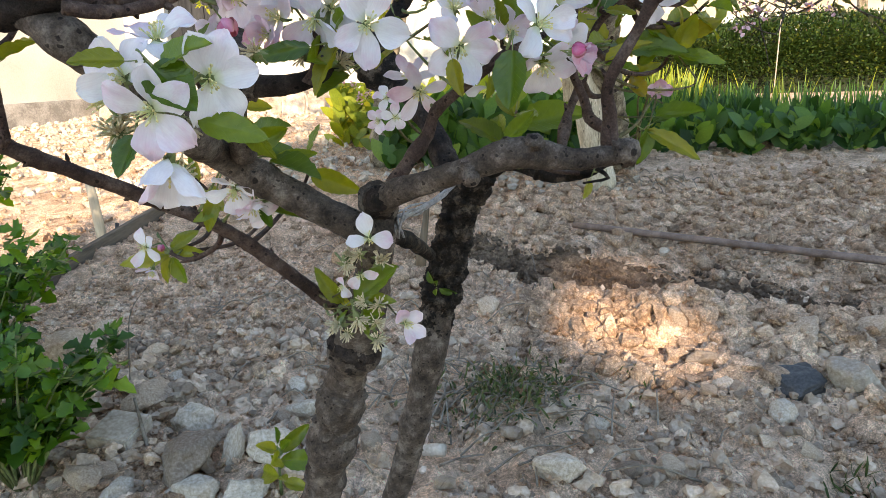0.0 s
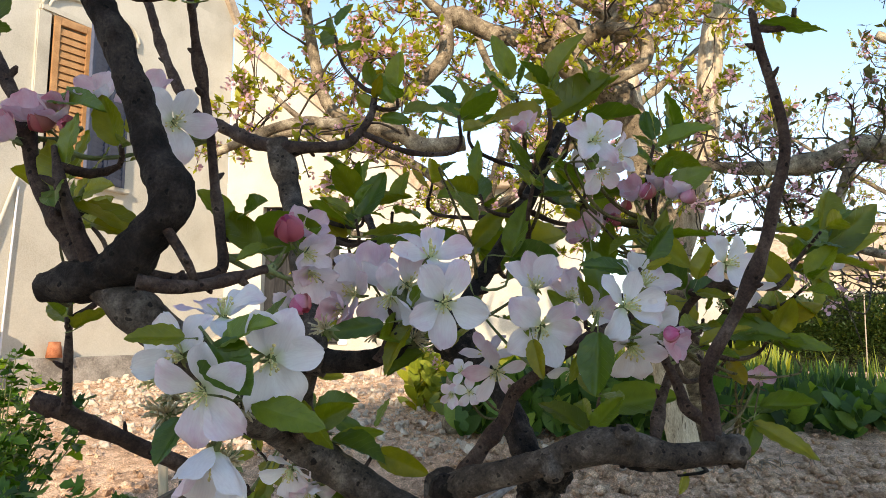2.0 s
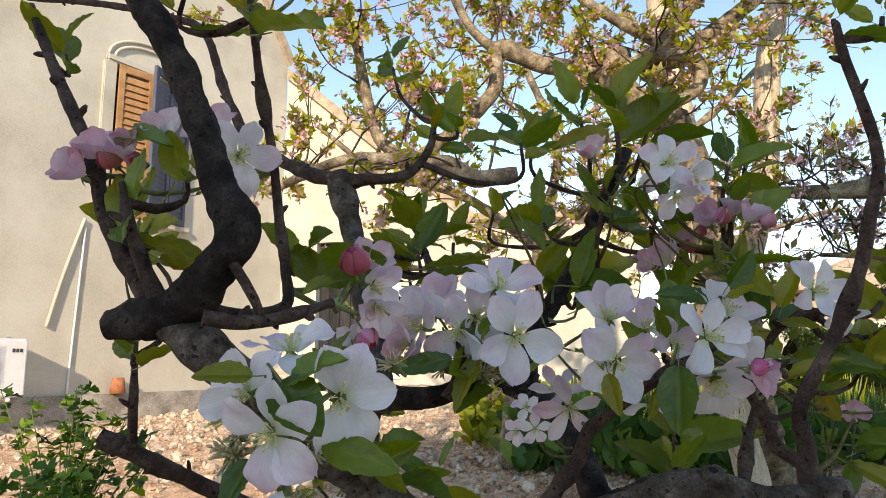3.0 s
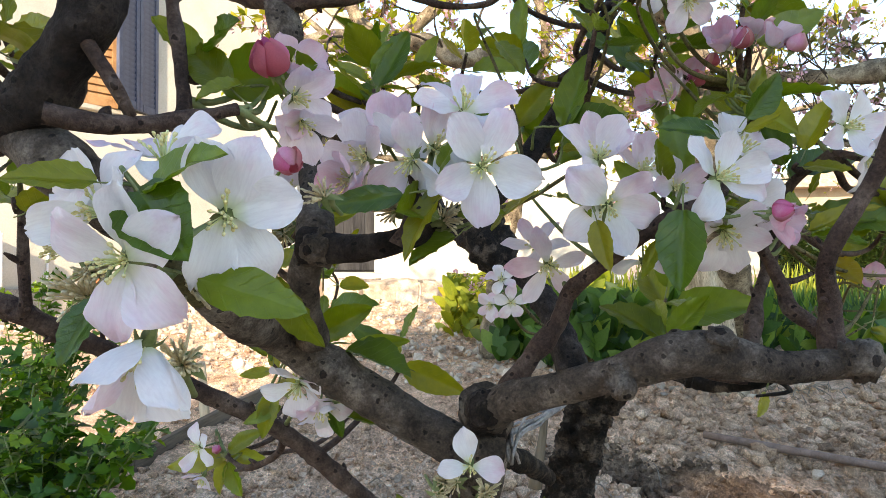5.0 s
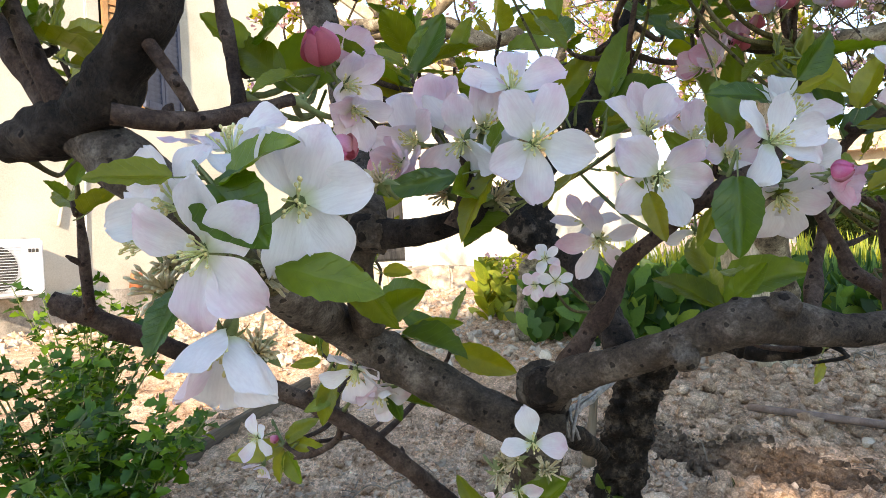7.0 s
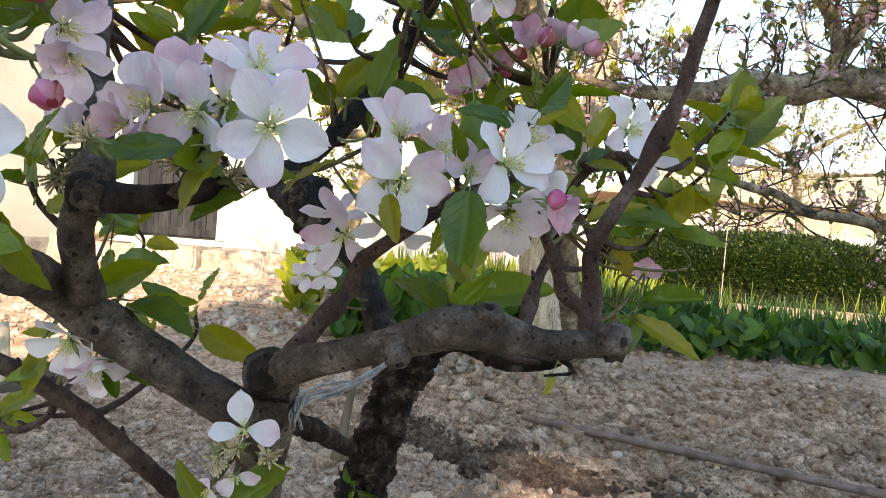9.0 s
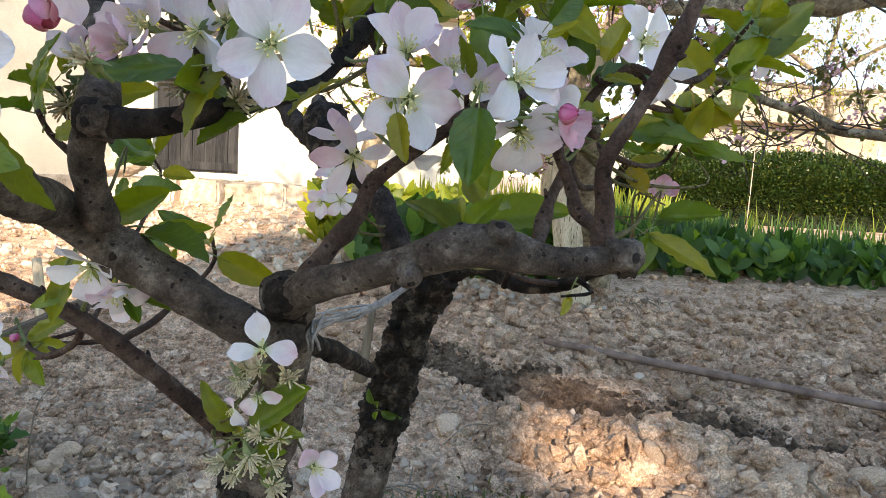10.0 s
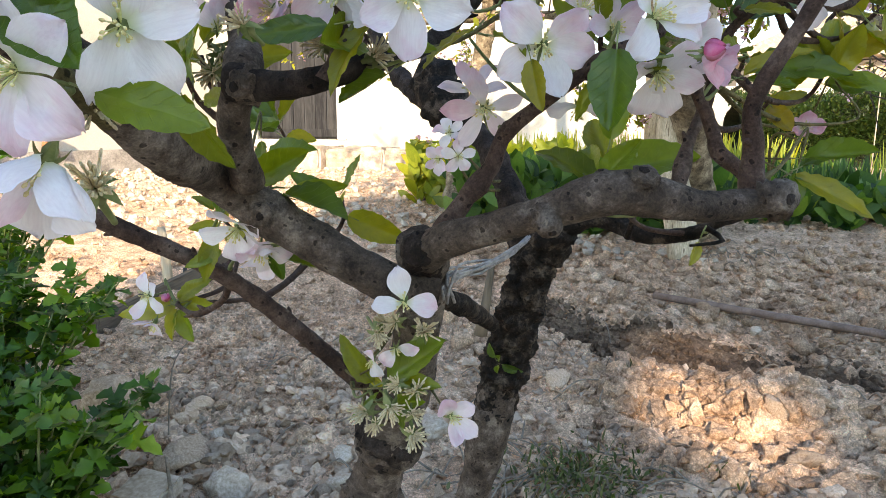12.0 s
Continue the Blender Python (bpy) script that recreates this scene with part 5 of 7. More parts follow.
# faded flowers: stamens left on the calyx
for k, at in enumerate([(-0.085, 0.700, 0.824), (-0.091, 0.700, 0.814), (0.015, 0.670, 0.819), (0.001, 0.765, 0.653), (0.020, 0.770, 0.646), (-0.011, 0.765, 0.644), (0.004, 0.760, 0.610), (-0.002, 0.760, 0.593), (0.014, 0.760, 0.590), (-0.014, 0.765, 0.578), (0.013, 0.765, 0.572), (0.016, 0.765, 0.605), (-0.009, 0.770, 0.651), (-0.023, 0.770, 0.584), (-0.009, 0.660, 0.824), (-0.023, 0.600, 0.826), (-0.046, 0.530, 0.763), (-0.037, 0.520, 0.790), (-0.062, 0.505, 0.795), (-0.064, 0.505, 0.787)]):
    random.seed(900 + k)
    f = new("faded_blossom")
    f.parent, f.matrix_basis = tree, facing(at, screen(random.uniform(-.6, .6), random.uniform(-.5, .5), .8), 40 * k, (1.1, 1.5, 1.3)[k % 3])
    tagged(f, "faded blossom with bare stamens")
    put("stamen_tuft", FADED[k % 4], f, None, "cream withered stamens")
    put("calyx", CALYX[k % 3], f)


# leaves: base, tip
def leaf_group(first, pairs, wide=None):
    """Leaves of one spur, each from base to tip."""
    for k, (a, b) in enumerate(pairs, first):
        random.seed(k)
        leaf(tree, a, b, k, (random.uniform(-.4, .4), -.75, .65), random.uniform(-45, 45) if wide is None else random.uniform(-12, 12), wide or random.uniform(.7, 1.0))
        stalk(tree, Vector(a) - (Vector(b) - Vector(a)) * .2, Vector(b) - Vector(a), .0018, .0009, M_STEM)


leaf_group(401, [
    ((-0.0482, 0.4903, 0.8214), (-0.066, 0.474, 0.823)),
    ((-0.0322, 0.494, 0.8182), (-0.0104, 0.4837, 0.8325)),
    ((-0.0363, 0.493, 0.8188), (-0.0131, 0.4851, 0.7967)),
    ((-0.0188, 0.4971, 0.793), (0.014, 0.4996, 0.7849)),
    ((-0.0033, 0.5161, 0.7929), (0.0067, 0.5184, 0.7686)),
    ((-0.0508, 0.4947, 0.7868), (-0.0568, 0.4882, 0.7667)),
], 1.15)
leaf_group(4, [
    ((0.004, 0.63, 0.829), (-0.028, 0.61, 0.823)),
    ((0.021, 0.64, 0.83), (0.003, 0.62, 0.805)),
    ((-0.084, 0.735, 0.75), (-0.042, 0.73, 0.769)),
    ((-0.064, 0.735, 0.74), (-0.017, 0.72, 0.732)),
    ((-0.058, 0.74, 0.745), (-0.026, 0.75, 0.746)),
    ((-0.055, 0.58, 0.869), (-0.093, 0.6, 0.899)),
    ((-0.051, 0.58, 0.871), (-0.059, 0.56, 0.867)),
    ((0.136, 0.7, 0.824), (0.134, 0.69, 0.781)),
    ((0.127, 0.72, 0.811), (0.115, 0.72, 0.788)),
    ((0.129, 0.74, 0.752), (0.094, 0.76, 0.779)),
    ((0.132, 0.74, 0.754), (0.155, 0.74, 0.777)),
    ((0.127, 0.745, 0.753), (0.125, 0.77, 0.775)),
    ((0.133, 0.735, 0.748), (0.166, 0.74, 0.753)),
])
leaf_group(17, [
    ((0.092, 0.7, 0.819), (0.098, 0.69, 0.793)),
    ((0.071, 0.78, 0.885), (0.082, 0.77, 0.932)),
    ((0.071, 0.78, 0.885), (0.112, 0.76, 0.881)),
    ((0.135, 0.76, 0.886), (0.142, 0.74, 0.84)),
    ((0.173, 0.78, 0.899), (0.147, 0.75, 0.894)),
    ((0.188, 0.79, 0.901), (0.228, 0.77, 0.895)),
    ((0.184, 0.79, 0.897), (0.208, 0.77, 0.875)),
    ((0.058, 0.65, 0.847), (0.067, 0.64, 0.831)),
    ((0.061, 0.7, 0.835), (0.036, 0.68, 0.817)),
    ((0.07, 0.72, 0.834), (0.09, 0.7, 0.83)),
    ((0.021, 0.67, 0.81), (0.0, 0.66, 0.793)),
    ((-0.111, 0.74, 0.702), (-0.133, 0.73, 0.692)),
    ((-0.115, 0.74, 0.712), (-0.122, 0.73, 0.683)),
])
leaf_group(30, [
    ((-0.068, 0.74, 0.7), (-0.046, 0.75, 0.689)),
    ((-0.076, 0.74, 0.703), (-0.068, 0.74, 0.684)),
    ((-0.222, 0.865, 0.629), (-0.278, 0.87, 0.614)),
    ((-0.22, 0.865, 0.634), (-0.188, 0.86, 0.654)),
    ((-0.222, 0.865, 0.624), (-0.233, 0.86, 0.596)),
    ((-0.22, 0.865, 0.624), (-0.209, 0.87, 0.595)),
    ((-0.22, 0.865, 0.632), (-0.183, 0.86, 0.628)),
    ((-0.021, 0.785, 0.601), (-0.044, 0.775, 0.633)),
    ((-0.008, 0.78, 0.606), (0.037, 0.775, 0.638)),
    ((-0.002, 0.775, 0.602), (0.032, 0.765, 0.61)),
    ((-0.016, 0.78, 0.595), (-0.031, 0.77, 0.578)),
    ((-0.005, 0.785, 0.621), (0.026, 0.79, 0.638)),
    ((-0.013, 0.785, 0.599), (-0.031, 0.79, 0.608)),
])
leaf_group(43, [
    ((-0.002, 0.775, 0.591), (0.024, 0.765, 0.597)),
    ((-0.004, 0.79, 0.585), (0.001, 0.785, 0.566)),
    ((0.212, 0.76, 0.815), (0.243, 0.75, 0.834)),
    ((0.212, 0.76, 0.812), (0.235, 0.74, 0.804)),
    ((0.214, 0.78, 0.829), (0.198, 0.75, 0.83)),
    ((0.209, 0.8, 0.828), (0.238, 0.78, 0.824)),
    ((0.256, 0.8, 0.754), (0.299, 0.78, 0.733)),
    ((0.257, 0.8, 0.756), (0.25, 0.79, 0.727)),
    ((0.267, 0.82, 0.765), (0.305, 0.8, 0.768)),
    ((0.266, 0.82, 0.76), (0.301, 0.84, 0.779)),
    ((0.349, 0.93, 0.895), (0.41, 0.92, 0.946)),
    ((0.348, 0.93, 0.898), (0.394, 0.91, 0.877)),
    ((0.346, 0.93, 0.899), (0.372, 0.95, 0.962)),
])
leaf_group(56, [
    ((0.349, 0.93, 0.897), (0.407, 0.93, 0.914)),
    ((0.345, 0.93, 0.897), (0.318, 0.95, 0.924)),
    ((0.345, 0.93, 0.895), (0.35, 0.91, 0.847)),
    ((0.292, 0.86, 0.823), (0.304, 0.85, 0.855)),
    ((0.293, 0.86, 0.821), (0.336, 0.85, 0.812)),
    ((0.29, 0.86, 0.823), (0.273, 0.87, 0.853)),
    ((0.231, 0.98, 0.682), (0.221, 0.97, 0.662)),
    ((-0.09, 0.76, 0.755), (-0.049, 0.75, 0.772)),
    ((-0.094, 0.77, 0.773), (-0.085, 0.75, 0.756)),
    ((0.033, 0.74, 0.931), (0.051, 0.72, 0.908)),
    ((-0.169, 0.55, 0.952), (-0.132, 0.53, 0.951)),
    ((-0.165, 0.6, 0.862), (-0.154, 0.6, 0.87)),
    ((-0.201, 0.62, 0.897), (-0.168, 0.6, 0.908)),
])

rosette(tree, (0.039, 1.085, 0.520), (0, -1, .4), 6, .028, 93, 70)
# leaf tufts on shoot tips: place, axis, leaves, size
def tuft_group(first, tufts):
    """Leaf tufts on shoot tips: place, axis, leaves, size."""
    for k, (at, ax, n, s) in enumerate(tufts, first):
        rosette(tree, at, ax, n, s, k)
        stalk(tree, at, ax, .0034, .002, M_TWIG, .35)


tuft_group(0, [
    ((-0.091, 0.55, 1.024), (0, -0.2, 1), 7, 0.05),
    ((-0.058, 0.82, 1.038), (0, -0.3, 1), 7, 0.05),
    ((0.103, 0.73, 0.999), (0, -0.4, 1), 8, 0.055),
    ((0.024, 0.8, 1.012), (0.1, -0.4, 1), 7, 0.05),
    ((0.188, 0.8, 0.979), (0.2, -0.2, 1), 7, 0.05),
    ((0.238, 0.68, 1.038), (0, -0.2, 1), 5, 0.03),
    ((0.265, 0.68, 1.036), (0.2, -0.2, 1), 5, 0.03),
    ((-0.081, 0.85, 0.954), (0, -0.4, 1), 8, 0.05),
    ((-0.05, 0.86, 0.938), (0.3, -0.4, 0.8), 6, 0.05),
    ((-0.142, 0.56, 1.041), (0.3, -0.3, 0.8), 5, 0.05),
    ((0.092, 0.75, 0.944), (0.2, -0.5, 0.8), 8, 0.05),
])
tuft_group(11, [
    ((0.188, 0.8, 0.95), (0, -0.3, 1), 7, 0.045),
    ((0.29, 0.86, 0.83), (0.3, -0.4, 0.7), 9, 0.05),
    ((0.329, 0.93, 0.891), (0.5, -0.3, 0.6), 8, 0.05),
    ((0.036, 0.85, 0.951), (-0.4, -0.3, 0.8), 6, 0.05),
    ((-0.181, 1.0, 0.787), (0, -0.4, 1), 8, 0.055),
    ((-0.064, 0.85, 0.728), (0.2, -0.5, 0.8), 5, 0.05),
    ((0.055, 0.9, 0.92), (0.2, -0.4, 0.8), 6, 0.055),
    ((0.187, 0.82, 0.893), (-0.2, -0.6, 0.6), 7, 0.045),
    ((0.146, 0.95, 0.764), (0, -0.4, 1), 6, 0.06),
    ((-0.224, 0.64, 0.833), (0, -0.3, 1), 6, 0.035),
    ((-0.068, 0.8, 0.922), (0, -0.4, 1), 8, 0.05),
])
tuft_group(22, [
    ((-0.092, 0.85, 0.913), (0, -0.3, 1), 8, 0.05),
    ((0.112, 0.88, 0.957), (0.2, -0.4, 0.8), 8, 0.05),
    ((-0.236, 0.98, 0.69), (-0.3, -0.4, 0.7), 7, 0.055),
    ((-0.158, 1.0, 0.672), (0, -0.5, 0.7), 5, 0.05),
    ((-0.262, 0.6, 1.037), (-0.1, -0.2, 1), 6, 0.045),
    ((-0.153, 0.54, 0.903), (0.3, -0.5, 0.6), 6, 0.04),
    ((-0.126, 0.55, 0.926), (0.4, -0.5, 0.6), 6, 0.035),
    ((0.135, 0.8, 0.946), (0.1, -0.6, 0.4), 6, 0.055),
    ((0.011, 0.66, 0.829), (-0.2, -0.6, 0.3), 5, 0.045),
    ((-0.078, 0.6, 0.889), (0.3, -0.4, 0.6), 4, 0.04),
    ((-0.108, 0.72, 0.825), (0, -0.5, 0.8), 6, 0.045),
])
tuft_group(33, [
    ((-0.095, 0.68, 0.809), (-0.1, -0.5, 0.7), 5, 0.045),
    ((0.129, 0.73, 0.836), (0, -0.3, 0.8), 4, 0.05),
    ((0.169, 0.74, 0.871), (0.3, -0.4, 0.6), 5, 0.04),
    ((0.213, 0.79, 0.858), (0.4, -0.5, 0.5), 6, 0.045),
    ((-0.109, 0.85, 1.116), (-0.2, -0.3, 0.9), 5, 0.05),
    ((-0.037, 0.82, 1.037), (0.1, -0.4, 0.9), 6, 0.045),
    ((0.075, 0.78, 1.023), (-0.2, -0.4, 0.9), 7, 0.05),
    ((0.129, 0.76, 1.008), (0.3, -0.4, 0.8), 7, 0.055),
    ((0.029, 0.84, 1.024), (0, -0.4, 1), 7, 0.045),
    ((0.023, 0.88, 0.902), (-0.2, -0.5, 0.6), 7, 0.055),
    ((0.062, 0.86, 0.884), (0.2, -0.5, 0.6), 6, 0.055),
])
tuft_group(44, [
    ((0.128, 0.84, 0.941), (0, -0.5, 0.8), 7, 0.055),
    ((0.148, 0.82, 0.871), (0, -0.6, 0.5), 6, 0.055),
    ((0.207, 0.84, 0.989), (0.2, -0.3, 0.9), 7, 0.05),
    ((0.329, 0.85, 0.91), (0.4, -0.4, 0.6), 8, 0.055),
    ((0.312, 0.84, 0.863), (0.4, -0.5, 0.4), 7, 0.055),
    ((0.229, 0.84, 0.835), (0, -0.6, 0.4), 6, 0.055),
    ((0.25, 0.85, 0.804), (0.2, -0.6, 0.4), 6, 0.055),
    ((0.162, 0.8, 0.826), (0, -0.6, 0.3), 5, 0.05),
    ((-0.019, 0.9, 0.973), (0.1, -0.4, 0.9), 6, 0.045),
    ((-0.157, 0.56, 0.897), (0.2, -0.5, 0.6), 6, 0.035),
])


tuft_group(70, [((-0.2268, 0.6332, 0.9253), (-0.2, -0.3, 0.9), 8, 0.042), ((-0.2276, 0.6543, 0.9062), (-0.4, -0.3, 0.7), 6, 0.036)])


# ---- trees behind ----
LEAFLET = ([(0, 0, 0), (0.26, 0.45, 0.06), (0, 1, 0), (-0.26, 0.45, 0.06)], [(0, 1, 2), (0, 2, 3)])
FLORET = ([(0, 0, 0), (0.36, 0.35, 0.12), (0.25, 0.85, 0.16), (-0.25, 0.85, 0.16), (-0.36, 0.35, 0.12)], [(0, 1, 2, 3, 4)])
M_FARPETAL = petal_material("far_petal", (0.86, 0.82, 0.78), (0.84, 0.74, 0.72), (0.78, 0.48, 0.53))
M_FARLEAF = leafy("far_leaf", (0.14, 0.17, 0.02), (0.33, 0.35, 0.04), (0.6, 0.5, 0.06), (0.42, 0.42, 0.1), 0.45, 0.6, False, 0.2)


M_TWIGFAR = bark_material("far_twig_bark", [(0.25, (0.03, 0.023, 0.018)), (0.5, (0.075, 0.057, 0.043)), (0.75, (0.15, 0.118, 0.09))])
# duller leaf copy: the spreading tree's shade is put into the colour
M_SHADEDLEAF = leafy("shaded_spur_leaf", (0.07, 0.075, 0.03), (0.14, 0.14, 0.06), (0.3, 0.25, 0.14), (0.22, 0.19, 0.11), 0.35, 0.6, False, 0.2)


def back_tree(name, label, limbs, mat, seed, twig_count, cluster, bloom, twig_len=(0.25, 0.7), lift=0.25, sway=0.8, foliage=M_FARLEAF):
    """An older tree: given limbs, twigs grown from them, and tufts of small leaves and flowers along the twigs."""
    rng = np.random.default_rng(seed)
    random.seed(seed)
    t = thing(name, label, "tree", "trees in the background")
    spots = []
    for k, (points, radii) in enumerate(limbs):
        limb("trunk" if k == 0 else "branch", t, points, radii, mat, 0.03, 14, 0.13, 14, 0.35)
        c, r = spline(points, radii, 0.05)
        lo = len(c) // 3 if k == 0 else 0
        spots += [(c[i], r[i], (c[min(i + 1, len(c) - 1)] - c[max(0, i - 1)]).normalized()) for i in range(lo, len(c))]
    wood = Heap()
    tips = []

    def grow(start, direction, length, radius, depth):
        pts, d, p = [start], direction.normalized(), start.copy()
        n = 5
        for i in range(n):
            d = (d + Vector(rng.normal(0, 0.3, 3)) + Vector((0, 0, lift * 0.3))).normalized()
            p = p + d * (length / n)
            pts.append(p.copy())
            if depth < 2 and i > 0 and rng.random() < 0.55:
                side = (d + Vector(rng.normal(0, 0.9, 3))).normalized()
                grow(p, side, length * rng.uniform(0.3, 0.6), radius * 0.55, depth + 1)
            if i > 0 or depth:
                tips.append((p.copy(), d.copy()))
        v, f = tube_data(pts, np.linspace(radius, radius * 0.4, len(pts)).tolist(), 0.08, 4, 0.1, 30, 0.3)
        wood.add(v, f)

    for _ in range(twig_count):
        q, r, d = spots[int(rng.integers(len(spots)))]
        out = (d * rng.uniform(-0.4, 0.6) + Vector(rng.normal(0, sway, 3)) + Vector((0, 0, lift))).normalized()
        grow(q.copy(), out, rng.uniform(*twig_len), min(0.0065, r * 0.4), 0)
    put("twig_growth", wood.mesh("twig_growth", [M_TWIGFAR]), t, None, "fine twigs")
    tp = np.array([tuple(p) for p, _ in tips])
    td = np.array([tuple(d) for _, d in tips])
    keep = rng.random(len(tp)) < (0.5 if cluster else 0.28)
    tp, td = tp[keep], td[keep]
    crown = Heap()
    n = cluster + 2
    at = np.repeat(tp, n, axis=0)
    d = np.repeat(td, n, axis=0) * 0.5 + rng.normal(0, 0.65, at.shape) + (0, 0, 0.25)
    crown.scatter(*LEAFLET, poses(at + rng.normal(0, 0.006, at.shape), d, rng.uniform(0.022, 0.056, len(at)), rng), 0)
    fl = tp[rng.random(len(tp)) < bloom * 0.75]
    at = np.repeat(fl + rng.normal(0, 0.01, fl.shape), 11, axis=0)
    d = rng.normal(0, 1, at.shape)
    crown.scatter(*FLORET, poses(at + rng.normal(0, 0.011, at.shape), d, rng.uniform(0.014, 0.026, len(at)), rng), 1)
    ob = put("crown", crown.mesh("crown", [foliage, M_FARPETAL]), t, None, "sparse yellow-green leaves with pale blossom")
    ob["kind"] = "stuff"
    return t


boughs = []
boughs.append(([(0.935, 4.886, 0.030), (0.577, 3.900, 1.261), (0.448, 3.800, 1.854), (0.283, 3.700, 2.025), (0.120, 3.650, 2.152), (0.097, 3.650, 2.337)], [.11, .1, .085, .08, .095, .09]))
boughs.append(([(0.108, 3.650, 2.228), (-0.073, 3.600, 2.251), (-0.268, 3.550, 2.289), (-0.457, 3.500, 2.358), (-0.467, 3.450, 2.127), (-0.651, 3.400, 1.930), (-0.844, 3.350, 1.782), (-1.109, 3.300, 1.758), (-1.367, 3.300, 1.729), (-1.568, 3.300, 1.658)], [.06, .055, .05, .045, .04, .035, .034, .03, .026, .02]))
boughs.append(([(0.122, 3.650, 2.227), (0.234, 3.600, 2.259), (0.338, 3.550, 2.319), (0.440, 3.500, 2.451), (0.613, 3.450, 2.616), (0.746, 3.400, 2.810)], [.06, .05, .044, .04, .036, .03]))
boughs.append(([(0.337, 3.550, 2.304), (0.156, 3.500, 2.415), (-0.031, 3.450, 2.542), (-0.109, 3.400, 2.644), (-0.247, 3.400, 2.828)], [.036, .032, .026, .022, .018]))
boughs.append(([(0.234, 3.650, 2.220), (0.407, 3.700, 2.320), (0.643, 3.750, 2.480), (0.856, 3.800, 2.661), (1.092, 3.850, 2.878), (1.330, 3.900, 3.066)], [.05, .048, .044, .042, .04, .034]))
boughs.append(([(0.274, 3.550, 2.265), (0.449, 3.450, 2.194), (0.470, 3.400, 2.047), (0.372, 3.400, 1.970), (0.192, 3.400, 1.912)], [.034, .034, .034, .03, .024]))
boughs.append(([(-0.872, 3.350, 1.778), (-1.020, 3.350, 1.905), (-1.096, 3.350, 2.173), (-1.159, 3.350, 2.482), (-1.230, 3.350, 2.576), (-1.542, 3.350, 2.591), (-1.892, 3.350, 2.544)], [.034, .032, .03, .028, .026, .022, .016]))
boughs.append(([(-0.457, 3.500, 2.348), (-0.570, 3.450, 2.451), (-0.661, 3.450, 2.646), (-0.699, 3.400, 2.909)], [.03, .026, .024, .02]))
boughs.append(([(-0.283, 2.900, 1.554), (-0.452, 2.900, 1.544), (-0.538, 2.900, 1.603), (-0.692, 2.900, 1.635), (-0.851, 2.900, 1.657), (-1.037, 2.900, 1.660), (-1.278, 2.900, 1.577)], [.036, .04, .038, .032, .028, .026, .02]))
back_tree("old_apple_tree", "old apple tree with gnarled lichened limbs in low sun", boughs, M_OLD, 11, 100, 4, 0.9)
boughs = []
boughs.append(([(3.4, 4.3, 0.05), (2.541, 3.900, 1.212), (2.235, 3.600, 1.591), (2.040, 3.500, 1.612), (1.756, 3.450, 1.647), (1.536, 3.400, 1.579), (1.336, 3.400, 1.593), (1.142, 3.400, 1.536), (0.907, 3.450, 1.533), (0.686, 3.500, 1.575), (0.479, 3.550, 1.660)], [.13, .11, .09, .082, .078, .072, .066, .052, .034, .02, .006]))
boughs.append(([(1.708, 3.450, 1.617), (1.736, 3.450, 1.748), (1.848, 3.450, 1.950), (1.977, 3.450, 2.103), (2.064, 3.450, 2.317)], [.044, .042, .04, .037, .03]))
boughs.append(([(1.735, 3.450, 1.760), (1.660, 3.400, 1.917), (1.553, 3.400, 2.021), (1.424, 3.400, 2.086)], [.034, .03, .026, .016]))
boughs.append(([(2.331, 3.42, 0.967), (2.07, 3.42, 0.993), (1.856, 3.42, 1.043), (1.657, 3.42, 1.055), (1.503, 3.42, 1.128), (1.352, 3.42, 1.157), (1.122, 3.42, 1.244), (0.896, 3.42, 1.261)], [.03, .028, .026, .024, .022, .02, .016, .01]))
boughs.append(([(1.337, 3.400, 1.586), (1.253, 3.350, 1.456), (1.196, 3.300, 1.321)], [.03, .025, .018]))
back_tree("old_apple_tree", "spreading old apple tree with a long horizontal limb", boughs, M_OLD, 23, 125, 0, 0.28, (0.2, 0.6), 0.22, 0.75, M_SHADEDLEAF)
boughs = []
boughs.append(([(-0.7, 5.2, 0.1), (-0.65, 5.2, 0.7), (-0.5, 5.15, 1.3), (-0.45, 5.1, 1.7)], [.09, .075, .065, .05]))
boughs.append(([(-0.45, 5.1, 1.6), (-1.0, 5.0, 2.0), (-1.6, 5.0, 2.2), (-2.1, 5.0, 2.6)], [.045, .038, .03, .02]))
boughs.append(([(-0.45, 5.1, 1.6), (0.1, 5.2, 2.1), (0.7, 5.3, 2.5), (1.2, 5.4, 3.0)], [.045, .038, .03, .02]))
boughs.append(([(-0.47, 5.1, 1.5), (-0.9, 5.3, 1.5), (-1.5, 5.4, 1.55), (-2.0, 5.5, 1.7)], [.035, .03, .025, .018]))
boughs.append(([(-0.45, 5.1, 1.7), (-0.3, 5.0, 2.3), (-0.5, 4.9, 2.9), (-0.4, 4.9, 3.4)], [.04, .034, .028, .018]))
boughs.append(([(-0.45, 5.1, 1.5), (0.2, 5.4, 1.55), (0.9, 5.6, 1.7), (1.6, 5.7, 1.9)], [.035, .03, .025, .018]))
back_tree("old_apple_tree", "flowering apple tree further back against the sky", boughs, M_OLD, 37, 55, 4, 0.9, (0.3, 0.9))
boughs = []
boughs.append(([(5.90, 12.30, 0.65), (5.81, 12.30, 1.85), (5.55, 12.14, 2.75)], [.09, .08, .06]))
boughs.append(([(5.55, 12.14, 2.60), (4.32, 11.98, 3.35), (3.27, 11.98, 4.10)], [.045, .035, .02]))
boughs.append(([(5.55, 12.14, 2.60), (6.78, 12.30, 3.35), (8.00, 12.30, 3.80)], [.045, .035, .02]))
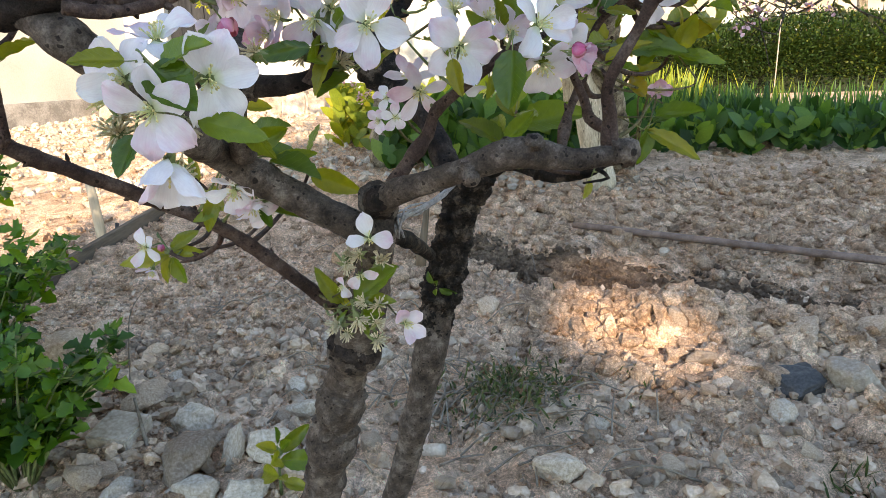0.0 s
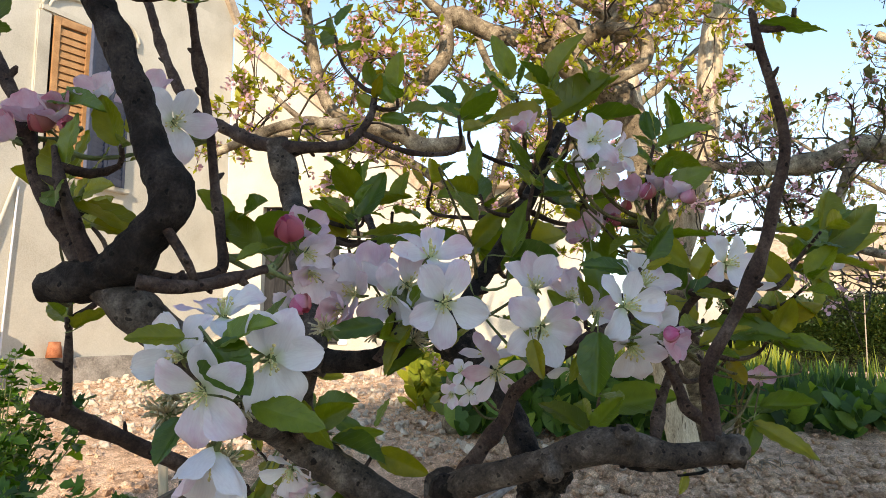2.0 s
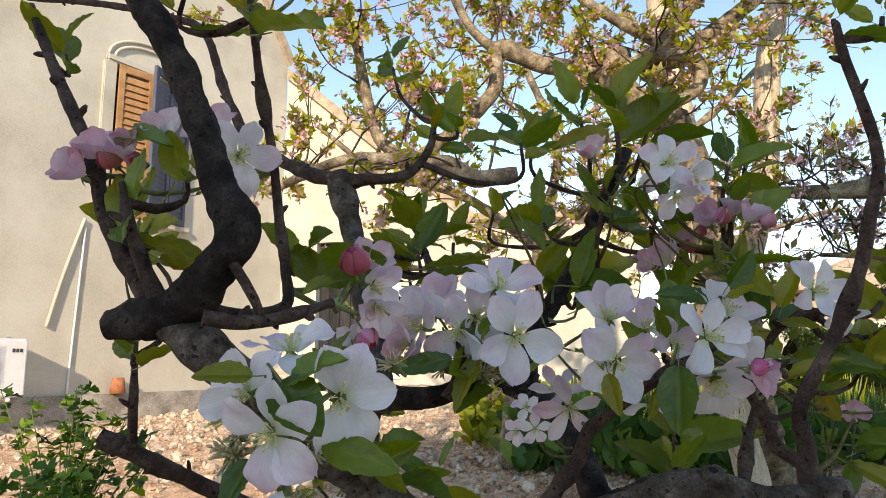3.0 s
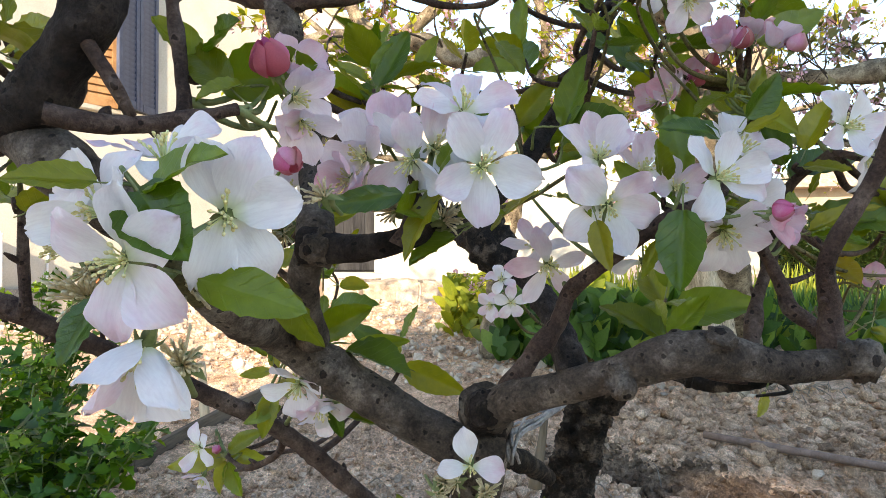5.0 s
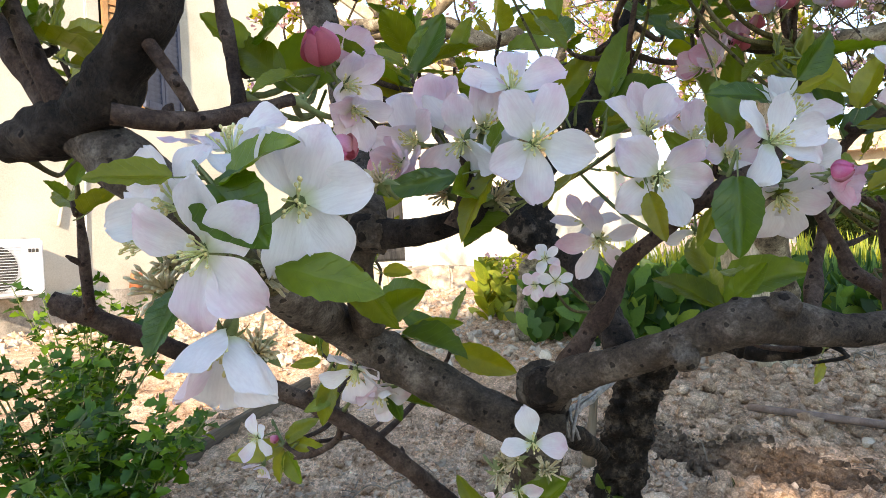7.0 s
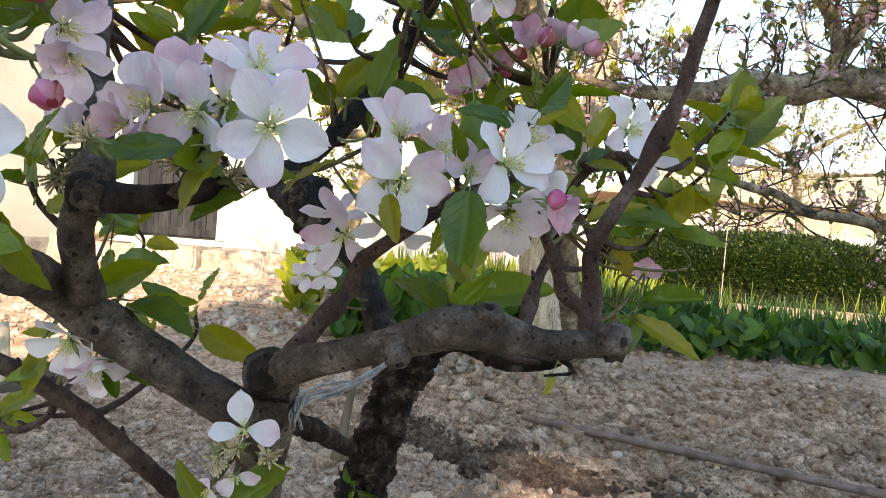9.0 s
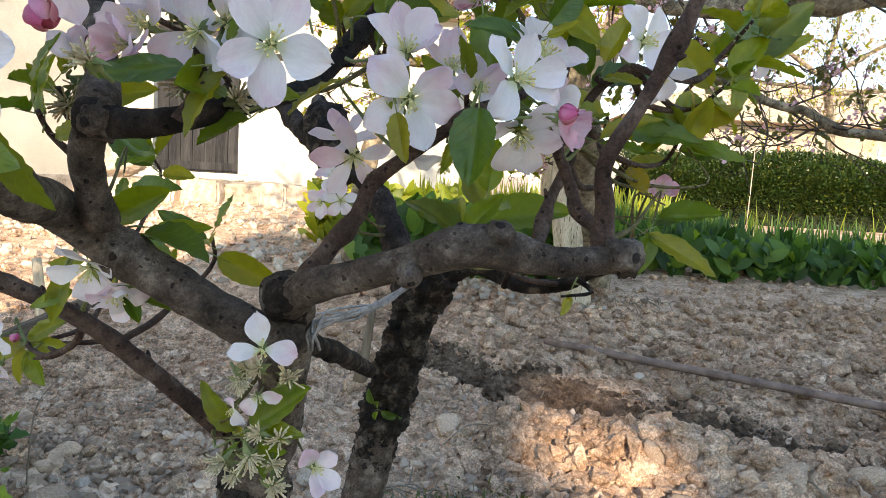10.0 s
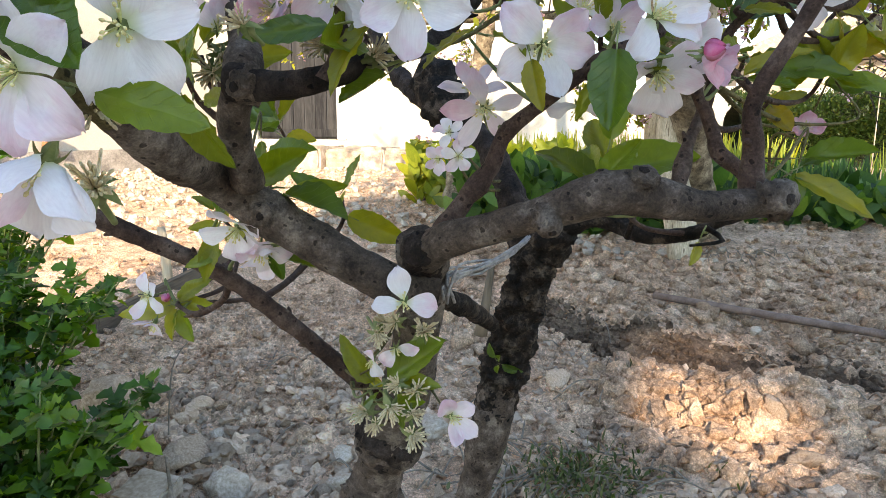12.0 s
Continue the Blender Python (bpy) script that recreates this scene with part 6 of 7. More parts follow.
boughs.append(([(5.64, 12.14, 2.45), (4.50, 12.46, 2.60), (3.62, 12.62, 3.05)], [.04, .03, .018]))
boughs.append(([(5.55, 12.14, 2.75), (5.72, 12.14, 3.95), (5.55, 12.14, 5.15)], [.04, .03, .018]))
boughs.append(([(5.64, 12.14, 2.38), (7.12, 11.98, 2.52), (8.70, 11.98, 2.75)], [.04, .03, .018]))
back_tree("old_apple_tree", "distant flowering apple tree beyond the hedge side", boughs, M_OLD, 41, 150, 4, 0.8, (0.5, 1.5))


# ---- hedge ----
def hedge(x0, x1, y, depth, height, seed, label):
    rng = np.random.default_rng(seed)
    h = thing("hedge", label, "hedge")
    base = gz((x0 + x1) / 2, y)
    v, f = [], []
    nx_, na = int((x1 - x0) / 0.12), 10
    for i in range(nx_ + 1):
        x = x0 + (x1 - x0) * i / nx_
        for j in range(na + 1):
            a = math.pi * j / na
            k = 1 + 0.12 * noise.noise((x * 2, a * 2, seed))
            v.append((x, y - math.cos(a) * depth * 0.45 * k, base - 0.03 + height * 0.93 * k * math.sin(a) ** 0.5))
    for i in range(nx_):
        for j in range(na):
            a = i * (na + 1) + j
            f.append((a, a + 1, a + na + 2, a + na + 1))
    put("hedge_core", mesh_from("hedge_core", v, f, M_INNERSHADE), h, None, "dark core painted as the shade between the leaves")
    n = int((x1 - x0) * 9000)
    a = np.concatenate([rng.uniform(0.0, 0.5, n // 3), rng.uniform(0.05, math.pi * 0.72, n - n // 3)])
    x = rng.uniform(x0, x1, n)
    bulge = 1 + 0.13 * value_noise(x * 2.2, a * 2.5, seed) + rng.normal(0, 0.04, n)
    at = np.stack([x, y - np.cos(a) * depth * 0.5 * bulge, base + height * bulge * np.sin(a) ** 0.5], -1)
    d = np.stack([rng.normal(0, 0.7, n), -np.cos(a) + rng.normal(0, 0.5, n), np.sin(a) + rng.normal(0, 0.5, n)], -1)
    c = Heap()
    c.scatter(*LEAFLET, poses(at, d, rng.uniform(0.03, 0.065, n), rng))
    o = put("foliage", c.mesh("foliage", [M_HEDGE]), h)
    o["kind"] = "stuff"
    return h


hedge(2.2, 9.5, 10.6, 1.3, 0.86, 5, "clipped dense green hedge with small leaves")

# ---- far end of the garden ----
far = thing("far_fence", "pale panel fence with upright posts far behind the hedge", "fence")
for i in range(16):
    x = 1.5 + i * 1.25
    part("panel", box_bm(x, x + 1.2, 19.0, 19.06, 0.3, 1.75 + 0.05 * (i % 3), 0.01), M_TAN if i % 3 == 2 or i > 7 else M_WALL, far)
    part("fence_post", box_bm(x - 0.05, x, 18.9, 19.0, 0.3, 2.0, 0.01), M_CLAY if i % 4 == 1 else M_WHITEMETAL, far)
barn = thing("far_building", "distant low pale building with tiled roof", "building")
part("wall", box_bm(6, 22, 27, 33, 0.2, 3.2), M_TAN, barn)
bm = bmesh.new()
bmesh.ops.create_cone(bm, cap_ends=True, segments=4, radius1=12.6, radius2=8, depth=1.5, matrix=Matrix.Translation((14, 30, 3.95)) @ Matrix.Diagonal((1, 0.42, 1, 1)) @ Matrix.Rotation(math.pi / 4, 4, "Z"))
part("roof", bm, M_TILE, barn)
pole = thing("garden_cane", "thin white upright cane by the hedge", "cane")
limb("cane", pole, [(3.62, 9.6, .25), (3.63, 9.6, 1.2), (3.64, 9.6, 1.75)], [.008] * 3, M_PALESTONE, .2, 8, 0, 1, 0)


# ---- vegetable rows ----
def blade_piece(width, bend, rows=5):
    v, f = [], []
    for i in range(rows):
        t = i / (rows - 1)
        w = width * 0.5 * math.sin(math.pi * (0.08 + 0.9 * t)) ** 0.7
        v += [(-w, t - bend * 0.2 * t * t, 0.12 * w - bend * t * t), (0, t - bend * 0.2 * t * t, -0.1 * w - bend * t * t), (w, t - bend * 0.2 * t * t, 0.12 * w - bend * t * t)]
    for i in range(rows - 1):
        a = i * 3
        f += [(a, a + 1, a + 4, a + 3), (a + 1, a + 2, a + 5, a + 4)]
    return v, f


def crop(name, label, mat, area, count, leaves, length, width, lean, seed, kind="stuff", bend=0.25, base_up=0.0):
    """Many leafy plants in one patch: tufts of leaves from each root."""
    rng = np.random.default_rng(seed)
    x0, x1, y0, y1 = area
    px, py = rng.uniform(x0, x1, count), rng.uniform(y0, y1, count)
    pz = ground_z(px, py)
    at = np.repeat(np.stack([px, py, pz], -1), leaves, axis=0) + rng.normal(0, 0.012, (count * leaves, 3)) * (1, 1, 0)
    at[:, 2] += base_up * rng.random(len(at))
    a = rng.uniform(0, 6.283, len(at))
    t = np.abs(rng.normal(lean, 0.22, len(at)))
    d = np.stack([np.cos(a) * np.sin(t), np.sin(a) * np.sin(t), np.cos(t)], -1)
    h = Heap()
    h.scatter(*blade_piece(width, bend), poses(at, d, rng.uniform(length[0], length[1], len(at)), rng, (0, -1, 0.3)))
    ob = put(name, h.mesh(name, [mat]))
    return tagged(ob, label, "plants", kind=kind)


crop("leafy_crop", "row of broad-leaved green vegetables", M_CROP, (1.0, 5.5, 5.4, 6.3), 150, 16, (.06, .2), .5, .8, 1, base_up=.2)
crop("leafy_crop", "upright green onion and leek leaves", M_CROP, (0.7, 5.5, 5.7, 7.2), 230, 7, (.2, .42), .05, .3, 2, bend=0.12)
crop("leafy_crop", "tall flowering stalks among the vegetables", M_MUSTARD, (0.6, 5.5, 6.3, 7.2), 40, 4, (.3, .55), .02, .15, 3, bend=0.1)
crop("leafy_crop", "yellow-green sunlit mustard plants", M_MUSTARD, (-1.35, 0.1, 5.8, 6.7), 80, 18, (.09, .22), .46, .8, 4, base_up=.4)
crop("leafy_crop", "tall yellow-green plants in the sun behind", M_MUSTARD, (-0.4, 2.0, 6.8, 7.8), 130, 9, (.25, .6), .035, .25, 5, bend=0.1)
crop("leafy_crop", "low dark green broad leaves beside the post", M_CROP, (-0.7, 1.0, 4.9, 5.7), 95, 16, (.1, .22), .5, .8, 6, base_up=.38)
crop("leafy_crop", "tall green stalks behind the post", M_CROP, (0.0, 2.4, 6.2, 6.9), 160, 7, (.2, .45), .07, .25, 7, bend=0.12)


# ---- parsley in the foreground ----
def lobed_piece():
    """A leaflet cut into three toothed lobes, of unit length."""
    out = [(0, 0)]
    for side in (1, -1):
        pts = [(0.05, 0.14), (0.34, 0.16), (0.3, 0.27), (0.52, 0.36), (0.4, 0.44), (0.44, 0.54), (0.1, 0.44), (0.2, 0.62), (0.3, 0.7), (0.2, 0.78), (0.2, 0.88)]
        out += [(side * x, y) for x, y in (pts if side == 1 else [(0, 1.0)] + pts[::-1])]
    v = [(x, y, 0.35 * abs(x) - 0.3 * y * y + 0.03 * math.sin(9 * x + 7 * y)) for x, y in out]
    c = len(v)
    v.append((0, 0.45, -0.03))
    return v, [(i, (i + 1) % c, c) for i in range(c)]


LOBED = lobed_piece()
PARSLEY = [mesh_from("leaf", [(x * .05, y * .05, z * .05 * (1 + k * .4)) for x, y, z in LOBED[0]], LOBED[1], M_PARSLEY) for k in range(3)]


def parsley(at, height, count, seed, radius, label):
    p = thing("parsley_plant", label, "plant", "parsley plants", at=at)
    rng = random.Random(seed)
    for i in range(count):
        a, lean = rng.uniform(0, 6.283), rng.uniform(0.1, 0.75)
        h = height * rng.uniform(0.3, 1.0)
        top = Vector((math.cos(a) * radius * lean * 1.6 * h / height, math.sin(a) * radius * lean * 1.6 * h / height, h))
        mid = top * 0.5 + Vector((0, 0, 0.1 * h))
        limb("stem", p, [(math.cos(a) * .02, math.sin(a) * .02, 0), mid, top], [.0035, .0028, .0016], M_STEM, 0.06, 6, 0.05, 20, 0)
        for k in range(9):
            t = 1 - k * 0.075
            base = mid.lerp(top, t)
            b = a + (k - 4) * 1.1 + rng.uniform(-.4, .4)
            d = Vector((math.cos(b), math.sin(b), rng.uniform(-0.1, 0.7)))
            put("leaf", rng.choice(PARSLEY), p, along(base, d, (0, -.4, 1), rng.uniform(-40, 40), rng.uniform(0.75, 1.35)))


parsley((-1.08, 1.6, gz(-1.08, 1.6)), 0.43, 52, 1, 0.25, "dark green bushy parsley growing in the stony soil")
parsley((-1.42, 1.85, gz(-1.42, 1.85)), 0.62, 50, 2, 0.34, "tall bright green parsley with leggy stems")
parsley((-0.83, 1.36, gz(-0.83, 1.36)), 0.33, 50, 3, 0.27, "low dark parsley at the edge of the stones")
parsley((-1.75, 2.3, gz(-1.75, 2.3)), 0.75, 30, 4, 0.3, "leggy parsley gone to seed")


# ---- stones ----
def small_stone(seed):
    bm = bmesh.new()
    bmesh.ops.create_icosphere(bm, subdivisions=2 if seed > 50 else 1, radius=0.5)
    for v in bm.verts:
        v.co += v.co * (0.9 * noise.noise(v.co * 2.2 + Vector((seed * 3.3, 1, 2))) + (0.5 * noise.noise(v.co * 6 + Vector((seed, 1, 2))) if seed > 50 else 0))
        v.co.z *= 0.75
    bm.verts.index_update()
    out = [tuple(v.co) for v in bm.verts], [tuple(v.index for v in f.verts) for f in bm.faces]
    bm.free()
    return out


ROCKS = [stone_mesh(k, M_STONE, 0.6 + 0.08 * (k % 4)) for k in range(10)]
PALE = [stone_mesh(50 + k, M_PALESTONE, 0.6 + 0.1 * (k % 3)) for k in range(6)]


def rock(at, size, seed, pale=True, label="pale angular limestone lump on the soil", sink=0.25, flat=1.0):
    random.seed(seed)
    ob = new("rock", (PALE if pale else ROCKS)[seed % (6 if pale else 10)])
    ob.matrix_basis = pose(at[0], at[1], gz(at[0], at[1]) + size * (0.35 - sink * 0.5) * flat, random.uniform(-15, 15), random.uniform(-15, 15), random.uniform(0, 360)) @ Matrix.Diagonal((size, size, size * flat, 1))
    return tagged(ob, label, "stone", "larger stones")


def rocks(first, rows):
    """Larger stones: place on the plan, size, whether pale."""
    for k, (x, y, size, pale) in enumerate(rows, first):
        rock((x, y), size * .78, k, pale, "pale angular limestone lump on the soil" if pale else "earthy brown stone half sunk in soil")


rocks(0, [
    (0.239, 1.385, 0.115, True), (0.987, 1.801, 0.15, True), (-0.574, 1.613, 0.125, True), (-0.467, 1.343, 0.12, True), (0.684, 1.785, 0.075, True), (0.759, 1.664, 0.085, True),
    (-0.33, 1.651, 0.1, True), (-0.354, 1.465, 0.14, True), (0.673, 1.949, 0.11, False), (0.963, 2.027, 0.12, False), (-1.066, 1.928, 0.2, False), (-0.387, 1.784, 0.075, True),
    (-1.113, 2.192, 0.09, False), (-0.739, 1.862, 0.06, True), (-0.719, 1.67, 0.13, False), (-0.221, 1.963, 0.14, True), (0.455, 1.427, 0.075, False), (0.389, 1.425, 0.06, False),
])
rocks(18, [
    (-0.518, 1.422, 0.17, False), (-0.369, 1.336, 0.1, True), (-0.441, 2.173, 0.07, False), (-0.833, 1.954, 0.08, False), (-0.376, 2.083, 0.06, True), (0.651, 2.133, 0.09, False),
    (0.522, 2.037, 0.08, False), (0.155, 2.023, 0.09, False), (0.096, 2.298, 0.1, False), (1.15, 2.034, 0.1, False), (0.219, 3.974, 0.1, True), (0.801, 3.002, 0.06, True),
    (-0.251, 1.49, 0.09, True), (-0.467, 2.104, 0.05, False), (-0.148, 1.493, 0.07, False), (0.347, 1.602, 0.05, True), (-0.697, 1.35, 0.1, False), (-0.624, 1.333, 0.08, True),
])
q = (-0.425, 1.435, 0.030)
slab = thing("stone_slab", "oblong pale stone standing tilted among stones", "stone", "larger stones", at=(q[0], q[1], gz(q[0], q[1])))
put("stone", PALE[4], slab, pose(0, 0, .035, 62, 6, 8) @ Matrix.Diagonal((.04, .115, .035, 1)))
q = (-0.709, 1.519, 0.030)
tile = thing("paving_block", "square pale concrete block lying on the stones", "block", at=(q[0], q[1], gz(q[0], q[1])))
part("block", box_bm(-.05, .05, -.05, .05, .0, .036, .004), M_PALESTONE, tile).rotation_euler = (radians(9), radians(3), radians(-8))
q = (0.860, 1.816, 0.050)
bag = new("plastic_sheet", stone_mesh(77, M_DARK, 0.45))
bag.matrix_basis = pose(q[0], q[1], gz(q[0], q[1]) + .022, 22, -8, 20) @ Matrix.Diagonal((.17, .14, .09, 1))
tagged(bag, "crumpled dark plastic sheet half buried in earth", "plastic sheet")
q = (-0.014, 1.503, 0.030)
cup = thing("broken_pipe", "short piece of white plastic pipe on the soil", "pipe", at=(q[0], q[1], gz(q[0], q[1]) + .03))
limb("pipe", cup, [(-.022, .006, -.008), (.0, 0, -.004), (.024, -.008, 0)], [.014, .0155, .016], M_PALESTONE, .02, 18, 0, 1, 0)

# damp dark earth along the furrow, its colour also holding the furrow's shade
fx = np.linspace(0.0, 2.0, 190)
fw = np.linspace(-1, 1, 15)
FX, FW = np.meshgrid(fx, fw)
half = (0.1 + 0.03 * FX) * np.clip(0.15 + 3 * FX, 0, 1) * (1 + 0.5 * value_noise(FX * 5, FX * 0 + 3, 4) + 0.3 * value_noise(FX * 16, FW, 6))
FY = 2.9 - 0.11 * FX - 0.2 * FX * FX + 0.24 * np.exp(-3.5 * FX) + FW * half
FZ = ground_z(FX, FY) + 0.022 * (1 - FW ** 4) - 0.006
fi = np.arange(190 * 15).reshape(15, 190)
ff = np.stack([fi[:-1, :-1], fi[:-1, 1:], fi[1:, 1:], fi[1:, :-1]], -1).reshape(-1, 4)
tagged(put("damp_earth", mesh_from("damp_earth", np.stack([FX, FY, FZ], -1).reshape(-1, 3).tolist(), ff.tolist(), M_DAMPSHADE)), "damp earth in the bottom of the furrow, darkened for its shade", "soil", kind="structure")

# pebbles and clods
rng = np.random.default_rng(8)
SMALL = [small_stone(k) for k in range(8)]
CRUMBS = [small_stone(60 + k) for k in range(8)]


def pebble_field(count, area, size, seed, few=2.2):
    g = np.random.default_rng(seed)
    x, y = g.uniform(area[0], area[1], count), g.uniform(area[2], area[3], count)
    dens = value_noise(x * 1.3, y * 1.3, 21) + value_noise(x * 4, y * 4, 22) * 0.6
    ok = dens + g.uniform(-0.9, 0.9, count) > -0.25
    furrow = np.abs(y - (2.89 - 0.13 * x - 0.2 * x * np.abs(x) + 0.24 * np.exp(-3.5 * np.abs(x)))) < 0.12
    ok &= ~(furrow & (x > -0.1) & (g.random(count) < 0.93))
    x, y = x[ok], y[ok]
    s = size[0] * (size[1] / size[0]) ** (g.random(len(x)) ** few)
    z = ground_z(x, y) + s * 0.2
    a = g.normal(0, 1, (len(x), 3))
    return poses(np.stack([x, y, z], -1), a * (1, 1, 0.3), s, g)


peb = Heap()
for k in range(8):
    peb.scatter(*SMALL[k], pebble_field(2000, (-1.5, 1.9, 1.1, 3.3), (.005, .018), 900 + k, 1.4))
    peb.scatter(*CRUMBS[k], pebble_field(300, (-1.8, 2.0, 1.1, 2.7), (.01, .042), 100 + k))
for k in range(8):
    peb.scatter(*CRUMBS[k], pebble_field(210, (-1.2, 1.2, 1.1, 2.1), (.016, .05), 150 + k, 1.7))
clod = Heap()
for k in range(8):
    clod.scatter(*SMALL[k], pebble_field(900, (-0.6, 2.4, 2.7, 4.6), (.009, .036), 250 + k, 1.8))
    clod.scatter(*SMALL[k], pebble_field(650, (-3.5, 3.2, 3.2, 6.0), (.012, .06), 200 + k))
    clod.scatter(*SMALL[k], pebble_field(2300, (-1.5, 1.9, 1.1, 3.4), (.006, .022), 720 + k, 1.4))
    clod.scatter(*CRUMBS[k], pebble_field(520, (-1.8, 2.2, 1.1, 3.8), (.012, .045), 700 + k, 2.0))
tagged(put("earth_clods", clod.mesh("earth_clods", [M_SOIL], False)), "loose brown clods of dry earth", "clods", kind="stuff")
tagged(put("pebbles", peb.mesh("pebbles", [M_STONE], False)), "small stones and clods scattered over the soil", "stones", kind="stuff")
bank = Heap()
for k in range(8):
    bank.scatter(*CRUMBS[k], pebble_field(420, (0.1, 1.9, 1.8, 2.5), (.02, .075), 400 + k, 1.7))
    bank.scatter(*SMALL[k], pebble_field(1100, (0.1, 1.9, 1.8, 2.6), (.008, .028), 430 + k, 1.6))
tagged(put("clods", bank.mesh("clods", [M_SOIL], False)), "dry broken clods heaped along the furrow", "clods", kind="stuff")
rubble = Heap()
for k in range(8):
    rubble.scatter(*SMALL[k], pebble_field(800, (-6, 1.0, 4.2, 9.0), (.02, .09), 300 + k))
tagged(put("far_stones", rubble.mesh("far_stones", [M_PALESTONE], False)), "pale sunlit stones strewn before the house", "stones", kind="stuff")
lumps = Heap()
for k in range(8):
    lumps.scatter(*CRUMBS[k], pebble_field(230, (-0.5, 2.6, 2.5, 4.7), (.025, .085), 460 + k, 1.8))
tagged(put("soil_lumps", lumps.mesh("soil_lumps", [M_SOIL], True)), "larger rounded lumps of dry earth beyond the furrow", "clods", kind="stuff")
damp = Heap()
for k in range(8):
    g = np.random.default_rng(640 + k)
    x = g.uniform(-0.15, 2.1, 1000)
    y = 2.89 - 0.13 * x - 0.2 * x * np.abs(x) + 0.24 * np.exp(-3.5 * np.abs(x)) + g.normal(0, 0.065, 1000) + 0.02 * x
    size = g.uniform(.006, .012, 1000) * (1 + 2.8 * g.random(1000) ** 3)
    damp.scatter(*SMALL[k], poses(np.stack([x, y, ground_z(x, y) + size * .3 + .004], -1), g.normal(0, 1, (1000, 3)), size, g))
tagged(put("damp_crumbs", damp.mesh("damp_crumbs", [M_DAMPSHADE], False)), "damp crumbs of earth along the furrow, darkened for its shade", "clods", kind="stuff")
small = [mesh_from("pebble", [(x, y, z) for x, y, z in SMALL[k][0]], SMALL[k][1], M_STONE, False) for k in range(8)]
for k in range(8):
    for m in pebble_field(70, (-1.1, 1.2, 1.25, 2.1), (.02, .05), 500 + k):
        put("stone", small[k], ground, Matrix(m.tolist()))

# ---- pipe, edging board, stakes ----
pipe = thing("irrigation_pipe", "thin brown pipe lying across the bed", "pipe")
limb("pipe", pipe, [(0.466, 3.289, 0.100), (0.864, 3.044, 0.100), (1.228, 2.829, 0.100), (1.538, 2.646, 0.100), (1.926, 2.420, 0.100)], [.0165] * 5, M_PIPE, .08, 12, .05, 8, 0)
edging = thing("edging_board", "weathered board edging the bed", "board")
a, b = Vector((-1.631, 2.615, 0)), Vector((-1.715, 3.874, 0))
bm = box_bm(-.018, .018, 0, (b - a).length, -.02, .075, .005)
ob = part("board", bm, M_BOARD, edging)
edging.matrix_basis = along((a.x, a.y, gz(a.x, a.y) - .01), (b.x - a.x, b.y - a.y, gz(b.x, b.y) - gz(a.x, a.y)))
stake = thing("wooden_stake", "short pale wooden stake driven into the soil", "stake")
limb("stake", stake, [(-1.738, 3.298, -.02), (-1.75, 3.297, 0.17), (-1.763, 3.296, 0.315)], [.026, .026, .023], M_STAKE, .05, 10, .06, 20, 0)
stake2 = thing("iron_peg", "small dark iron peg beside the board", "peg")
limb("peg", stake2, [(-1.767, 3.472, 0.000), (-1.773, 3.500, 0.080)], [.012, .012], M_DARK, .05, 8, .05, 20, 0)
wire = thing("dry_reed", "thin bent dry stem standing in the stones", "stem")
limb("stem", wire, [(-0.828, 1.783, 0.000), (-0.794, 1.750, 0.156), (-0.775, 1.750, 0.246), (-0.723, 1.750, 0.311)], [.0022, .002, .0016, .001], M_DRY, .02, 6, .1, 30, .2)
wire2 = thing("dry_stick", "grey stick leaning on the paving block", "stick")
limb("stem", wire2, [(-0.615, 1.467, -0.000), (-0.645, 1.500, 0.049), (-0.684, 1.550, 0.111)], [.006, .005, .004], M_DRY, .02, 6, .1, 30, .2)

# weed tuft with dry twigs
weed = Heap()
g = np.random.default_rng(3)
c = (0.15, 1.7, 0.000)
for n_, w, l in ((600, .5, (.007, .018)), (160, .14, (.02, .045))):
    x, y = g.normal(c[0], .08, n_), g.normal(c[1], .075, n_)
    a = g.uniform(0, 6.28, n_)
    t = np.abs(g.normal(.75, .35, n_))
    d = np.stack([np.cos(a) * np.sin(t), np.sin(a) * np.sin(t), np.cos(t)], -1)
    weed.scatter(*blade_piece(w, .3, 4), poses(np.stack([x, y, ground_z(x, y) + g.uniform(0, .07, n_)], -1), d, g.uniform(*l, n_), g))
tagged(put("weed_tuft", weed.mesh("weed_tuft", [M_GRASS])), "low tangled weed tuft growing by the trunk", "weed", kind="stuff")
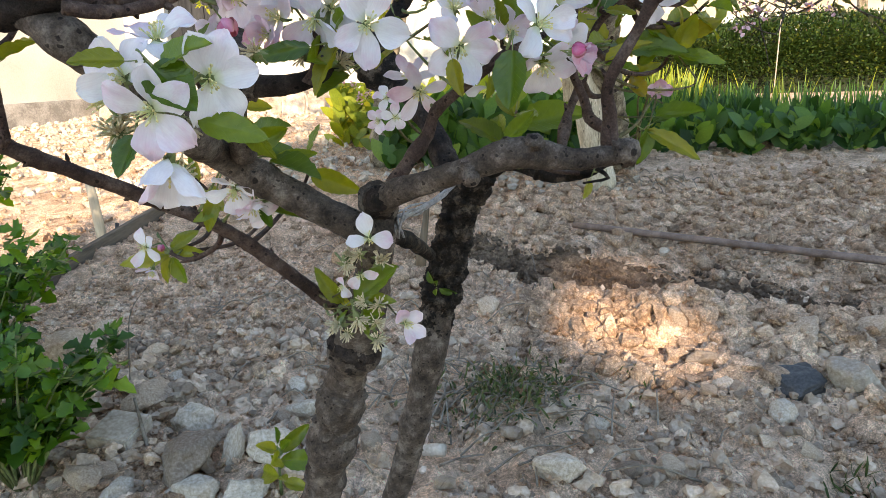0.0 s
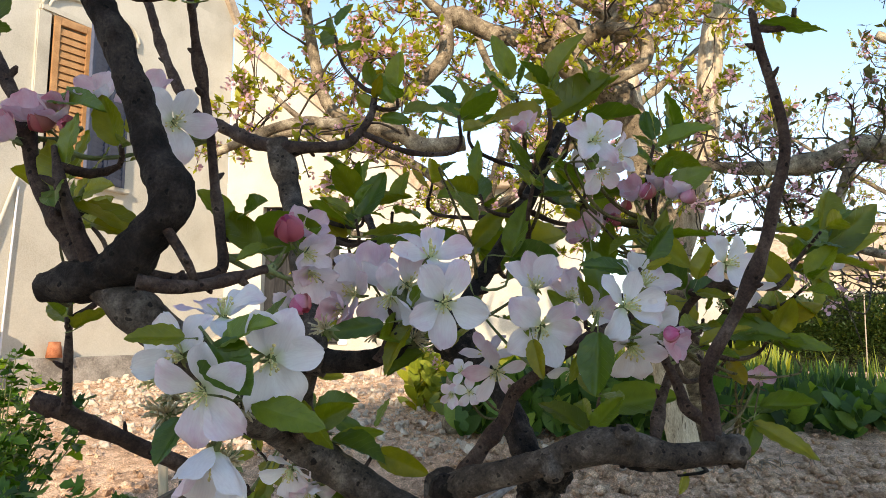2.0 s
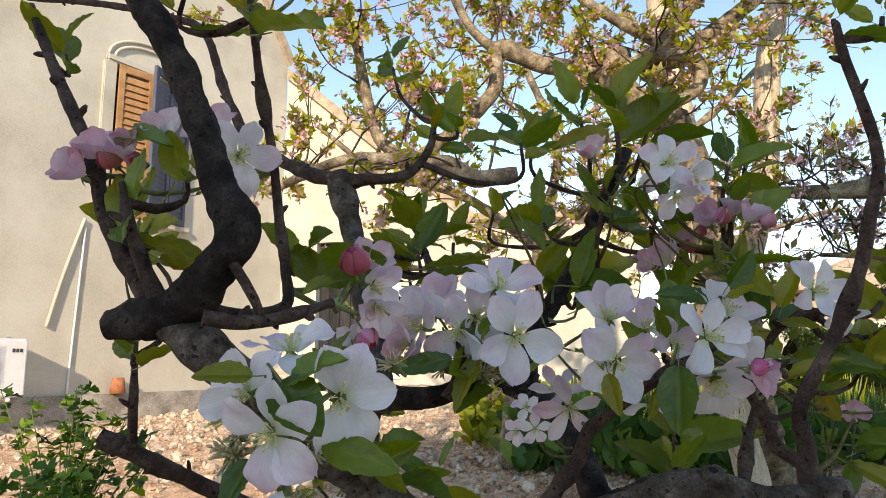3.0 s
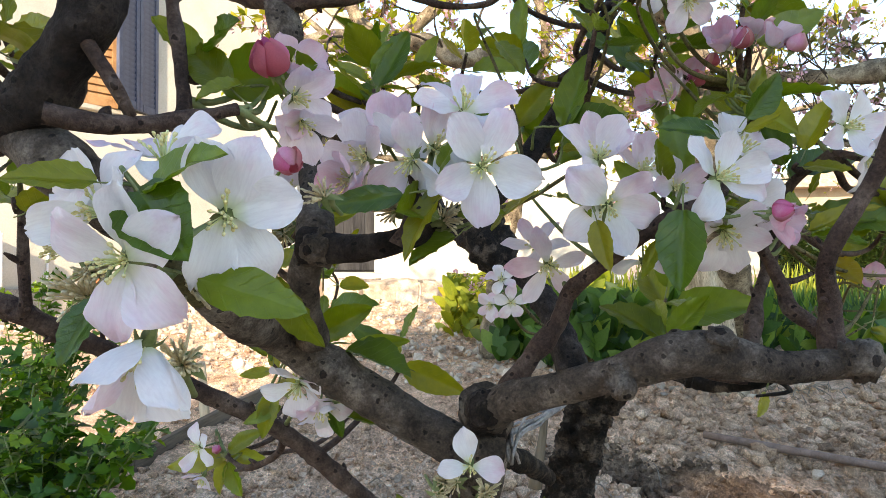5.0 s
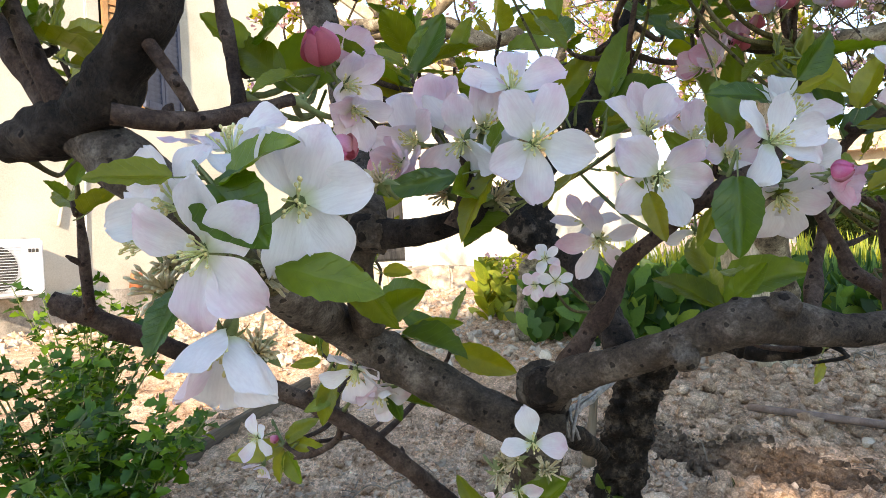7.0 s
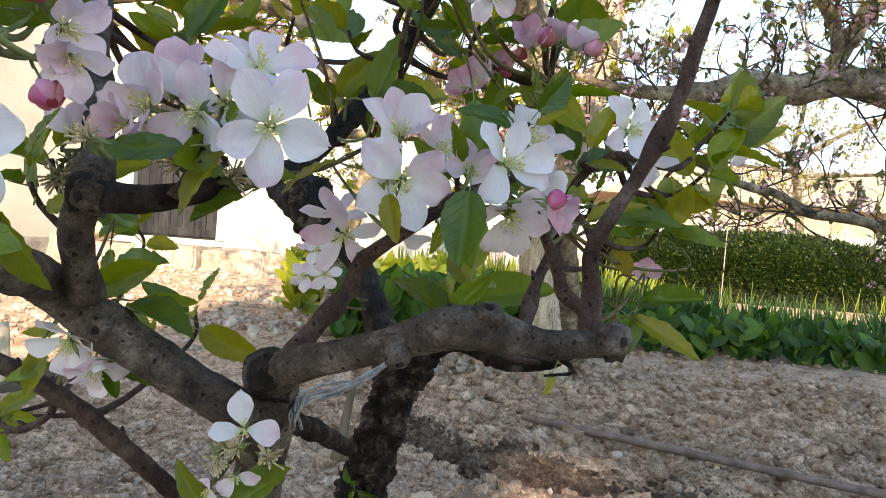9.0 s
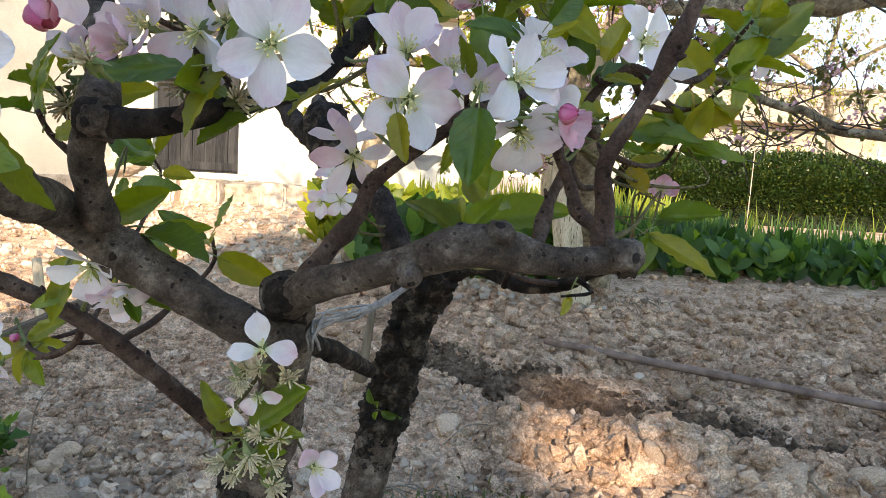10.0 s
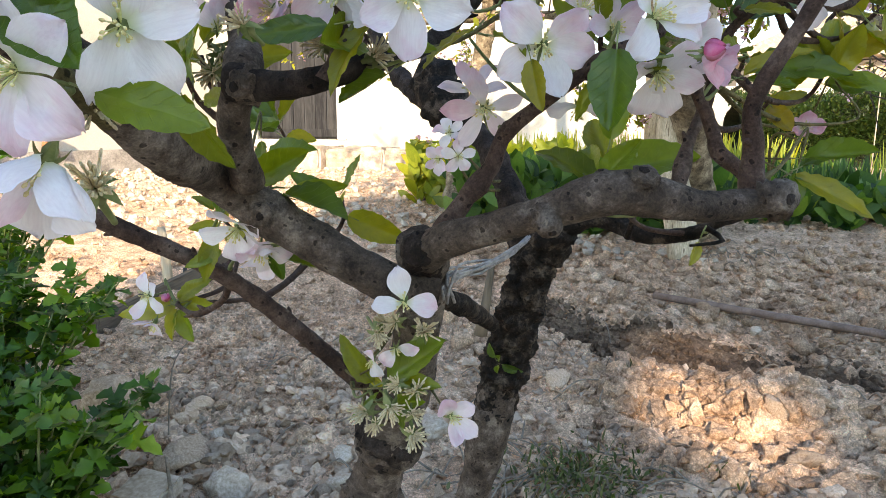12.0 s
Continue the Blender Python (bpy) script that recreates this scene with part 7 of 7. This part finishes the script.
for k in range(110):
    random.seed(600 + k)
    x, y = (random.gauss(c[0] - .03, .13), random.gauss(c[1], .1)) if k < 60 else (random.gauss(c[0] - .1, .3), random.gauss(c[1], .17))
    a = random.uniform(0, 3.14)
    l = random.uniform(.05, .2)
    dx, dy = math.cos(a) * l, math.sin(a) * l
    tw = thing("dry_twig", "thin dry twig lying on the soil", "twig", "dry twigs")
    limb("twig", tw, [(x, y, gz(x, y) + .012), (x + dx * .5, y + dy * .5 + .01, gz(x + dx * .5, y + dy * .5) + .03), (x + dx, y + dy, gz(x + dx, y + dy) + .012)], [.0028, .0024, .0015], M_DRY, .02, 6, .1, 30, .2)

for k in range(90):
    random.seed(800 + k)
    q = (1.073, 4.293, 0.050) if k < 40 else (-0.176, 2.090, 0.000)
    x, y = (random.gauss(q[0], .16), random.gauss(q[1], .12)) if k < 40 else (random.uniform(-1.0, 1.2), random.uniform(1.25, 3.2))
    a, l = random.uniform(0, 3.14), random.uniform(.04, .16)
    dx, dy = math.cos(a) * l, math.sin(a) * l
    tw = thing("dry_twig", "thin dry root or twig on the soil", "twig", "dry twigs")
    limb("twig", tw, [(x, y, gz(x, y) + .012), (x + dx * .5, y + dy * .5 + .01, gz(x + dx * .5, y + dy * .5) + random.uniform(.015, .05)), (x + dx, y + dy, gz(x + dx, y + dy) + .012)], [.0028, .0024, .0015], M_DRY, .02, 6, .1, 30, .2)

# root sucker and a few seedlings at the foot of the trunk
sucker = thing("apple_sucker", "young leafy apple shoot at the foot of the trunk", "shoot")
base = Vector((-0.293, 1.337, gz(-0.293, 1.337)))
limb("stem", sucker, [base, base + Vector((0, 0, .05)), base + Vector((.005, -.01, .1))], [.004, .003, .002], M_STEM, .02, 7, .05, 20, 0)
rosette(sucker, base + Vector((.005, -.01, .1)), (0, -.2, 1), 9, .075, 70, 65)
rosette(sucker, base + Vector((0, 0, .05)), (0, -.2, 1), 7, .07, 71, 80)
for k, at in enumerate([(0.349, 2.675, -0.020), (1.128, 2.409, -0.000), (0.474, 1.811, 0.000), (0.828, 1.441, 0.000)]):
    h = Heap()
    g = np.random.default_rng(70 + k)
    x, y = g.normal(at[0], .025, 60), g.normal(at[1], .025, 60)
    d = g.normal(0, .5, (60, 3)) + (0, 0, .8)
    h.scatter(*blade_piece(.12, .2, 4), poses(np.stack([x, y, ground_z(x, y)], -1), d, g.uniform(.02, .05, 60), g))
    tagged(put("weed_tuft", h.mesh("weed_tuft", [M_GRASS])), "small green weed seedling tuft in the soil", "weed", kind="stuff")
